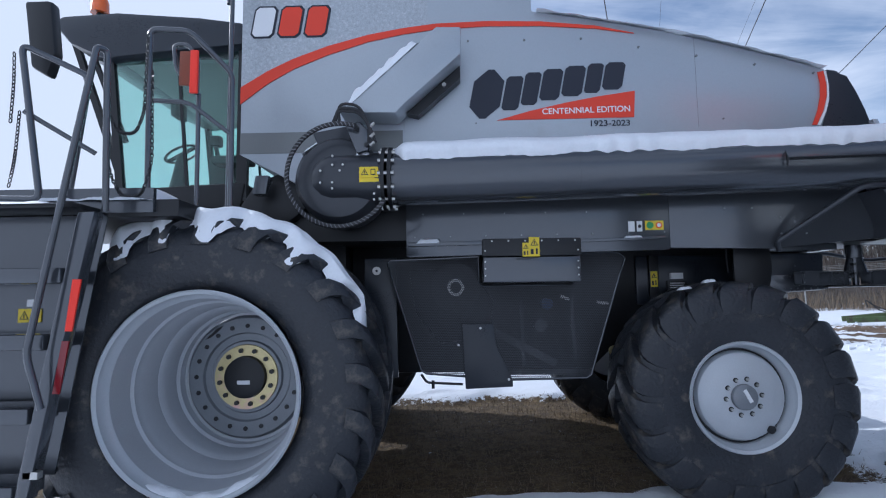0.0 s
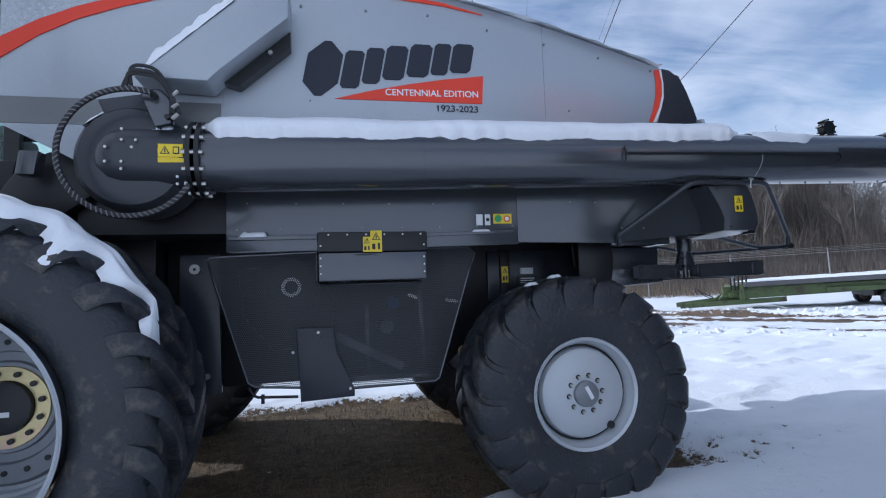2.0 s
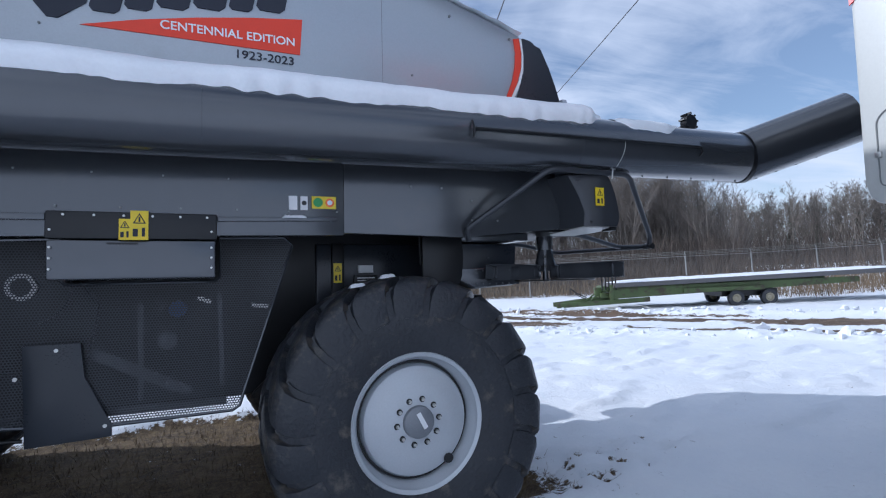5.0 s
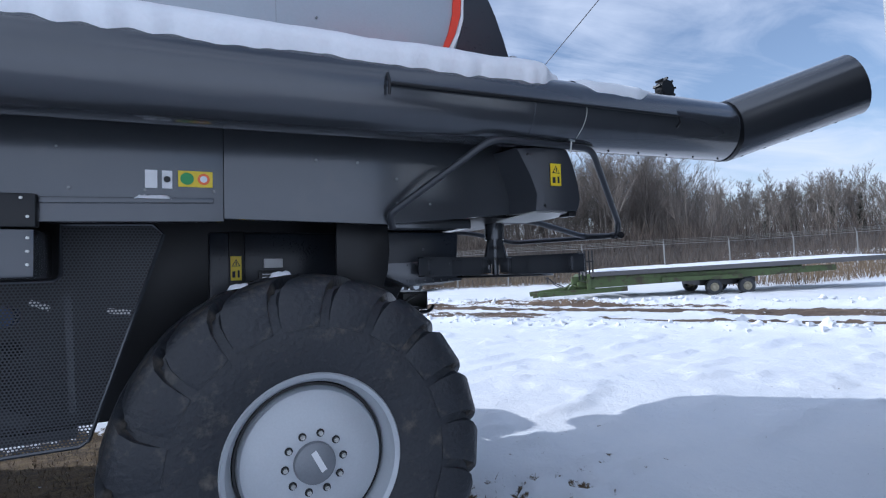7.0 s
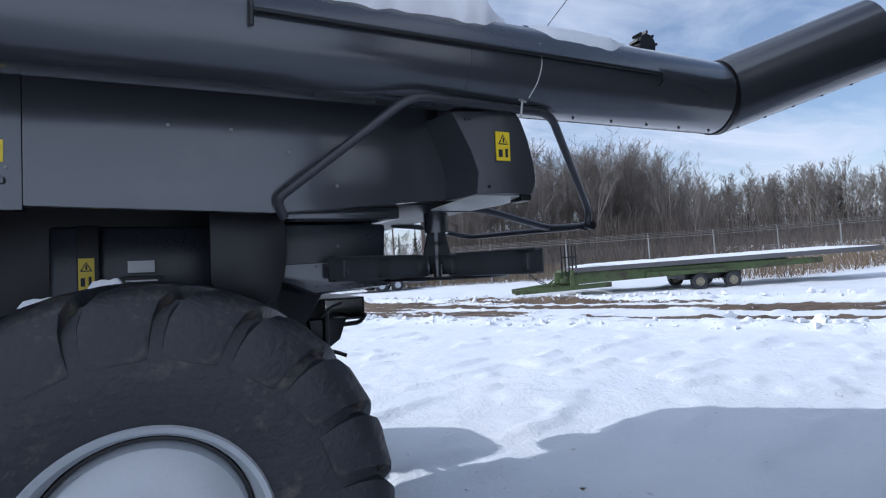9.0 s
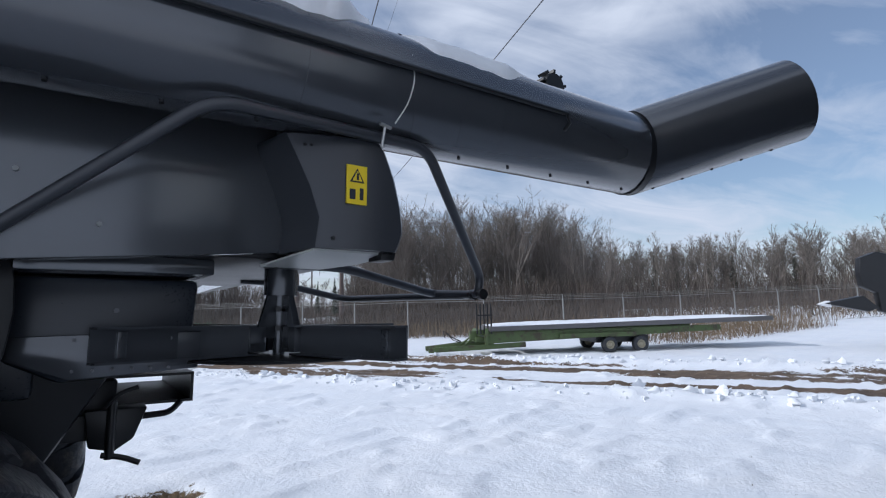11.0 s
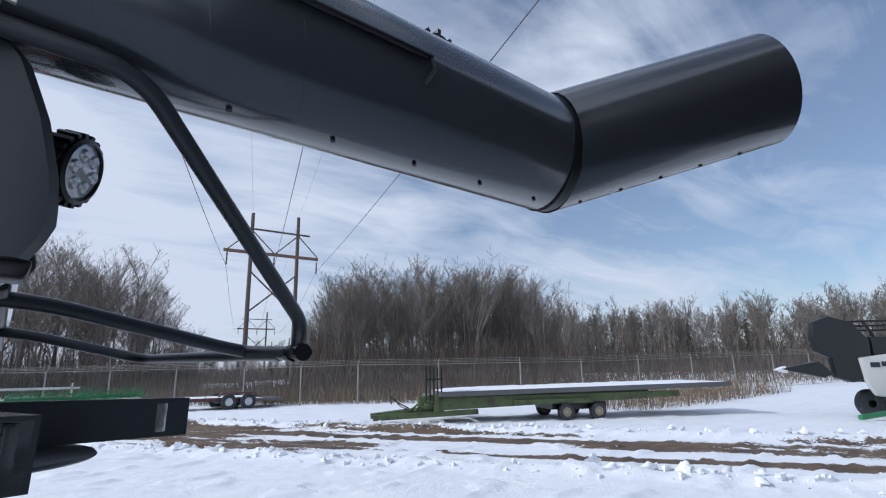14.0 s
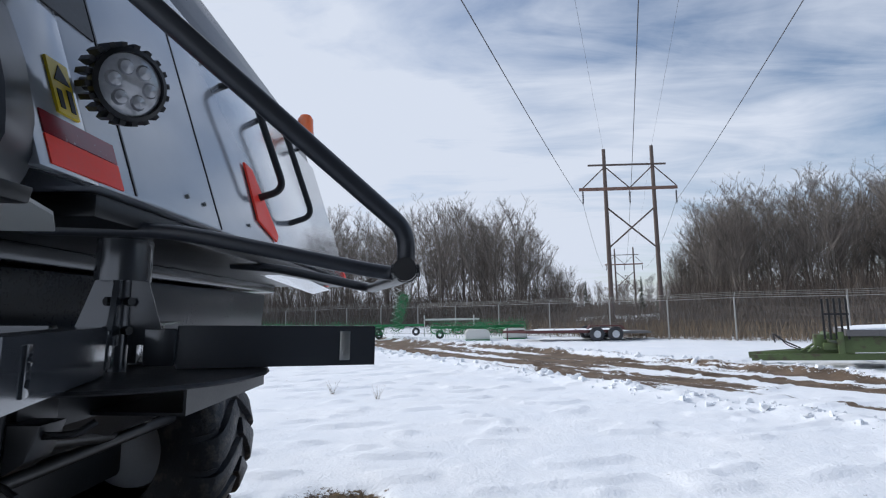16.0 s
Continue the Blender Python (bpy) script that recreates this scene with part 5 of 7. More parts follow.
# hitch under the tail
beam = Shape().box(2.20, 2.60, 4.42, 4.60, 1.07, 1.19, 0.008)
hitch = part("rear_hitch", beam, BLACK, harvester, "black rear hitch beam")
part("hitch_tube", Shape().box(2.56, 2.93, 4.80, 5.7, 1.040, 1.052).box(2.56, 2.93, 4.80, 5.7, 1.160, 1.172).box(2.56, 2.572, 4.80, 5.7, 1.052, 1.160).box(2.918, 2.93, 4.80, 5.7, 1.052, 1.160), BLACK, hitch, "open-ended black box tube")
part("hitch_plate", Shape().prism([(2.30, 1.03), (2.58, 1.03), (2.58, 1.19), (2.30, 1.19)], 4.60, 5.5, b=0.006), BLACK, hitch)
q = Shape().box(2.16, 2.54, 4.42, 4.47, 0.98, 1.07, 0.006)
q.prism([(2.50, 1.09), (2.70, 1.09), (2.66, 0.98), (2.60, 0.94), (2.52, 0.96)], 4.38, 4.50, b=0.008)
q.rod((2.585, 4.37, 0.92), (2.585, 4.37, 1.12), 0.016)
q.sweep(fillet([(2.56, 4.36, 1.10), (2.60, 4.34, 1.15), (2.66, 4.33, 1.17)], 0.03), 0.008, 8)
q.sweep(fillet([(2.56, 4.37, 0.935), (2.62, 4.36, 0.925), (2.68, 4.34, 0.90)], 0.03), 0.010, 8)
q.sweep(fillet([(2.66, 4.42, 1.05), (2.78, 4.42, 1.055), (2.82, 4.45, 1.09)], 0.03), 0.012, 8)
part("hitch_pin", q, BLACK, hitch)
q = Shape().rod((2.3, 4.55, 0.80), (2.3, 6.0, 0.80), 0.03).rod((2.5, 4.6, 0.98), (2.2, 5.8, 0.75), 0.025)
part("tie_rod", q, BLACK, hitch)
# tube guard round the tail
GT = [(2.275, 3.70, 1.535), (2.245, 3.665, 1.60), (2.68, 3.395, 1.944), (3.335, 3.445, 1.955), (3.80, 3.755, 1.585), (3.80, 3.765, 1.512), (3.79, 3.88, 1.51)]
tg = part("tail_guard", Shape().sweep(fillet(GT, 0.07), 0.0175, 14), SATIN, harvester, "bent charcoal guard tube round the tail")
part("guard_brace", Shape().sweep(fillet([(3.795, 3.80, 1.51), (3.765, 4.03, 1.522), (3.70, 4.02, 1.53), (3.27, 3.92, 1.605), (3.0, 3.86, 1.60)], 0.08), 0.0175, 12), SATIN, tg)
part("guard_brace", Shape().sweep(fillet([(3.79, 3.85, 1.508), (3.765, 4.05, 1.512), (3.62, 4.68, 1.517), (3.28, 4.70, 1.588), (3.1, 4.72, 1.60)], 0.08), 0.0165, 12), SATIN, tg)
q = Shape()
for y in (3.745, 3.80):
    q.rod((3.80 - 0.026, y, 1.51), (3.80 + 0.026, y, 1.51), 0.010, n=6)
    q.rod((3.80, y - 0.012, 1.51), (3.80, y + 0.012, 1.51), 0.022, n=14)
part("guard_clamp", q, BLACK, tg)
q = Shape().rod((3.138, 3.382, 1.905), (3.146, 3.378, 1.970), 0.0045, n=8)
q.rod((3.128, 3.376, 1.972), (3.165, 3.378, 1.966), 0.0055, n=8)
q.sweep(fillet([tuple(tube_at(3.215, 16, 0.188)), tuple(tube_at(3.222, -8, 0.190)), tuple(tube_at(3.212, -30, 0.192)), (3.180, 3.380, 1.985)], 0.03), 0.0022, 6)
part("lock_pin", q, ZINC, tg, "bright wire lock pin")

# ---- cab, platform and ladder ----
cab = part("cab", Shape().prism([(-2.98, 1.98), (-1.84, 1.98), (-1.80, 2.20), (-2.85, 2.16), (-3.0, 2.06)], 4.12, 2 * YC - 4.12, b=0.02), BLACK, harvester, "black-framed operator cab with tinted glass")
part("cab_roof", Shape().prism([(-3.45, 3.58), (-3.40, 3.66), (-2.9, 3.68), (-2.2, 3.62), (-1.80, 3.56), (-1.80, 3.36), (-2.6, 3.30), (-3.0, 3.26), (-3.3, 3.40)], 4.05, 2 * YC - 4.05, b=0.05), PLASTIC, cab, "black rounded cab roof")
for y in (4.16, 2 * YC - 4.16):
    for nm, p0, p1, wa, wb, up in (("cab_pillar", (-2.86, 2.10), (-3.0, 3.32), 0.05, 0.06, True), ("cab_pillar", (-1.84, 2.05), (-1.84, 3.40), 0.05, 0.09, True),
                                   ("cab_sill", (-2.86, 2.13), (-1.84, 2.13), 0.05, 0.05, False), ("door_post", (-2.30, 2.13), (-2.42, 3.36), 0.03, 0.022, True)):
        q = Shape()
        if up:
            q.strap((p0[0], y, p0[1]), (p1[0], y, p1[1]), wa, wb, (1, 0, 0))
        else:
            q.strap((p0[0], y, p0[1]), (p1[0], y, p1[1]), wa, wb)
        part(nm, q, BLACK, cab)
part("side_glass", Shape().prism([(-2.84, 2.14), (-1.86, 2.14), (-1.86, 3.36), (-2.97, 3.30)], 4.150, 4.156), GLASS, cab, "green-tinted side glass", 0).visible_shadow = False
part("side_glass", Shape().prism([(-2.84, 2.14), (-1.86, 2.14), (-1.86, 3.36), (-2.97, 3.30)], 2 * YC - 4.156, 2 * YC - 4.150), GLASS, cab, "", 0).visible_shadow = False
part("windscreen", Shape().add([(-2.86, 4.17, 2.14), (-2.86, 2 * YC - 4.17, 2.14), (-3.0, 2 * YC - 4.17, 3.3), (-3.0, 4.17, 3.3)], [(0, 1, 2, 3)]), GLASS, cab, "", 0).visible_shadow = False
seat = Shape().box(-2.42, -2.22, 4.75, 5.3, 2.30, 2.62, 0.05).box(-2.65, -2.25, 4.75, 5.3, 2.20, 2.34, 0.05)
part("headliner", Shape().box(-2.9, -1.9, 4.2, 2 * YC - 4.2, 3.27, 3.30), material("pale_headliner", (0.32, 0.33, 0.33), 0.8), cab)
part("visor_bar", Shape().strap((-3.42, 4.3, 3.52), (-2.98, 4.3, 2.35), 0.05, 0.05, (1, 0, 0)).strap((-3.25, 4.25, 3.45), (-2.90, 4.25, 2.6), 0.03, 0.04, (1, 0, 0)), BLACK, cab)
part("seat", seat, INTERIOR, cab, "grey operator seat")
q = Shape().lathe([(0.16, -0.014), (0.18, 0), (0.16, 0.014), (0.145, 0), (0.16, -0.014)], (0, 0, 0), "z", 28)
q.box(-0.16, 0.16, -0.02, 0.02, -0.012, 0.012)
mq = Matrix.Translation((-2.80, 5.0, 2.70)) @ Matrix.Rotation(radians(-28), 4, 'Y')
q.v = [tuple(mq @ Vector(p)) for p in q.v]
q.rod((-2.80, 5.0, 2.68), (-2.86, 5.0, 2.15), 0.045, 0.10)
part("steering_wheel", q, INTERIOR, cab)
q = Shape().box(-2.25, -1.9, 4.45, 4.62, 2.45, 2.53, 0.02).rod((-2.2, 4.5, 2.5), (-2.24, 4.5, 2.66), 0.02).box(-2.28, -2.18, 4.46, 4.56, 2.62, 2.72, 0.02).box(-2.55, -2.5, 4.3, 4.5, 2.85, 3.0, 0.01)
part("control_console", q, INTERIOR, cab)
bc = part("cab_beacon", Shape().lathe([(0.0, 0.16), (0.05, 0.15), (0.07, 0.1), (0.075, 0.0), (0.0, 0.0)], (-3.22, 4.3, 3.80), "z", 18), ORANGE, cab, "orange beacon on the cab roof")
q = Shape().rod((-3.22, 4.3, 3.66), (-3.22, 4.3, 3.82), 0.03).sweep([(-2.95, 4.4, 3.67), (-2.93, 4.4, 3.72), (-2.75, 4.4, 3.76)], 0.010, 6)
part("beacon_stem", q, BLACK, cab)
part("front_mirror", Shape().prism([(-2.56, 2.98), (-2.40, 2.98), (-2.36, 2.66), (-2.40, 2.52), (-2.50, 2.58)], 2.72, 2.80, b=0.02, axis="y"), BLACK, harvester, "black front mirror head")

PX = lambda px, y: -0.076 + (px - 802.7) * (y + 0.155) / 910
PZ = lambda py, y: 1.224 + (524 - py) * (y + 0.155) / 880
plat = part("platform", Shape().box(-3.1, -1.62, 2.75, 4.1, 1.70, 1.80, 0.01), BLACK, harvester, "black access platform")
part("platform_kick", Shape().box(-3.1, -1.75, 2.72, 2.75, 1.72, 1.86), CHAR, plat)
part("platform_gear", Shape().prism([(-1.75, 1.75), (-1.40, 1.72), (-1.10, 1.95), (-1.3, 2.2), (-1.55, 2.1), (-1.65, 1.95)], 3.7, 4.2, b=0.02), BLACK, plat)
q = Shape().prism([(-1.52, 1.98), (-1.42, 1.98), (-1.40, 2.12), (-1.50, 2.12)], 3.55, 3.65, b=0.01)
part("lamp_box", q, PANEL, plat)
def tube_rail(name, pts, r=0.0175):
    return part(name, Shape().sweep(fillet(pts, 0.05), r, 12), CHAR, plat, "")


tube_rail("handrail", [(-3.0, 2.6, 1.80), (PX(68, 2.6), 2.6, 1.78), (PX(18, 2.6), 2.6, PZ(68, 2.6)), (PX(112, 2.6), 2.75, PZ(130, 2.75)), (PX(120, 2.75), 2.75, 1.80)])
tube_rail("handrail", [(PX(30, 2.6), 2.6, PZ(190, 2.6)), (PX(165, 2.75), 2.75, PZ(268, 2.75))], 0.014)
tube_rail("handrail", [(PX(92, 2.42), 2.42, PZ(700, 2.42)), (PX(60, 2.42), 2.42, PZ(610, 2.42)), (PX(158, 2.5), 2.5, PZ(75, 2.5)), (PX(178, 2.55), 2.55, PZ(85, 2.55)), (PX(188, 2.6), 2.6, PZ(370, 2.6))])
tube_rail("handrail", [(PX(262, 2.9), 2.9, 1.80), (PX(255, 2.9), 2.9, PZ(45, 2.9)), (PX(320, 2.9), 2.95, PZ(50, 2.95)), (PX(408, 3.1), 3.1, PZ(130, 3.1)), (PX(410, 3.1), 3.1, 1.80)])
tube_rail("handrail", [(PX(258, 2.9), 2.9, PZ(175, 2.9)), (PX(330, 2.95), 2.95, PZ(180, 2.95)), (PX(410, 3.1), 3.1, PZ(240, 3.1))], 0.014)
tube_rail("handrail", [(PX(350, 3.0), 3.0, 1.80), (PX(348, 3.0), 3.0, PZ(165, 3.0))], 0.014)
tube_rail("handrail", [(PX(405, 3.35), 3.35, 1.85), (PX(405, 3.35), 3.35, 3.9)], 0.016)
tube_rail("handrail", [(PX(415, 3.5), 3.5, 3.6), (PX(400, 3.4), 3.4, 3.62), (PX(398, 3.35), 3.35, 3.3)], 0.012)
mir = tube_rail("mirror_loop", [(PX(345, 2.95), 2.95, PZ(165, 2.95)), (PX(305, 2.95), 2.95, PZ(120, 2.95)), (PX(300, 2.95), 2.95, PZ(75, 2.95)), (PX(325, 2.95), 2.95, PZ(75, 2.95)), (PX(345, 2.95), 2.95, PZ(100, 2.95)), (PX(345, 2.95), 2.95, PZ(165, 2.95))], 0.013)
part("red_marker", Shape().box(PX(333, 2.9), PX(347, 2.9), 2.88, 2.90, PZ(165, 2.9), PZ(88, 2.9), 0.004), REFLECT, plat, "upright red reflector")
part("marker_disc", Shape().box(PX(312, 2.93), PX(333, 2.93), 2.92, 2.94, PZ(150, 2.93), PZ(88, 2.93), 0.006), material("amber_panel", (0.22, 0.05, 0.02), 0.3), plat)


def chain(pts):
    """A hanging chain of small round links."""
    q = Shape()
    pts = [Vector(p) for p in pts]
    line = fillet(pts, 0.12, 8)
    acc, last = 0.0, line[0]
    k = 0
    for a, b in zip(line, line[1:]):
        n = max(1, int((b - a).length / 0.021))
        for i in range(n):
            p = a.lerp(b, (i + 0.5) / n)
            d = (b - a).normalized()
            sdv = d.cross(Vector((0, 1, 0.01))).normalized() if k % 2 else Vector((0, 1, 0))
            q.sweep([p + d * (0.015 * math.cos(t)) + sdv * (0.009 * math.sin(t)) for t in np.linspace(0, 2 * math.pi, 7)], 0.0035, 4, False)
            k += 1
    return q


for pts in ([(182, 190), (205, 232), (235, 235), (250, 200), (252, 55)], [(180, 195), (190, 300), (215, 345), (250, 345), (268, 290), (262, 120)], [(5, 82), (8, 140), (6, 210)], [(22, 190), (18, 280), (10, 325)]):
    part("chain", chain([(PX(a, 2.72), 2.72, PZ(b, 2.72)) for a, b in pts]), BLACK, plat, "black steel safety chain")

LY = 2.55
ladder = part("ladder", Shape().prism([(PX(180, LY), PZ(372, LY)), (PX(150, LY), PZ(372, LY)), (PX(130, LY), PZ(480, LY)), (PX(66, LY), PZ(840, LY)), (PX(88, LY), PZ(842, LY)), (PX(118, LY), PZ(680, LY))], LY - 0.05, LY + 0.03, b=0.008), CHAR, harvester, "charcoal access ladder with grated steps")
part("ladder_back", Shape().add([(-3.2, 2.75, 1.74), (-2.02, 2.75, 1.74), (-2.25, 2.75, 0.30), (-3.2, 2.75, 0.30), (-3.2, 2.76, 1.74), (-2.02, 2.76, 1.74), (-2.25, 2.76, 0.30), (-3.2, 2.76, 0.30)], [(0, 1, 2, 3), (7, 6, 5, 4), (0, 4, 5, 1), (1, 5, 6, 2), (2, 6, 7, 3), (3, 7, 4, 0)]), CHAR, ladder)
part("ladder_top", Shape().box(-3.0, -2.05, 2.50, 2.78, 1.715, 1.745, 0.004), BLACK, ladder)
for py, px in ((478, 128), (588, 105), (707, 85), (830, 66)):
    part("ladder_step", Shape().box(-3.1, PX(px, LY), LY - 0.06, LY + 0.16, PZ(py + 14, LY), PZ(py - 12, LY), 0.010), CHAR, ladder, "")
def slab(px0, py0, px1, py1, px2, py2, px3, py3, mat, name, lab=""):
    pts = [(PX(a, LY - 0.056), LY - 0.056, PZ(b, LY - 0.056)) for a, b in ((px0, py0), (px1, py1), (px2, py2), (px3, py3))]
    pts += [(a, b + 0.01, c) for a, b, c in pts]
    return part(name, Shape().add(pts, [(0, 1, 2, 3), (7, 6, 5, 4), (0, 4, 5, 1), (1, 5, 6, 2), (2, 6, 7, 3), (3, 7, 4, 0)]), mat, ladder, lab, 0)


slab(135, 485, 150, 485, 138, 572, 126, 572, REFLECT, "red_reflector", "red-orange reflector strip")
slab(122, 588, 134, 588, 122, 675, 110, 675, DARKRED, "dark_reflector")
sticker(ladder, PX(62, 2.74), PZ(545, 2.74), 0.13, 0.075, 2.745)
part("white_label", Shape().box(PX(56, 2.74), PX(70, 2.74), 2.742, 2.75, PZ(530, 2.74), PZ(518, 2.74)), WHITE, ladder)
part("ladder_latch", Shape().box(PX(92, 2.6), PX(118, 2.6), 2.50, 2.54, PZ(802, 2.6), PZ(790, 2.6), 0.004), ZINC, ladder)


# ---- snow lying on the machine ----
def snow_on_tube(name, x0, x1, spread, thick, seed, n=None, label="ridge of melting snow on the auger tube"):
    """Snow on the top of the tube with a ragged lower edge."""
    n = n or int((x1 - x0) / 0.02)
    m = 14
    vs, fs = [], []
    for i in range(n + 1):
        u = i / n
        x = x0 + (x1 - x0) * u
        end = smooth(0, 0.12 if u < 0.5 else 0.2, min(u, 1 - u) * (x1 - x0) / 0.8)
        lo = 90 - spread * (0.5 + 0.5 * end) * (1 + 0.16 * noise.noise((x * 3, seed, 0)) + 0.10 * noise.noise((x * 14, seed, 1)))
        hi = 90 + spread * 0.8
        t = thick * (0.35 + 0.65 * end) * (1 + 0.22 * noise.noise((x * 2.2, seed, 3)))
        for k in range(m + 1):
            v = k / m
            a = lo + (hi - lo) * v
            edge = min(1, 6 * min(v, 1 - v)) ** 0.6
            vs.append(tuple(tube_at(x, a, 0.183 + t * edge + 0.004 * noise.noise((x * 9, v * 6, seed)))))
    w = m + 1
    for i in range(n):
        for k in range(m):
            fs.append((i * w + k, i * w + k + 1, (i + 1) * w + k + 1, (i + 1) * w + k))
    o = solo(name, Shape().add(vs, fs), SNOW, label, "snow", m=LEVEL.copy(), smooth=80)
    return o


snow_on_tube("tube_snow", -0.49, 3.12, 58, 0.072, 2.0)
snow_on_tube("tube_snow", 3.23, 3.80, 62, 0.022, 5.0, label="thin patch of snow on the auger tube")


def snow_heap(name, poly_fn, nx_, ny_, label, m=None):
    vs, fs = [], []
    for i in range(nx_ + 1):
        for j in range(ny_ + 1):
            vs.append(poly_fn(i / nx_, j / ny_))
    w = ny_ + 1
    for i in range(nx_):
        for j in range(ny_):
            fs.append((i * w + j, i * w + j + 1, (i + 1) * w + j + 1, (i + 1) * w + j))
    return solo(name, Shape().add(vs, fs), SNOW, label, "snow", m=(m or LEVEL).copy(), smooth=80)


def tyre_snow(u, v):
    a = radians(131 - 112 * u)
    wob = 0.55 * math.sin(u * 44 + 1.5 * noise.noise((u * 5, 2, 0))) + noise.noise((u * 14, 1.5, 0)) * 0.5 + noise.noise((u * 40, 4.5, 0)) * 0.3
    y0 = 2.88 + 0.085 * wob + 0.10 * smooth(0.6, 1.0, u)
    y1 = 3.30 - 0.27 * smooth(0.35, 0.85, u)
    end = min(1, 9 * min(u, 1 - u))
    y = y0 + (y1 - y0) * v
    edge = min(1, 7 * min(v, 1 - v)) ** 0.7 * end
    over = max(0.0, 2.845 - y)
    y = max(y, 2.845) - 0.012 * (1 if over else 0)
    base = 1.05 - 0.445 * float(np.interp((3.24 - y) / 0.4, (0.0, 0.68, 0.85, 0.955, 1.0), (0.0, 0.008, 0.04, 0.12, 0.2))) - over - 0.05 * (1 - edge)
    r = base + 0.058 * (1 - 0.45 * smooth(0.4, 0.9, u)) * edge * (1 + 0.4 * noise.noise((u * 12, v * 3, 9)))
    return (-1.545 + r * math.cos(a), y, 0.69 + r * math.sin(a))


snow_heap("tyre_snow", tyre_snow, 90, 16, "lumpy snow lying on the front tyre")


def rim_snow(u, v):
    a = radians(232 + 84 * u)
    end = min(1, 6 * min(u, 1 - u))
    y = 2.85 + 0.16 * v
    r = 0.592 - 0.035 * end * (1 - abs(2 * v - 1) ** 2) * (1 + 0.5 * noise.noise((u * 9, v * 3, 2))) - 0.015 * v
    return (-1.545 + r * math.cos(a), y, 0.69 + r * math.sin(a))


snow_heap("rim_snow", rim_snow, 40, 8, "snow lying inside the front rim")


def ridge(p0, p1, w, t, seed):
    """A strip of snow along a straight edge."""
    p0, p1 = Vector(p0), Vector(p1)

    def f(u, v):
        p = p0.lerp(p1, u)
        end = min(1, 8 * min(u, 1 - u))
        e = min(1, 5 * min(v, 1 - v)) ** 0.6 * end
        ww = w * (1 + 0.35 * noise.noise((u * 9, seed, 0)))
        return (p.x, p.y + ww * (v - 0.12), p.z - 0.012 + t * e * (1 + 0.4 * noise.noise((u * 12, v * 2, seed))))
    return f


snow_heap("roof_snow", ridge((0.56, 3.64, 3.36), (1.6, 3.64, 3.165), 0.5, 0.035, 1), 40, 8, "thin snow along the sloping tank roof")
snow_heap("roof_snow", ridge((1.6, 3.64, 3.165), (2.64, 3.64, 2.875), 0.5, 0.035, 2), 40, 8, "thin snow along the sloping tank roof")
snow_heap("elevator_snow", ridge((-0.83, 3.36, 2.512), (-0.30, 3.36, 3.00), 0.18, 0.085, 3), 30, 8, "strip of snow on the elevator housing")
snow_heap("platform_snow", ridge((-2.6, 2.80, 1.80), (-1.75, 2.80, 1.80), 0.9, 0.09, 4), 30, 12, "heaped snow on the access platform")
snow_heap("ladder_snow", ridge((-3.0, 2.5, 1.745), (-2.1, 2.5, 1.745), 0.22, 0.02, 5), 30, 6, "thin snow on the ladder top")
snow_heap("elbow_snow", ridge((-0.77, 3.37, 2.205), (-0.64, 3.37, 2.195), 0.10, 0.07, 6), 12, 8, "patch of snow on the auger elbow")
snow_heap("elbow_snow", ridge((-1.12, 3.42, 2.24), (-0.95, 3.42, 2.36), 0.12, 0.025, 7), 14, 6, "patch of snow on the auger elbow")
snow_heap("ledge_snow", ridge((-0.35, 3.668, 1.634), (-0.17, 3.668, 1.634), 0.035, 0.03, 8), 14, 6, "bit of snow on the panel ledge")
snow_heap("ledge_snow", ridge((1.16, 3.682, 1.655), (1.30, 3.682, 1.657), 0.03, 0.015, 9), 14, 6, "bit of snow on the panel ledge")
for x, z in ((1.72, 1.318), (1.55, 1.27)):
    snow_heap("tyre_snow_patch", ridge((x - 0.045, 3.60, z), (x + 0.045, 3.60, z + 0.012), 0.06, 0.018, x), 8, 6, "small patch of snow on the rear tyre")


# ---- the neighbouring machine's pale end panel ----
nb = thing("parked_harvester", "pale grey end of a neighbouring harvester with a red band", "harvester", LEVEL.copy())
part("end_panel", Shape().prism([(2.165, 3.6), (2.165, 1.66), (2.15, 1.60), (2.11, 1.565), (0.9, 1.565), (0.9, 3.6)], 3.475, 3.72, axis="x", b=0.02), LTGREY, nb, "pale grey sheet panel")
part("red_band", Shape().prism([(2.166, 3.4), (2.166, 2.48), (0.9, 3.35), (0.9, 3.4)], 3.471, 3.477, axis="x"), BRIGHTRED, nb, "red decal band", 0)
q = Shape()
for i in range(5):
    q.box(3.4685, 3.472, 2.115 - 0.035 * i, 2.137 - 0.035 * i, 2.585 + 0.022 * i, 2.625 + 0.022 * i)
part("band_marks", q, WHITE, nb)
part("hatch_line", Shape().sweep(fillet([(3.473, 1.7, 1.97), (3.473, 2.06, 1.97), (3.473, 2.10, 1.93), (3.473, 2.10, 1.64), (3.473, 1.7, 1.64)], 0.03), 0.003, 6), BAND, nb)
part("hatch_latch", Shape().box(3.462, 3.474, 2.085, 2.11, 1.765, 1.79, 0.003), ZINC, nb)
part("under_frame", Shape().box(3.55, 3.70, 0.9, 2.05, 1.50, 1.57), BLACK, nb)
# Unseen body, added black to block sky and darken the tail; chassis and wheels carry it.
part("unseen_sky_block", Shape().box(3.74, 9.0, -0.9, 2.08, 1.00, 3.60, 0.05), BLACK, nb)
part("unseen_chassis", Shape().box(3.9, 8.8, -0.5, 1.7, 0.45, 1.32, 0.03), BLACK, nb)
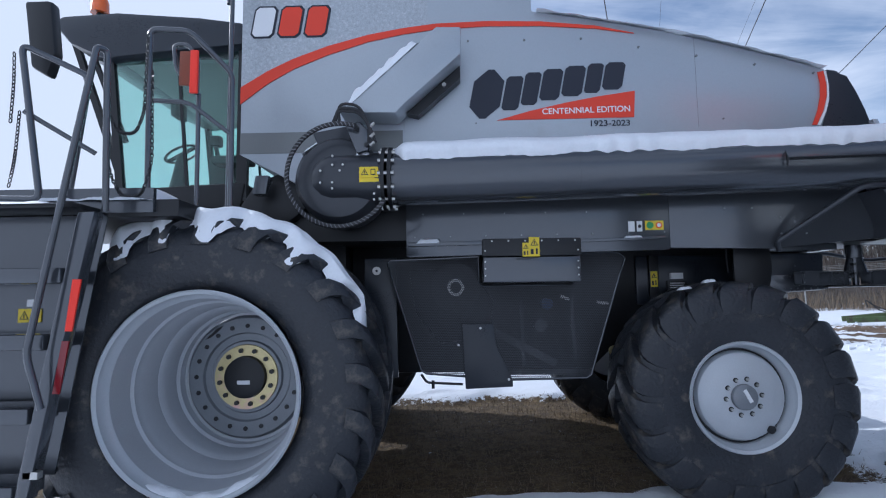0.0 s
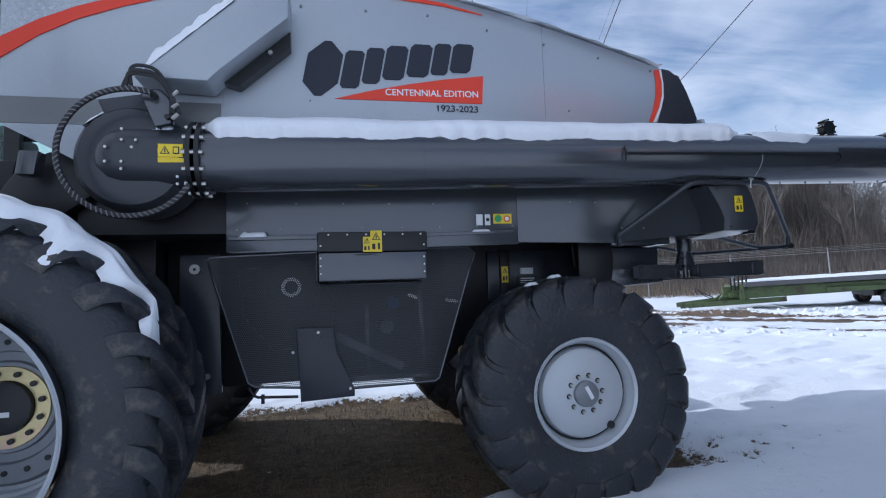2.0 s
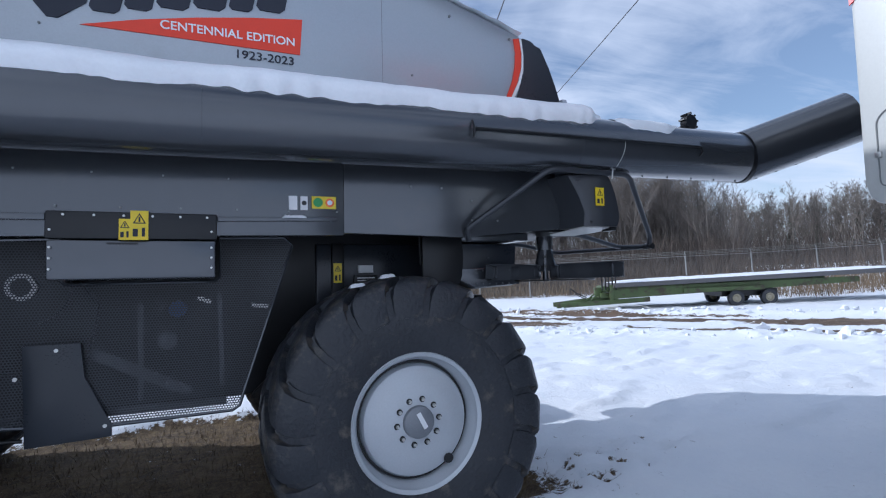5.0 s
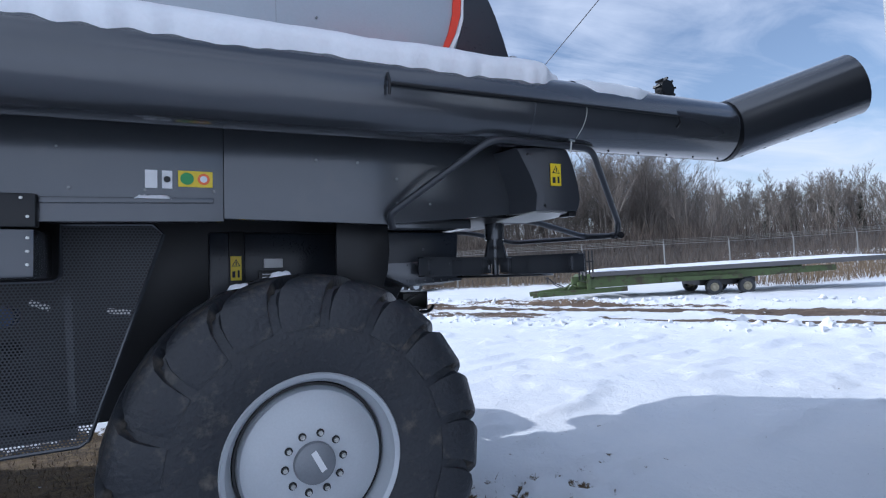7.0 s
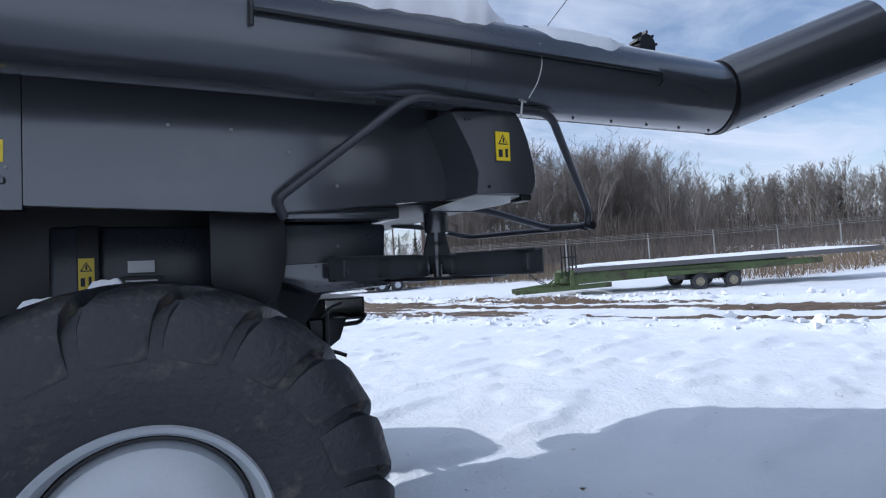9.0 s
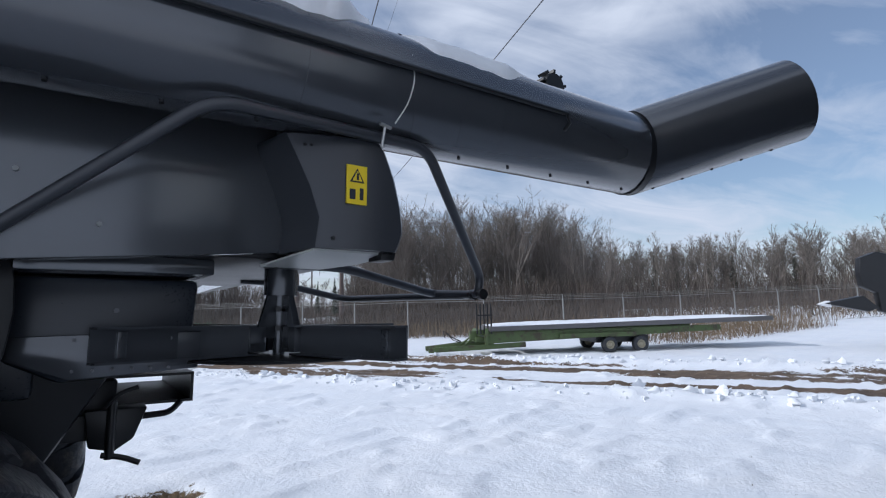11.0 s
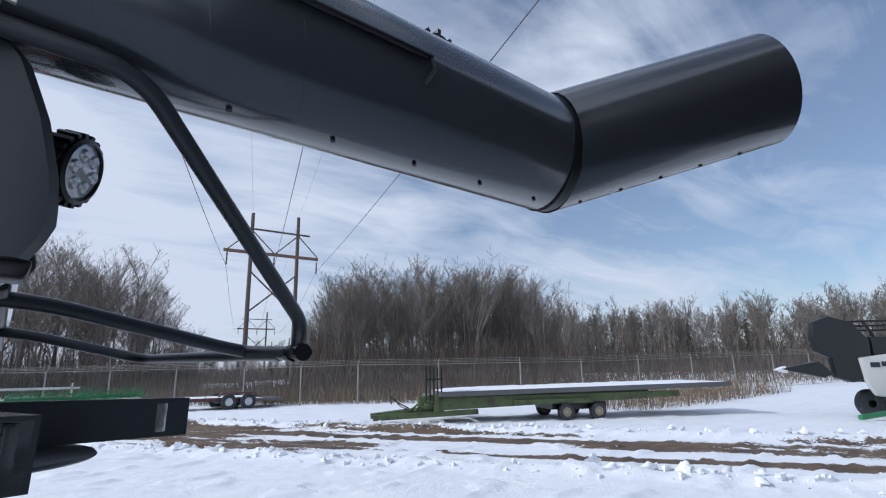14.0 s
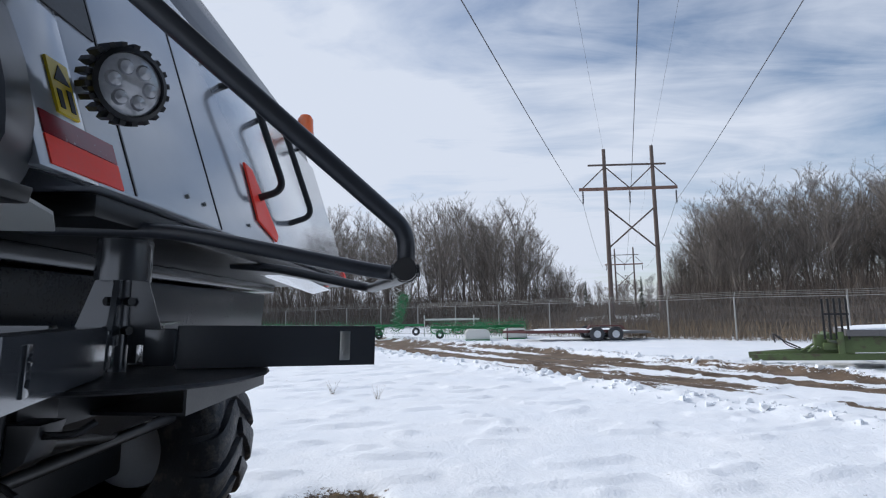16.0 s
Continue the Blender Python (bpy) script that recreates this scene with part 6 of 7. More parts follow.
for x in (4.6, 7.9):
    for y in (1.55, -0.55):
        part("wheel", Shape().lathe([(0.0, -0.2), (0.42, -0.25), (0.80, -0.28), (0.92, -0.15), (0.92, 0.15), (0.80, 0.28), (0.42, 0.25), (0.0, 0.2)], (x, y, 0.78), "y", 40), RUBBER, nb)

# ---- green flat trailer ----
TO, TD = Vector((13.65, 15.33, 0)), Vector((0.86, -0.51, 0)).normalized()
tr_m = Matrix.Translation(TO) @ Matrix.Rotation(math.atan2(TD.y, TD.x), 4, 'Z')
trailer = thing("flat_trailer", "long green flat trailer with a snow-covered grey deck", "trailer", tr_m)
deckz = lambda u: 0.90 + 0.012 * u
for i in range(16):
    a, b = i * 0.604, i * 0.604 + 0.60
    q = Shape().add([(a, y, deckz(a if e == 0 else b) + dz) if e == 0 else (b, y, deckz(b) + dz) for e in (0, 1) for y in (-0.05, 2.4) for dz in (-0.02, 0.13)], [(0, 1, 3, 2), (4, 6, 7, 5), (0, 4, 5, 1), (2, 3, 7, 6), (0, 2, 6, 4), (1, 5, 7, 3)])
    part("plank", q, DECK, trailer, "", 0)
q = Shape()
for y in (0.15, 2.1):
    q.add([(-0.1, y, 0.48), (7.9, y, 0.72), (7.9, y, 0.90), (-0.1, y, 0.86), (-0.1, y + 0.12, 0.48), (7.9, y + 0.12, 0.72), (7.9, y + 0.12, 0.90), (-0.1, y + 0.12, 0.86)], [(0, 1, 2, 3), (7, 6, 5, 4), (0, 4, 5, 1), (1, 5, 6, 2), (2, 6, 7, 3), (3, 7, 4, 0)])
q.box(2.3, 4.9, 0.05, 0.14, 0.60, 0.74)
part("frame_beam", q, LIME, trailer, "faded green steel frame")
q = Shape()
q.strap((-2.05, 1.0, 0.32), (0.2, 0.6, 0.50), 0.14, 0.16).strap((-2.05, 1.0, 0.32), (0.2, 1.6, 0.50), 0.14, 0.16).strap((-2.0, 0.4, 0.30), (1.2, 0.25, 0.42), 0.10, 0.16)
q.box(-0.45, 0.0, 0.35, 1.7, 0.52, 0.70, 0.03).box(-0.62, -0.35, 0.45, 0.75, 0.60, 0.90, 0.03)
q.rod((-0.3, 0.2, 0.86), (-0.3, 1.6, 0.86), 0.09).rod((-0.75, 0.5, 0.45), (-0.25, 0.5, 0.95), 0.035).rod((-0.9, 0.7, 0.45), (-0.4, 0.6, 0.82), 0.03)
q.box(-0.18, -0.06, 0.0, 0.14, 0.45, 0.98, 0.01)
part("drawbar", q, LIME, trailer, "faded green drawbar and winch")
for i in range(5):
    x = -0.45 + i * 0.12
    part("rail_post", Shape().box(x, x + 0.045, 0.0 + i * 0.02, 0.045 + i * 0.02, 0.80, 1.78), BLACK, trailer)
part("rail_bar", Shape().box(-0.45, 0.08, -0.02, 0.0, 1.38, 1.43), BLACK, trailer)
q = Shape().sweep(fillet([(-0.9, 0.6, 0.55), (-1.3, 0.6, 0.75), (-1.5, 0.5, 0.95), (-1.45, 0.4, 0.70)], 0.2), 0.02, 6)
q.sweep(fillet([(-0.9, 0.8, 0.5), (-1.2, 0.7, 0.62), (-1.35, 0.6, 0.85)], 0.2), 0.015, 6)
part("loose_hose", q, HOSE, trailer)
for u in (3.95, 5.0):
    for y in (0.05, 2.15):
        w = part("trailer_wheel", Shape().lathe([(0.14, -0.10), (0.20, -0.11), (0.255, -0.08), (0.265, 0.0), (0.255, 0.08), (0.20, 0.11), (0.14, 0.10)], (u, y, 0.345), "y", 28), RUBBER, trailer)
        part("wheel_rim", Shape().lathe([(0.0, -0.05), (0.06, -0.07), (0.10, -0.04), (0.145, -0.09), (0.145, 0.09), (0.0, 0.05)], (u, y, 0.345), "y", 20), CREAM, w, "cream wheel rim")
part("axle_box", Shape().box(3.6, 5.4, 0.3, 2.0, 0.40, 0.62), BLACK, trailer)
def deck_snow(u, v):
    e = min(1, 10 * min(u, 1 - u), 8 * min(v, 1 - v)) ** 0.6
    return (0.02 + 9.6 * u, -0.02 + 2.4 * v, deckz(9.6 * u) + 0.12 + 0.075 * e * (1 + 0.25 * noise.noise((u * 30, v * 4, 1))))


snow_heap("deck_snow", deck_snow, 120, 14, "smooth snow lying on the trailer deck", tr_m)

# ---- low maroon equipment trailer ----
ft_m = Matrix.Translation((8.4, 29.2, 0.08)) @ Matrix.Rotation(radians(-3), 4, 'Z')
ft = thing("equipment_trailer", "low maroon tandem-axle equipment trailer in the snow", "trailer", ft_m)
q = Shape().box(0.0, 4.7, 0, 0.12, 0.42, 0.56, 0.01).box(0.0, 4.7, 1.9, 2.02, 0.42, 0.56, 0.01)
q.strap((0, 0.06, 0.49), (-1.1, 1.0, 0.49), 0.1, 0.12).strap((0, 1.96, 0.49), (-1.1, 1.0, 0.49), 0.1, 0.12)
q.rod((-0.9, 1.0, 0.0), (-0.9, 1.0, 0.7), 0.03)
for i in range(5):
    q.rod((0.3 + i * 1.05, 0.02, 0.5), (0.3 + i * 1.05, 0.02, 0.62), 0.025)
part("frame", q, MAROON, ft, "maroon steel frame")
part("bed", Shape().box(0.05, 4.7, 0.12, 1.9, 0.52, 0.56).box(4.72, 6.1, 0.05, 1.95, 0.36, 0.48), DECK, ft)
part("mudguard", Shape().prism([(2.9, 0.62), (3.05, 0.80), (4.55, 0.80), (4.75, 0.60), (4.68, 0.58), (4.5, 0.74), (3.1, 0.74), (2.96, 0.60)], -0.28, 0.0), MAROON, ft)
for u in (3.4, 4.3):
    for y in (-0.13, 2.15):
        w = part("tyre", Shape().lathe([(0.18, -0.10), (0.30, -0.10), (0.36, -0.06), (0.36, 0.06), (0.30, 0.10), (0.18, 0.10)], (u, y, 0.36), "y", 24), RUBBER, ft)
        part("rim", Shape().lathe([(0.0, -0.04), (0.05, -0.06), (0.12, -0.05), (0.185, -0.09), (0.185, 0.09), (0.0, 0.05)], (u, y, 0.36), "y", 16), RIM, w)
snow_heap("bed_snow", lambda u, v: (0.1 + 5.9 * u, 0.15 + 1.7 * v, 0.54 - 0.12 * smooth(0.74, 0.85, u) + 0.06 * min(1, 8 * min(u, 1 - u, v, 1 - v))), 30, 8, "snow lying on the equipment trailer", ft_m)


# ---- green hay tools by the fence ----
def hay_rake(x, y, turn, tall, label):
    """A wheel rake: a beam with spoked tine wheels."""
    o = thing("hay_rake", label, "hay rake", Matrix.Translation((x, y, height(x, y))) @ Matrix.Rotation(radians(turn), 4, 'Z'), "green hay tools")
    part("beam", Shape().box(-1.6, 1.6, -0.08, 0.08, 0.60, 0.74, 0.01).box(-0.1, 0.1, -1.2, 1.2, 0.5, 0.62, 0.01), GREEN, o, "green tool beam")
    rr = random.Random(int(x * 10))
    for i in range(5):
        cx = -1.3 + i * 0.65
        cz = 0.62 if not tall else 0.6 + i * 0.42
        q = Shape()
        R = 0.55 if not tall else 0.48
        ccx = cx if not tall else -0.2 + 0.12 * i
        q.lathe([(R * 0.55, -0.03), (R * 0.60, 0.0), (R * 0.55, 0.03), (R * 0.50, 0.0), (R * 0.55, -0.03)], (ccx, -0.25, cz), "y", 18)
        for k in range(18):
            a = 2 * math.pi * k / 18
            q.rod((ccx + 0.08 * math.cos(a), -0.25, cz + 0.08 * math.sin(a)), (ccx + R * math.cos(a + 0.3), -0.28, cz + R * math.sin(a + 0.3)), 0.013, n=4)
        part("tine_wheel", q, GREEN, o)
    for u in (-1.2, 1.2):
        part("tyre", Shape().lathe([(0.12, -0.07), (0.24, -0.06), (0.26, 0), (0.24, 0.06), (0.12, 0.07)], (u, 0.5, 0.26), "y", 18), RUBBER, o)
    if tall:
        q = Shape()
        for k in range(6):
            q.strap((-0.55 + 0.05 * k, -0.1, 0.6 + 0.4 * k), (0.1, -0.1, 0.8 + 0.4 * k), 0.03, 0.03)
            q.strap((0.1, -0.1, 0.8 + 0.4 * k), (-0.5 + 0.05 * k, -0.1, 1.0 + 0.4 * k), 0.03, 0.03)
        part("lattice", q, LTGREY, o, "pale folded lattice arm")
    return o


hay_rake(1.6, 35.5, 15, True, "tall folded green wheel rake with a pale lattice arm")
hay_rake(-0.9, 35.8, 0, False, "green wheel rake standing in the snow")
hay_rake(-3.6, 36.5, 8, False, "green wheel rake standing in the snow")
hay_rake(5.2, 33.2, -10, False, "green hay tool beside white drums")
hay_rake(7.6, 34.2, 14, False, "green hay tool beside white drums")
hay_rake(-7.0, 37.5, 5, False, "green wheel rake standing in the snow")
for x, y, w in ((6.1, 31.6, 1.3), (8.3, 32.6, 1.2)):
    dr = thing("mower_unit", "white-covered mower unit under snow", "mower", Matrix.Translation((x, y, height(x, y))))
    part("cover", Shape().prism([(-w / 2, 0.05), (w / 2, 0.05), (w / 2, 0.45), (w / 2 - 0.15, 0.58), (-w / 2 + 0.15, 0.58), (-w / 2, 0.45)], -0.5, 0.5, b=0.04), LTGREY, dr)
    part("skid", Shape().box(-w / 2, w / 2, -0.55, 0.55, -0.02, 0.06), GREEN, dr)
q = Shape().box(0, 3.6, 0, 0.06, 1.02, 1.14).box(0, 0.08, 0, 0.06, 0, 1.35).box(3.2, 3.28, 0, 0.06, 0, 1.35)
solo("pale_gate", q, LTGREY, "pale horizontal gate bar on two posts", "gate", m=Matrix.Translation((3.1, 37.2, 0.1)))

# ---- grain header parked on a green cart ----
u_ax, v_ax = Vector((0.75, -0.66, 0)).normalized(), Vector((0.66, 0.75, 0)).normalized()
hd_m = Matrix.Translation((22.75, 6.8, 0.10)) @ Matrix.Rotation(math.atan2(u_ax.y, u_ax.x), 4, 'Z')
hd = thing("grain_header", "black and pale grey grain header parked on a green cart", "grain header", hd_m)
part("end_sheet", Shape().prism([(-1.45, 2.3), (-1.38, 2.75), (-0.9, 2.92), (-0.3, 2.75), (0.15, 2.2), (0.1, 1.2), (-0.5, 1.0), (-0.95, 1.15), (-1.0, 1.7), (-1.4, 1.9)], 0.0, 0.25, b=0.03), BLACK, hd, "black reel end sheet")
part("side_cover", Shape().prism([(-0.28, 1.7), (1.9, 1.95), (2.0, 0.75), (0.6, 0.55), (0.0, 0.62), (-0.2, 1.0)], -0.12, 0.05, b=0.05), LTGREY, hd, "pale grey moulded side cover")
q = Shape()
for i in range(3):
    q.box(-0.05 + i * 0.32, 0.22 + i * 0.32, -0.13, -0.119, 1.42 + 0.02 * i, 1.56 + 0.02 * i)
part("cover_mark", q, NAVY, hd)
part("divider", Shape().prism([(-2.5, 1.42), (-1.4, 1.62), (-1.0, 1.25), (-1.3, 1.15)], 0.0, 0.3, b=0.02), BLACK, hd)
part("divider_tip", Shape().prism([(-2.62, 1.40), (-2.35, 1.50), (-2.3, 1.30)], 0.02, 0.25, b=0.01), WHITE, hd, "white divider tip")
q = Shape()
for k in range(3):
    z = 2.75 - 0.12 * k
    q.rod((-0.6, 0.1 + 0.3 * k, z), (4.6, 0.1 + 0.3 * k, z + 0.05), 0.03)
for k in range(30):
    q.rod((-0.5 + k * 0.17, 0.1, 2.76), (-0.5 + k * 0.17, 0.05, 2.50), 0.008, n=4)
for k in range(3):
    q.strap((0.2 + 1.5 * k, 0.2, 2.75), (0.9 + 1.5 * k, 0.2, 1.5), 0.06, 0.06)
part("reel", q, BLACK, hd, "black reel with tine bars")
part("table", Shape().box(0.0, 4.6, 0.1, 1.2, 1.0, 1.5, 0.03).box(0.2, 2.6, 0.0, 0.6, 1.5, 2.3, 0.05), BLACK, hd)
part("hazard_lamp", Shape().box(1.25, 1.4, -0.05, 0.05, 2.2, 2.36, 0.02), ORANGE, hd)
q = Shape().strap((-1.15, -0.9, 0.12), (4.0, 0.6, 0.55), 0.12, 0.12).box(0.0, 4.5, 0.45, 0.6, 0.45, 0.6).strap((0.3, 0.5, 0.2), (0.9, 0.5, 1.0), 0.1, 0.1)
part("cart_frame", q, GREEN, hd, "green cart frame")
for u in (0.1, 0.75):
    part("cart_wheel", Shape().lathe([(0.12, -0.11), (0.34, -0.11), (0.40, -0.06), (0.40, 0.06), (0.34, 0.11), (0.12, 0.11), (0.0, 0.08)], (u, 0.4, 0.40), "y", 24), RUBBER, hd)

# ---- chain-link fence ----
FENCE_LINE = [(-34, 62), (2.6, 41.0), (13.0, 30.5), (17.4, 26.6), (23.4, 21.0), (33, 17.0), (60, 8.0), (95, -6)]
fence = thing("chain_link_fence", "galvanised chain-link fence topped with barbed wire", "fence")
LINK = screen_material("chain_link", (0.17, 0.17, 0.165), 0.055, 0.555)
posts = []
for a, b in zip(FENCE_LINE, FENCE_LINE[1:]):
    a, b = Vector(a), Vector(b)
    n = max(1, round((b - a).length / 3.3))
    posts += [a.lerp(b, i / n) for i in range(n)]
post_mesh = Shape().rod((0, 0, -0.1), (0, 0, 1.95), 0.036, n=8).rod((0, 0, 1.93), (0.16, 0.16, 2.18), 0.016, n=6).mesh("post")
post_mesh.materials.append(FENCE)
for p in posts:
    o = new("post", post_mesh)
    o.location = (p.x, p.y, height(p.x, p.y))
    o.parent = fence
q, links = Shape(), Shape()
for a, b in zip(posts, posts[1:]):
    za, zb = height(a.x, a.y), height(b.x, b.y)
    for dz, off in ((1.93, 0), (0.08, 0), (2.03, 0.06), (2.10, 0.11), (2.18, 0.16)):
        q.rod((a.x + off, a.y + off, za + dz), (b.x + off, b.y + off, zb + dz), 0.014 if off == 0 else 0.008, n=4, caps=False)
    links.add([(a.x, a.y, za + 0.06), (b.x, b.y, zb + 0.06), (b.x, b.y, zb + 1.92), (a.x, a.y, za + 1.92)], [(0, 1, 2, 3)])
part("wire", q, FENCE, fence)
part("mesh_sheet", links, LINK, fence, "", 0)

# ---- power line ----
def h_frame(x, y, z0, top, name_label):
    o = thing("power_pole", name_label, "utility pole", Matrix.Translation((x, y, z0)), "power line")
    for dx in (0, 4.25):
        part("pole", Shape().rod((dx, 0, -0.5), (dx, 0, top + (0.3 if dx else 0)), 0.21, 0.15, n=12), POLE, o, "weathered wooden pole")
    part("crossarm", Shape().box(-2.15, 6.45, -0.24, -0.10, top - 3.75, top - 3.48), RUSTARM, o, "rusty lower crossarm").rotation_euler = (0, radians(-1.0), 0)
    part("top_arm", Shape().box(-1.25, 5.6, -0.20, -0.10, top - 1.55, top - 1.40), POLE, o).rotation_euler = (0, radians(-1.0), 0)
    q = Shape()
    q.rod((0, 0, top - 5.2), (4.25, 0, top - 8.8), 0.07).rod((4.25, 0, top - 5.2), (0, 0, top - 8.8), 0.07)
    q.rod((-2.0, -0.1, top - 3.5), (0, -0.1, top - 1.6), 0.05).rod((0, -0.1, top - 1.6), (2.1, -0.1, top - 3.5), 0.05)
    q.rod((2.1, -0.1, top - 3.5), (4.25, -0.1, top - 1.5), 0.05).rod((4.25, -0.1, top - 1.5), (6.2, -0.1, top - 3.3), 0.05)
    part("brace", q, POLE, o)
    for dx in (-2.0, 2.1, 6.2):
        part("insulator", Shape().lathe([(0.0, 0.0), (0.05, -0.05)] + [(0.09 if k % 2 else 0.05, -0.1 * k - 0.1) for k in range(11)] + [(0.0, -1.3)], (dx, 0, top - 3.7), "z", 8), WIRE, o)
    return o


h_frame(18.85, 47.7, 0.3, 15.4, "tall wooden H-frame power pole with crossarms")
h_frame(44.5, 121.0, 0.5, 15.0, "distant wooden H-frame power pole")
wire_ob = thing("power_wires", "thin dark power wires", "power wires")
for dx, dz, r in ((-2.0, 10.75, 0.015), (2.1, 10.9, 0.015), (6.2, 11.1, 0.015), (0.0, 15.6, 0.006), (4.25, 15.9, 0.006)):
    a = Vector((18.85 + dx, 47.7, 0.3 + dz - 0.3))
    for b, sag in ((a + Vector((-0.365 * 150, -150, 2.0)), 3.6), (a + Vector((25.6, 73.3, 0.2)), 1.8)):
        pts = []
        for i in range(41):
            u = i / 40
            p = a.lerp(b, u)
            p.z -= 4 * sag * u * (1 - u)
            pts.append(p)
        part("wire", Shape().sweep(pts, r, 5, False), WIRE, wire_ob)


# ---- woods ----
def bare_tree(seed, h, thin):
    """A leafless tree: tapered trunk, limbs, twigs. Returns points and faces."""
    r = random.Random(seed)
    q = Shape()

    def limb(p, d, length, rad, level):
        n = (4, 3, 2, 1)[level]
        pts, x, dd = [p], p, d
        for i in range(n):
            dd = (dd + Vector((r.uniform(-1, 1), r.uniform(-1, 1), r.uniform(-0.2, 0.7))) * (0.09 if level == 0 else 0.16)).normalized()
            x = x + dd * (length / n)
            pts.append(x)
        q.sweep(pts, rad, 5 if level == 0 else 3, False, rad * (0.25 if level == 0 else 0.35))
        if level == 3:
            return
        count = (19, 7, 5)[level]
        for k in range(count):
            u = r.uniform(0.28 if level == 0 else 0.15, 1.0)
            i = min(int(u * n), n - 1)
            b = pts[i].lerp(pts[i + 1], u * n - i)
            axis = (pts[i + 1] - pts[i]).normalized()
            out = Vector((r.uniform(-1, 1), r.uniform(-1, 1), r.uniform(-0.1, 0.5)))
            nd = (axis * (0.75 if level == 0 else 0.7) + out.normalized() * r.uniform(0.65, 1.05) + Vector((0, 0, 0.22 if level == 0 else 0.05))).normalized()
            nl = length * ((0.50, 0.5, 0.5)[level]) * (1.08 - (0.40 if level == 0 else 0.55) * u) * r.uniform(0.7, 1.2)
            limb(b, nd, nl, max(thin, rad * (0.34, 0.42, 0.5)[level] * (1.1 - 0.5 * u)), level + 1)
    limb(Vector((0, 0, -0.3)), Vector((r.uniform(-.05, .05), r.uniform(-.05, .05), 1)).normalized(), h * 0.70, h * 0.010, 0)
    return np.array(q.v), q.f


templates = [bare_tree(k, 16.0, 0.016) for k in range(9)]
far_templates = [bare_tree(k + 20, 16.0, 0.032) for k in range(7)]


def woods(name, spots, label, seed, kinds):
    r = random.Random(seed)
    V, F, o = [], [], 0
    for x, y, h in spots:
        v, f = kinds[r.randrange(len(kinds))]
        a, k = r.random() * 6.28, h / 16.0
        c, s_ = math.cos(a), math.sin(a)
        w = v * (k * r.uniform(0.75, 0.95), k * r.uniform(0.75, 0.95), k)
        w = np.column_stack((w[:, 0] * c - w[:, 1] * s_ + x, w[:, 0] * s_ + w[:, 1] * c + y, w[:, 2] + height(x, y)))
        V.append(w)
        F += [tuple(i + o for i in g_) for g_ in f]
        o += len(w)
    me_ = bpy.data.meshes.new(name)
    me_.from_pydata(np.concatenate(V).tolist(), [], F)
    me_.materials.append(BARK)
    return tagged(new(name, me_), label, "woods", "", "stuff")


def polar(bearing, r):
    return 3.5 + r * math.sin(radians(bearing)), 2.5 + r * math.cos(radians(bearing))


rw = random.Random(21)
spots = []
for i in range(150):
    b = rw.uniform(-32, 14.5)
    edge = (1 - 0.45 * smooth(9.5, 14.5, b)) * (1 + 0.27 * math.exp(-((b - 4.0) / 5.5) ** 2))
    spots.append((*polar(b, rw.uniform(66, 92)), rw.uniform(13.0, 17.5) * edge))
woods("leafless_woods", spots, "dense leafless grey-brown woods beyond the fence", 1, templates)
spots = []
for i in range(160):
    b = rw.uniform(24.5, 52)
    edge = (0.62 + 0.38 * smooth(24.5, 30, b)) * (1 - 0.3 * smooth(46, 52, b))
    spots.append((*polar(b, rw.uniform(64, 92)), rw.uniform(14.0, 18.5) * edge))
woods("leafless_woods", spots, "dense leafless grey-brown woods beyond the fence", 2, templates)
spots = []
for i in range(340):
    b = rw.uniform(44, 112)
    spots.append((*polar(b, rw.uniform(100, 150)), rw.uniform(12.5, 15.5)))
for i in range(40):
    b = rw.uniform(12, 28)
    spots.append((*polar(b, rw.uniform(140, 190)), rw.uniform(8, 13)))
woods("leafless_woods", spots, "distant band of leafless woods", 3, far_templates)


def thicket(name, rows, mat, label, seed, count, h0, h1, w0, w1):
    """Brush: thin upright stems scattered along a band."""
    r = random.Random(seed)
    q = Shape()
    for i in range(count):
        x, y = rows(r)
        z, h, w, a = height(x, y) - 0.1, r.uniform(h0, h1), r.uniform(w0, w1), r.random() * 6.28
        lx, ly = r.uniform(-.45, .45) * h, r.uniform(-.45, .45) * h
        dx, dy = math.cos(a) * w, math.sin(a) * w
        q.add([(x - dx, y - dy, z), (x + dx, y + dy, z), (x + lx + dx * 0.4, y + ly + dy * 0.4, z + h), (x + lx - dx * 0.4, y + ly - dy * 0.4, z + h)], [(0, 1, 2, 3)])
    return solo(name, q, mat, label, "brush", "stuff", smooth=0)


thicket("undergrowth", lambda r: polar(r.uniform(-34, 15), r.uniform(58, 95)), BRUSH, "grey-brown undergrowth under the woods", 5, 15000, 1.0, 5.0, 0.012, 0.04)
thicket("undergrowth", lambda r: polar(r.uniform(24, 53), r.uniform(56, 95)), BRUSH, "grey-brown undergrowth under the woods", 6, 15000, 1.0, 5.0, 0.012, 0.04)
thicket("undergrowth", lambda r: polar(r.uniform(45, 112), r.uniform(95, 155)), BRUSH, "grey-brown undergrowth under the distant woods", 7, 20000, 1.5, 6.5, 0.02, 0.06)
thicket("undergrowth", lambda r: polar(r.uniform(12, 28), r.uniform(110, 190)), BRUSH, "low brush below the power line", 8, 6000, 1.0, 4.0, 0.03, 0.08)


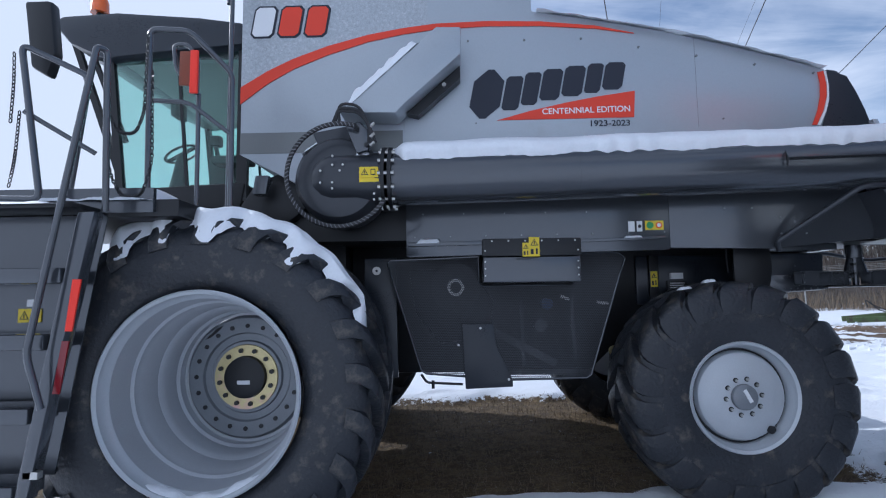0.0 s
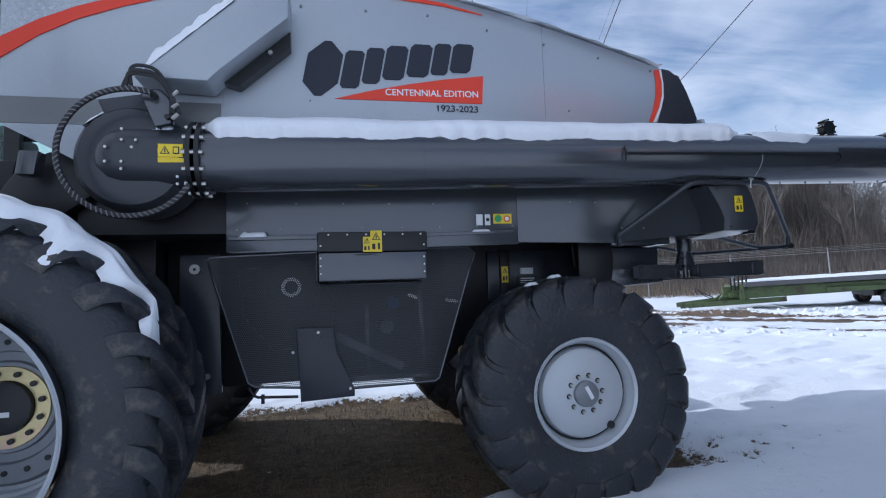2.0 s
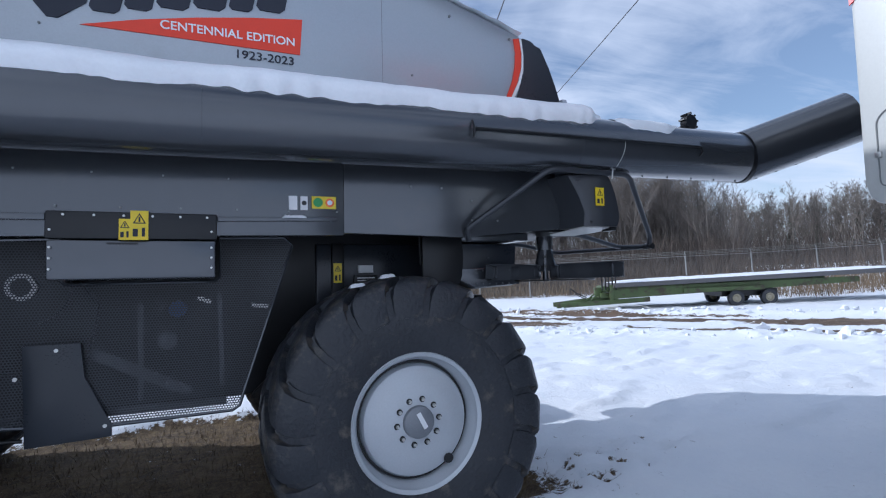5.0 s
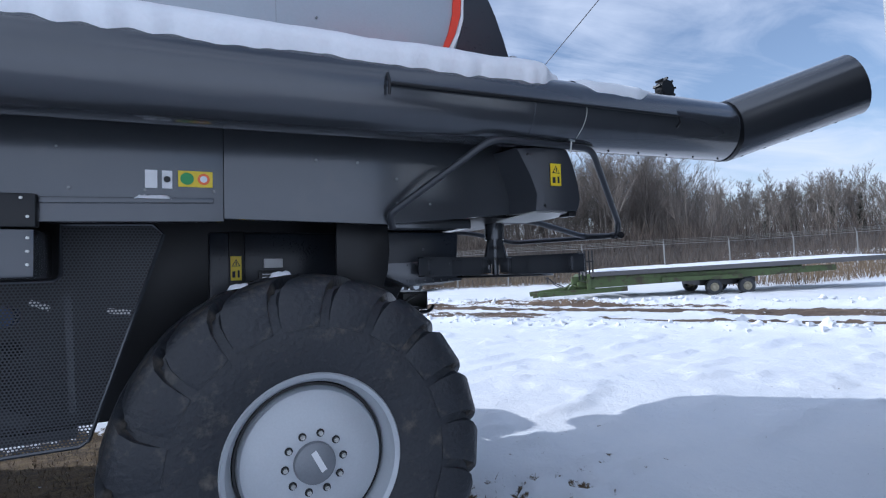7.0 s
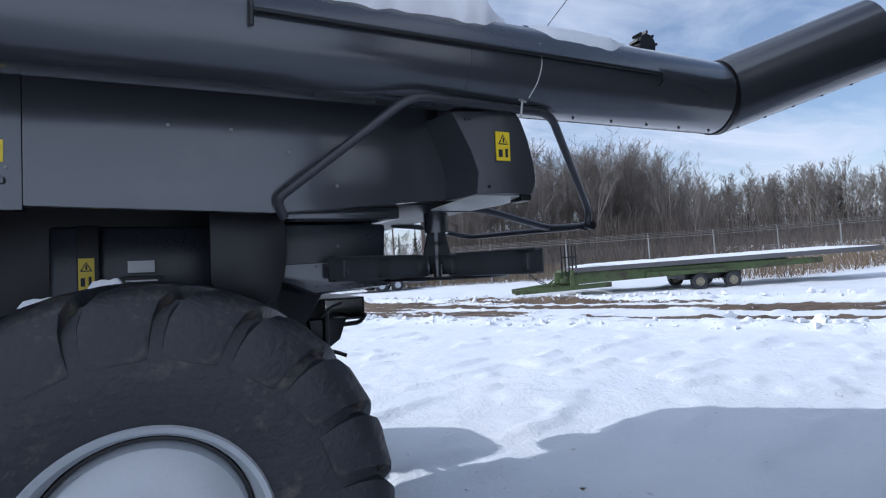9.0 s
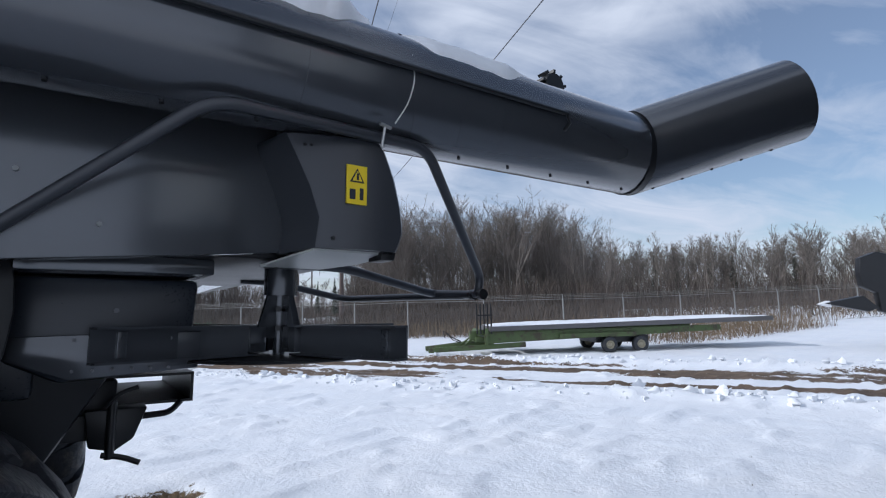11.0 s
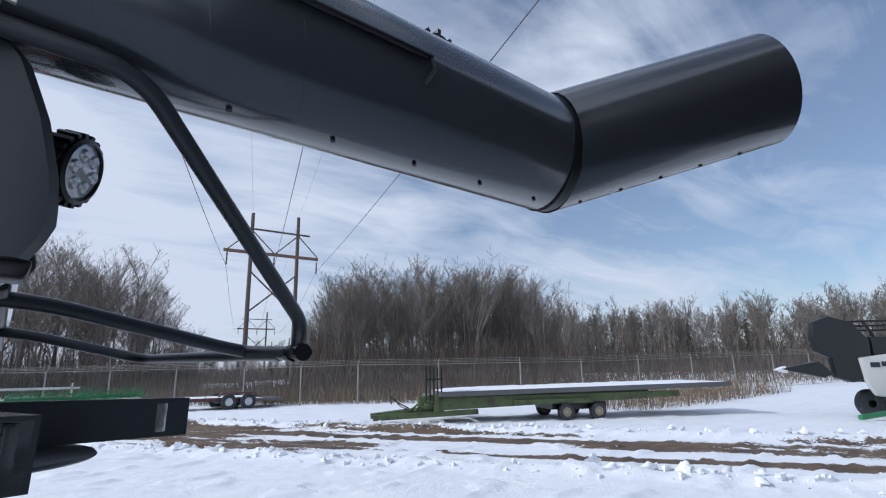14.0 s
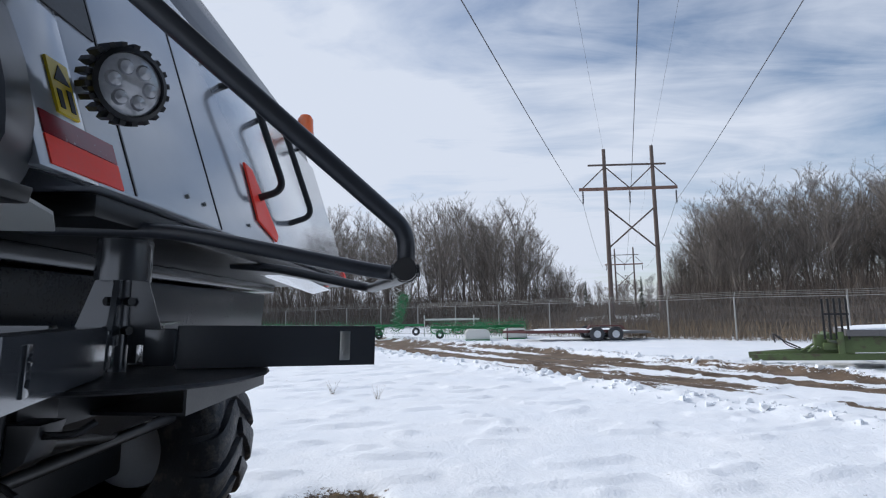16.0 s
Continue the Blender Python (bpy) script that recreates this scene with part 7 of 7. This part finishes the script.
thicket("saplings", lambda r: polar(r.uniform(-34, 14.5), r.uniform(66, 98)), BARK, "thin leafless saplings between the trees", 15, 9000, 2.0, 6.5, 0.008, 0.03)
thicket("saplings", lambda r: polar(r.uniform(25.5, 53), r.uniform(66, 98)), BARK, "thin leafless saplings between the trees", 16, 9000, 2.0, 6.5, 0.008, 0.03)
thicket("saplings", lambda r: polar(r.uniform(46, 112), r.uniform(100, 158)), BARK, "thin leafless saplings between the distant trees", 17, 14000, 3.0, 7.5, 0.012, 0.045)


def along_fence(r, lo=0.4, hi=5.0):
    k = r.randrange(1, len(FENCE_LINE) - 2)
    a, b = Vector(FENCE_LINE[k]), Vector(FENCE_LINE[k + 1])
    p = a.lerp(b, r.random())
    d = (b - a).normalized()
    o = r.uniform(lo, hi)
    return p.x - d.y * o, p.y + d.x * o


thicket("dry_reeds", lambda r: along_fence(r, 0.5, 7.0), REED, "tall dry tan reeds along the fence", 9, 9000, 0.3, 1.1, 0.006, 0.02)
thicket("dry_brush", lambda r: along_fence(r, 3.0, 26.0), BRUSH, "brown brush beyond the fence", 10, 16000, 0.5, 1.8, 0.010, 0.035)
thicket("snowy_reeds", lambda r: (r.uniform(21, 36), r.uniform(13.2, 17.5)), REED, "dry reeds standing in the snow bank", 11, 2500, 0.3, 0.9, 0.006, 0.018)


def evergreen(x, y, h, seed):
    r = random.Random(seed)
    o = thing("evergreen_tree", "dark green conifer among the bare trees", "tree", Matrix.Translation((x, y, height(x, y))), "conifers in the woods")
    part("trunk", Shape().rod((0, 0, -0.2), (0, 0, h * 0.95), h * 0.014, 0.02, n=7), BARK, o)
    q = Shape()
    for i in range(420):
        u = r.random() ** 0.8
        z = h * (0.12 + 0.88 * u)
        a = r.random() * 6.28
        rad = h * 0.19 * (1.03 - u) * r.uniform(0.55, 1.1)
        w = h * 0.02 * r.uniform(0.7, 1.4)
        d = Vector((math.cos(a), math.sin(a), 0))
        s_ = Vector((-d.y, d.x, 0))
        p0, p1 = Vector((0, 0, z)), d * rad + Vector((0, 0, z - rad * 0.35))
        q.add([tuple(p0), tuple(p0.lerp(p1, 0.6) + s_ * w), tuple(p1), tuple(p0.lerp(p1, 0.6) - s_ * w)], [(0, 1, 2, 3)])
    part("crown", q, PINE, o, "", 0)


for i, (b, r_, h) in enumerate(((11, 78, 6), (21.5, 120, 8), (23.2, 105, 8), (9.0, 80, 5.5), (16, 150, 9), (18.5, 150, 9), (53, 112, 10), (57, 118, 11), (59, 108, 9), (62, 116, 11), (64, 110, 10), (69, 118, 11), (75, 112, 9))):
    evergreen(*polar(b, r_), h, i)
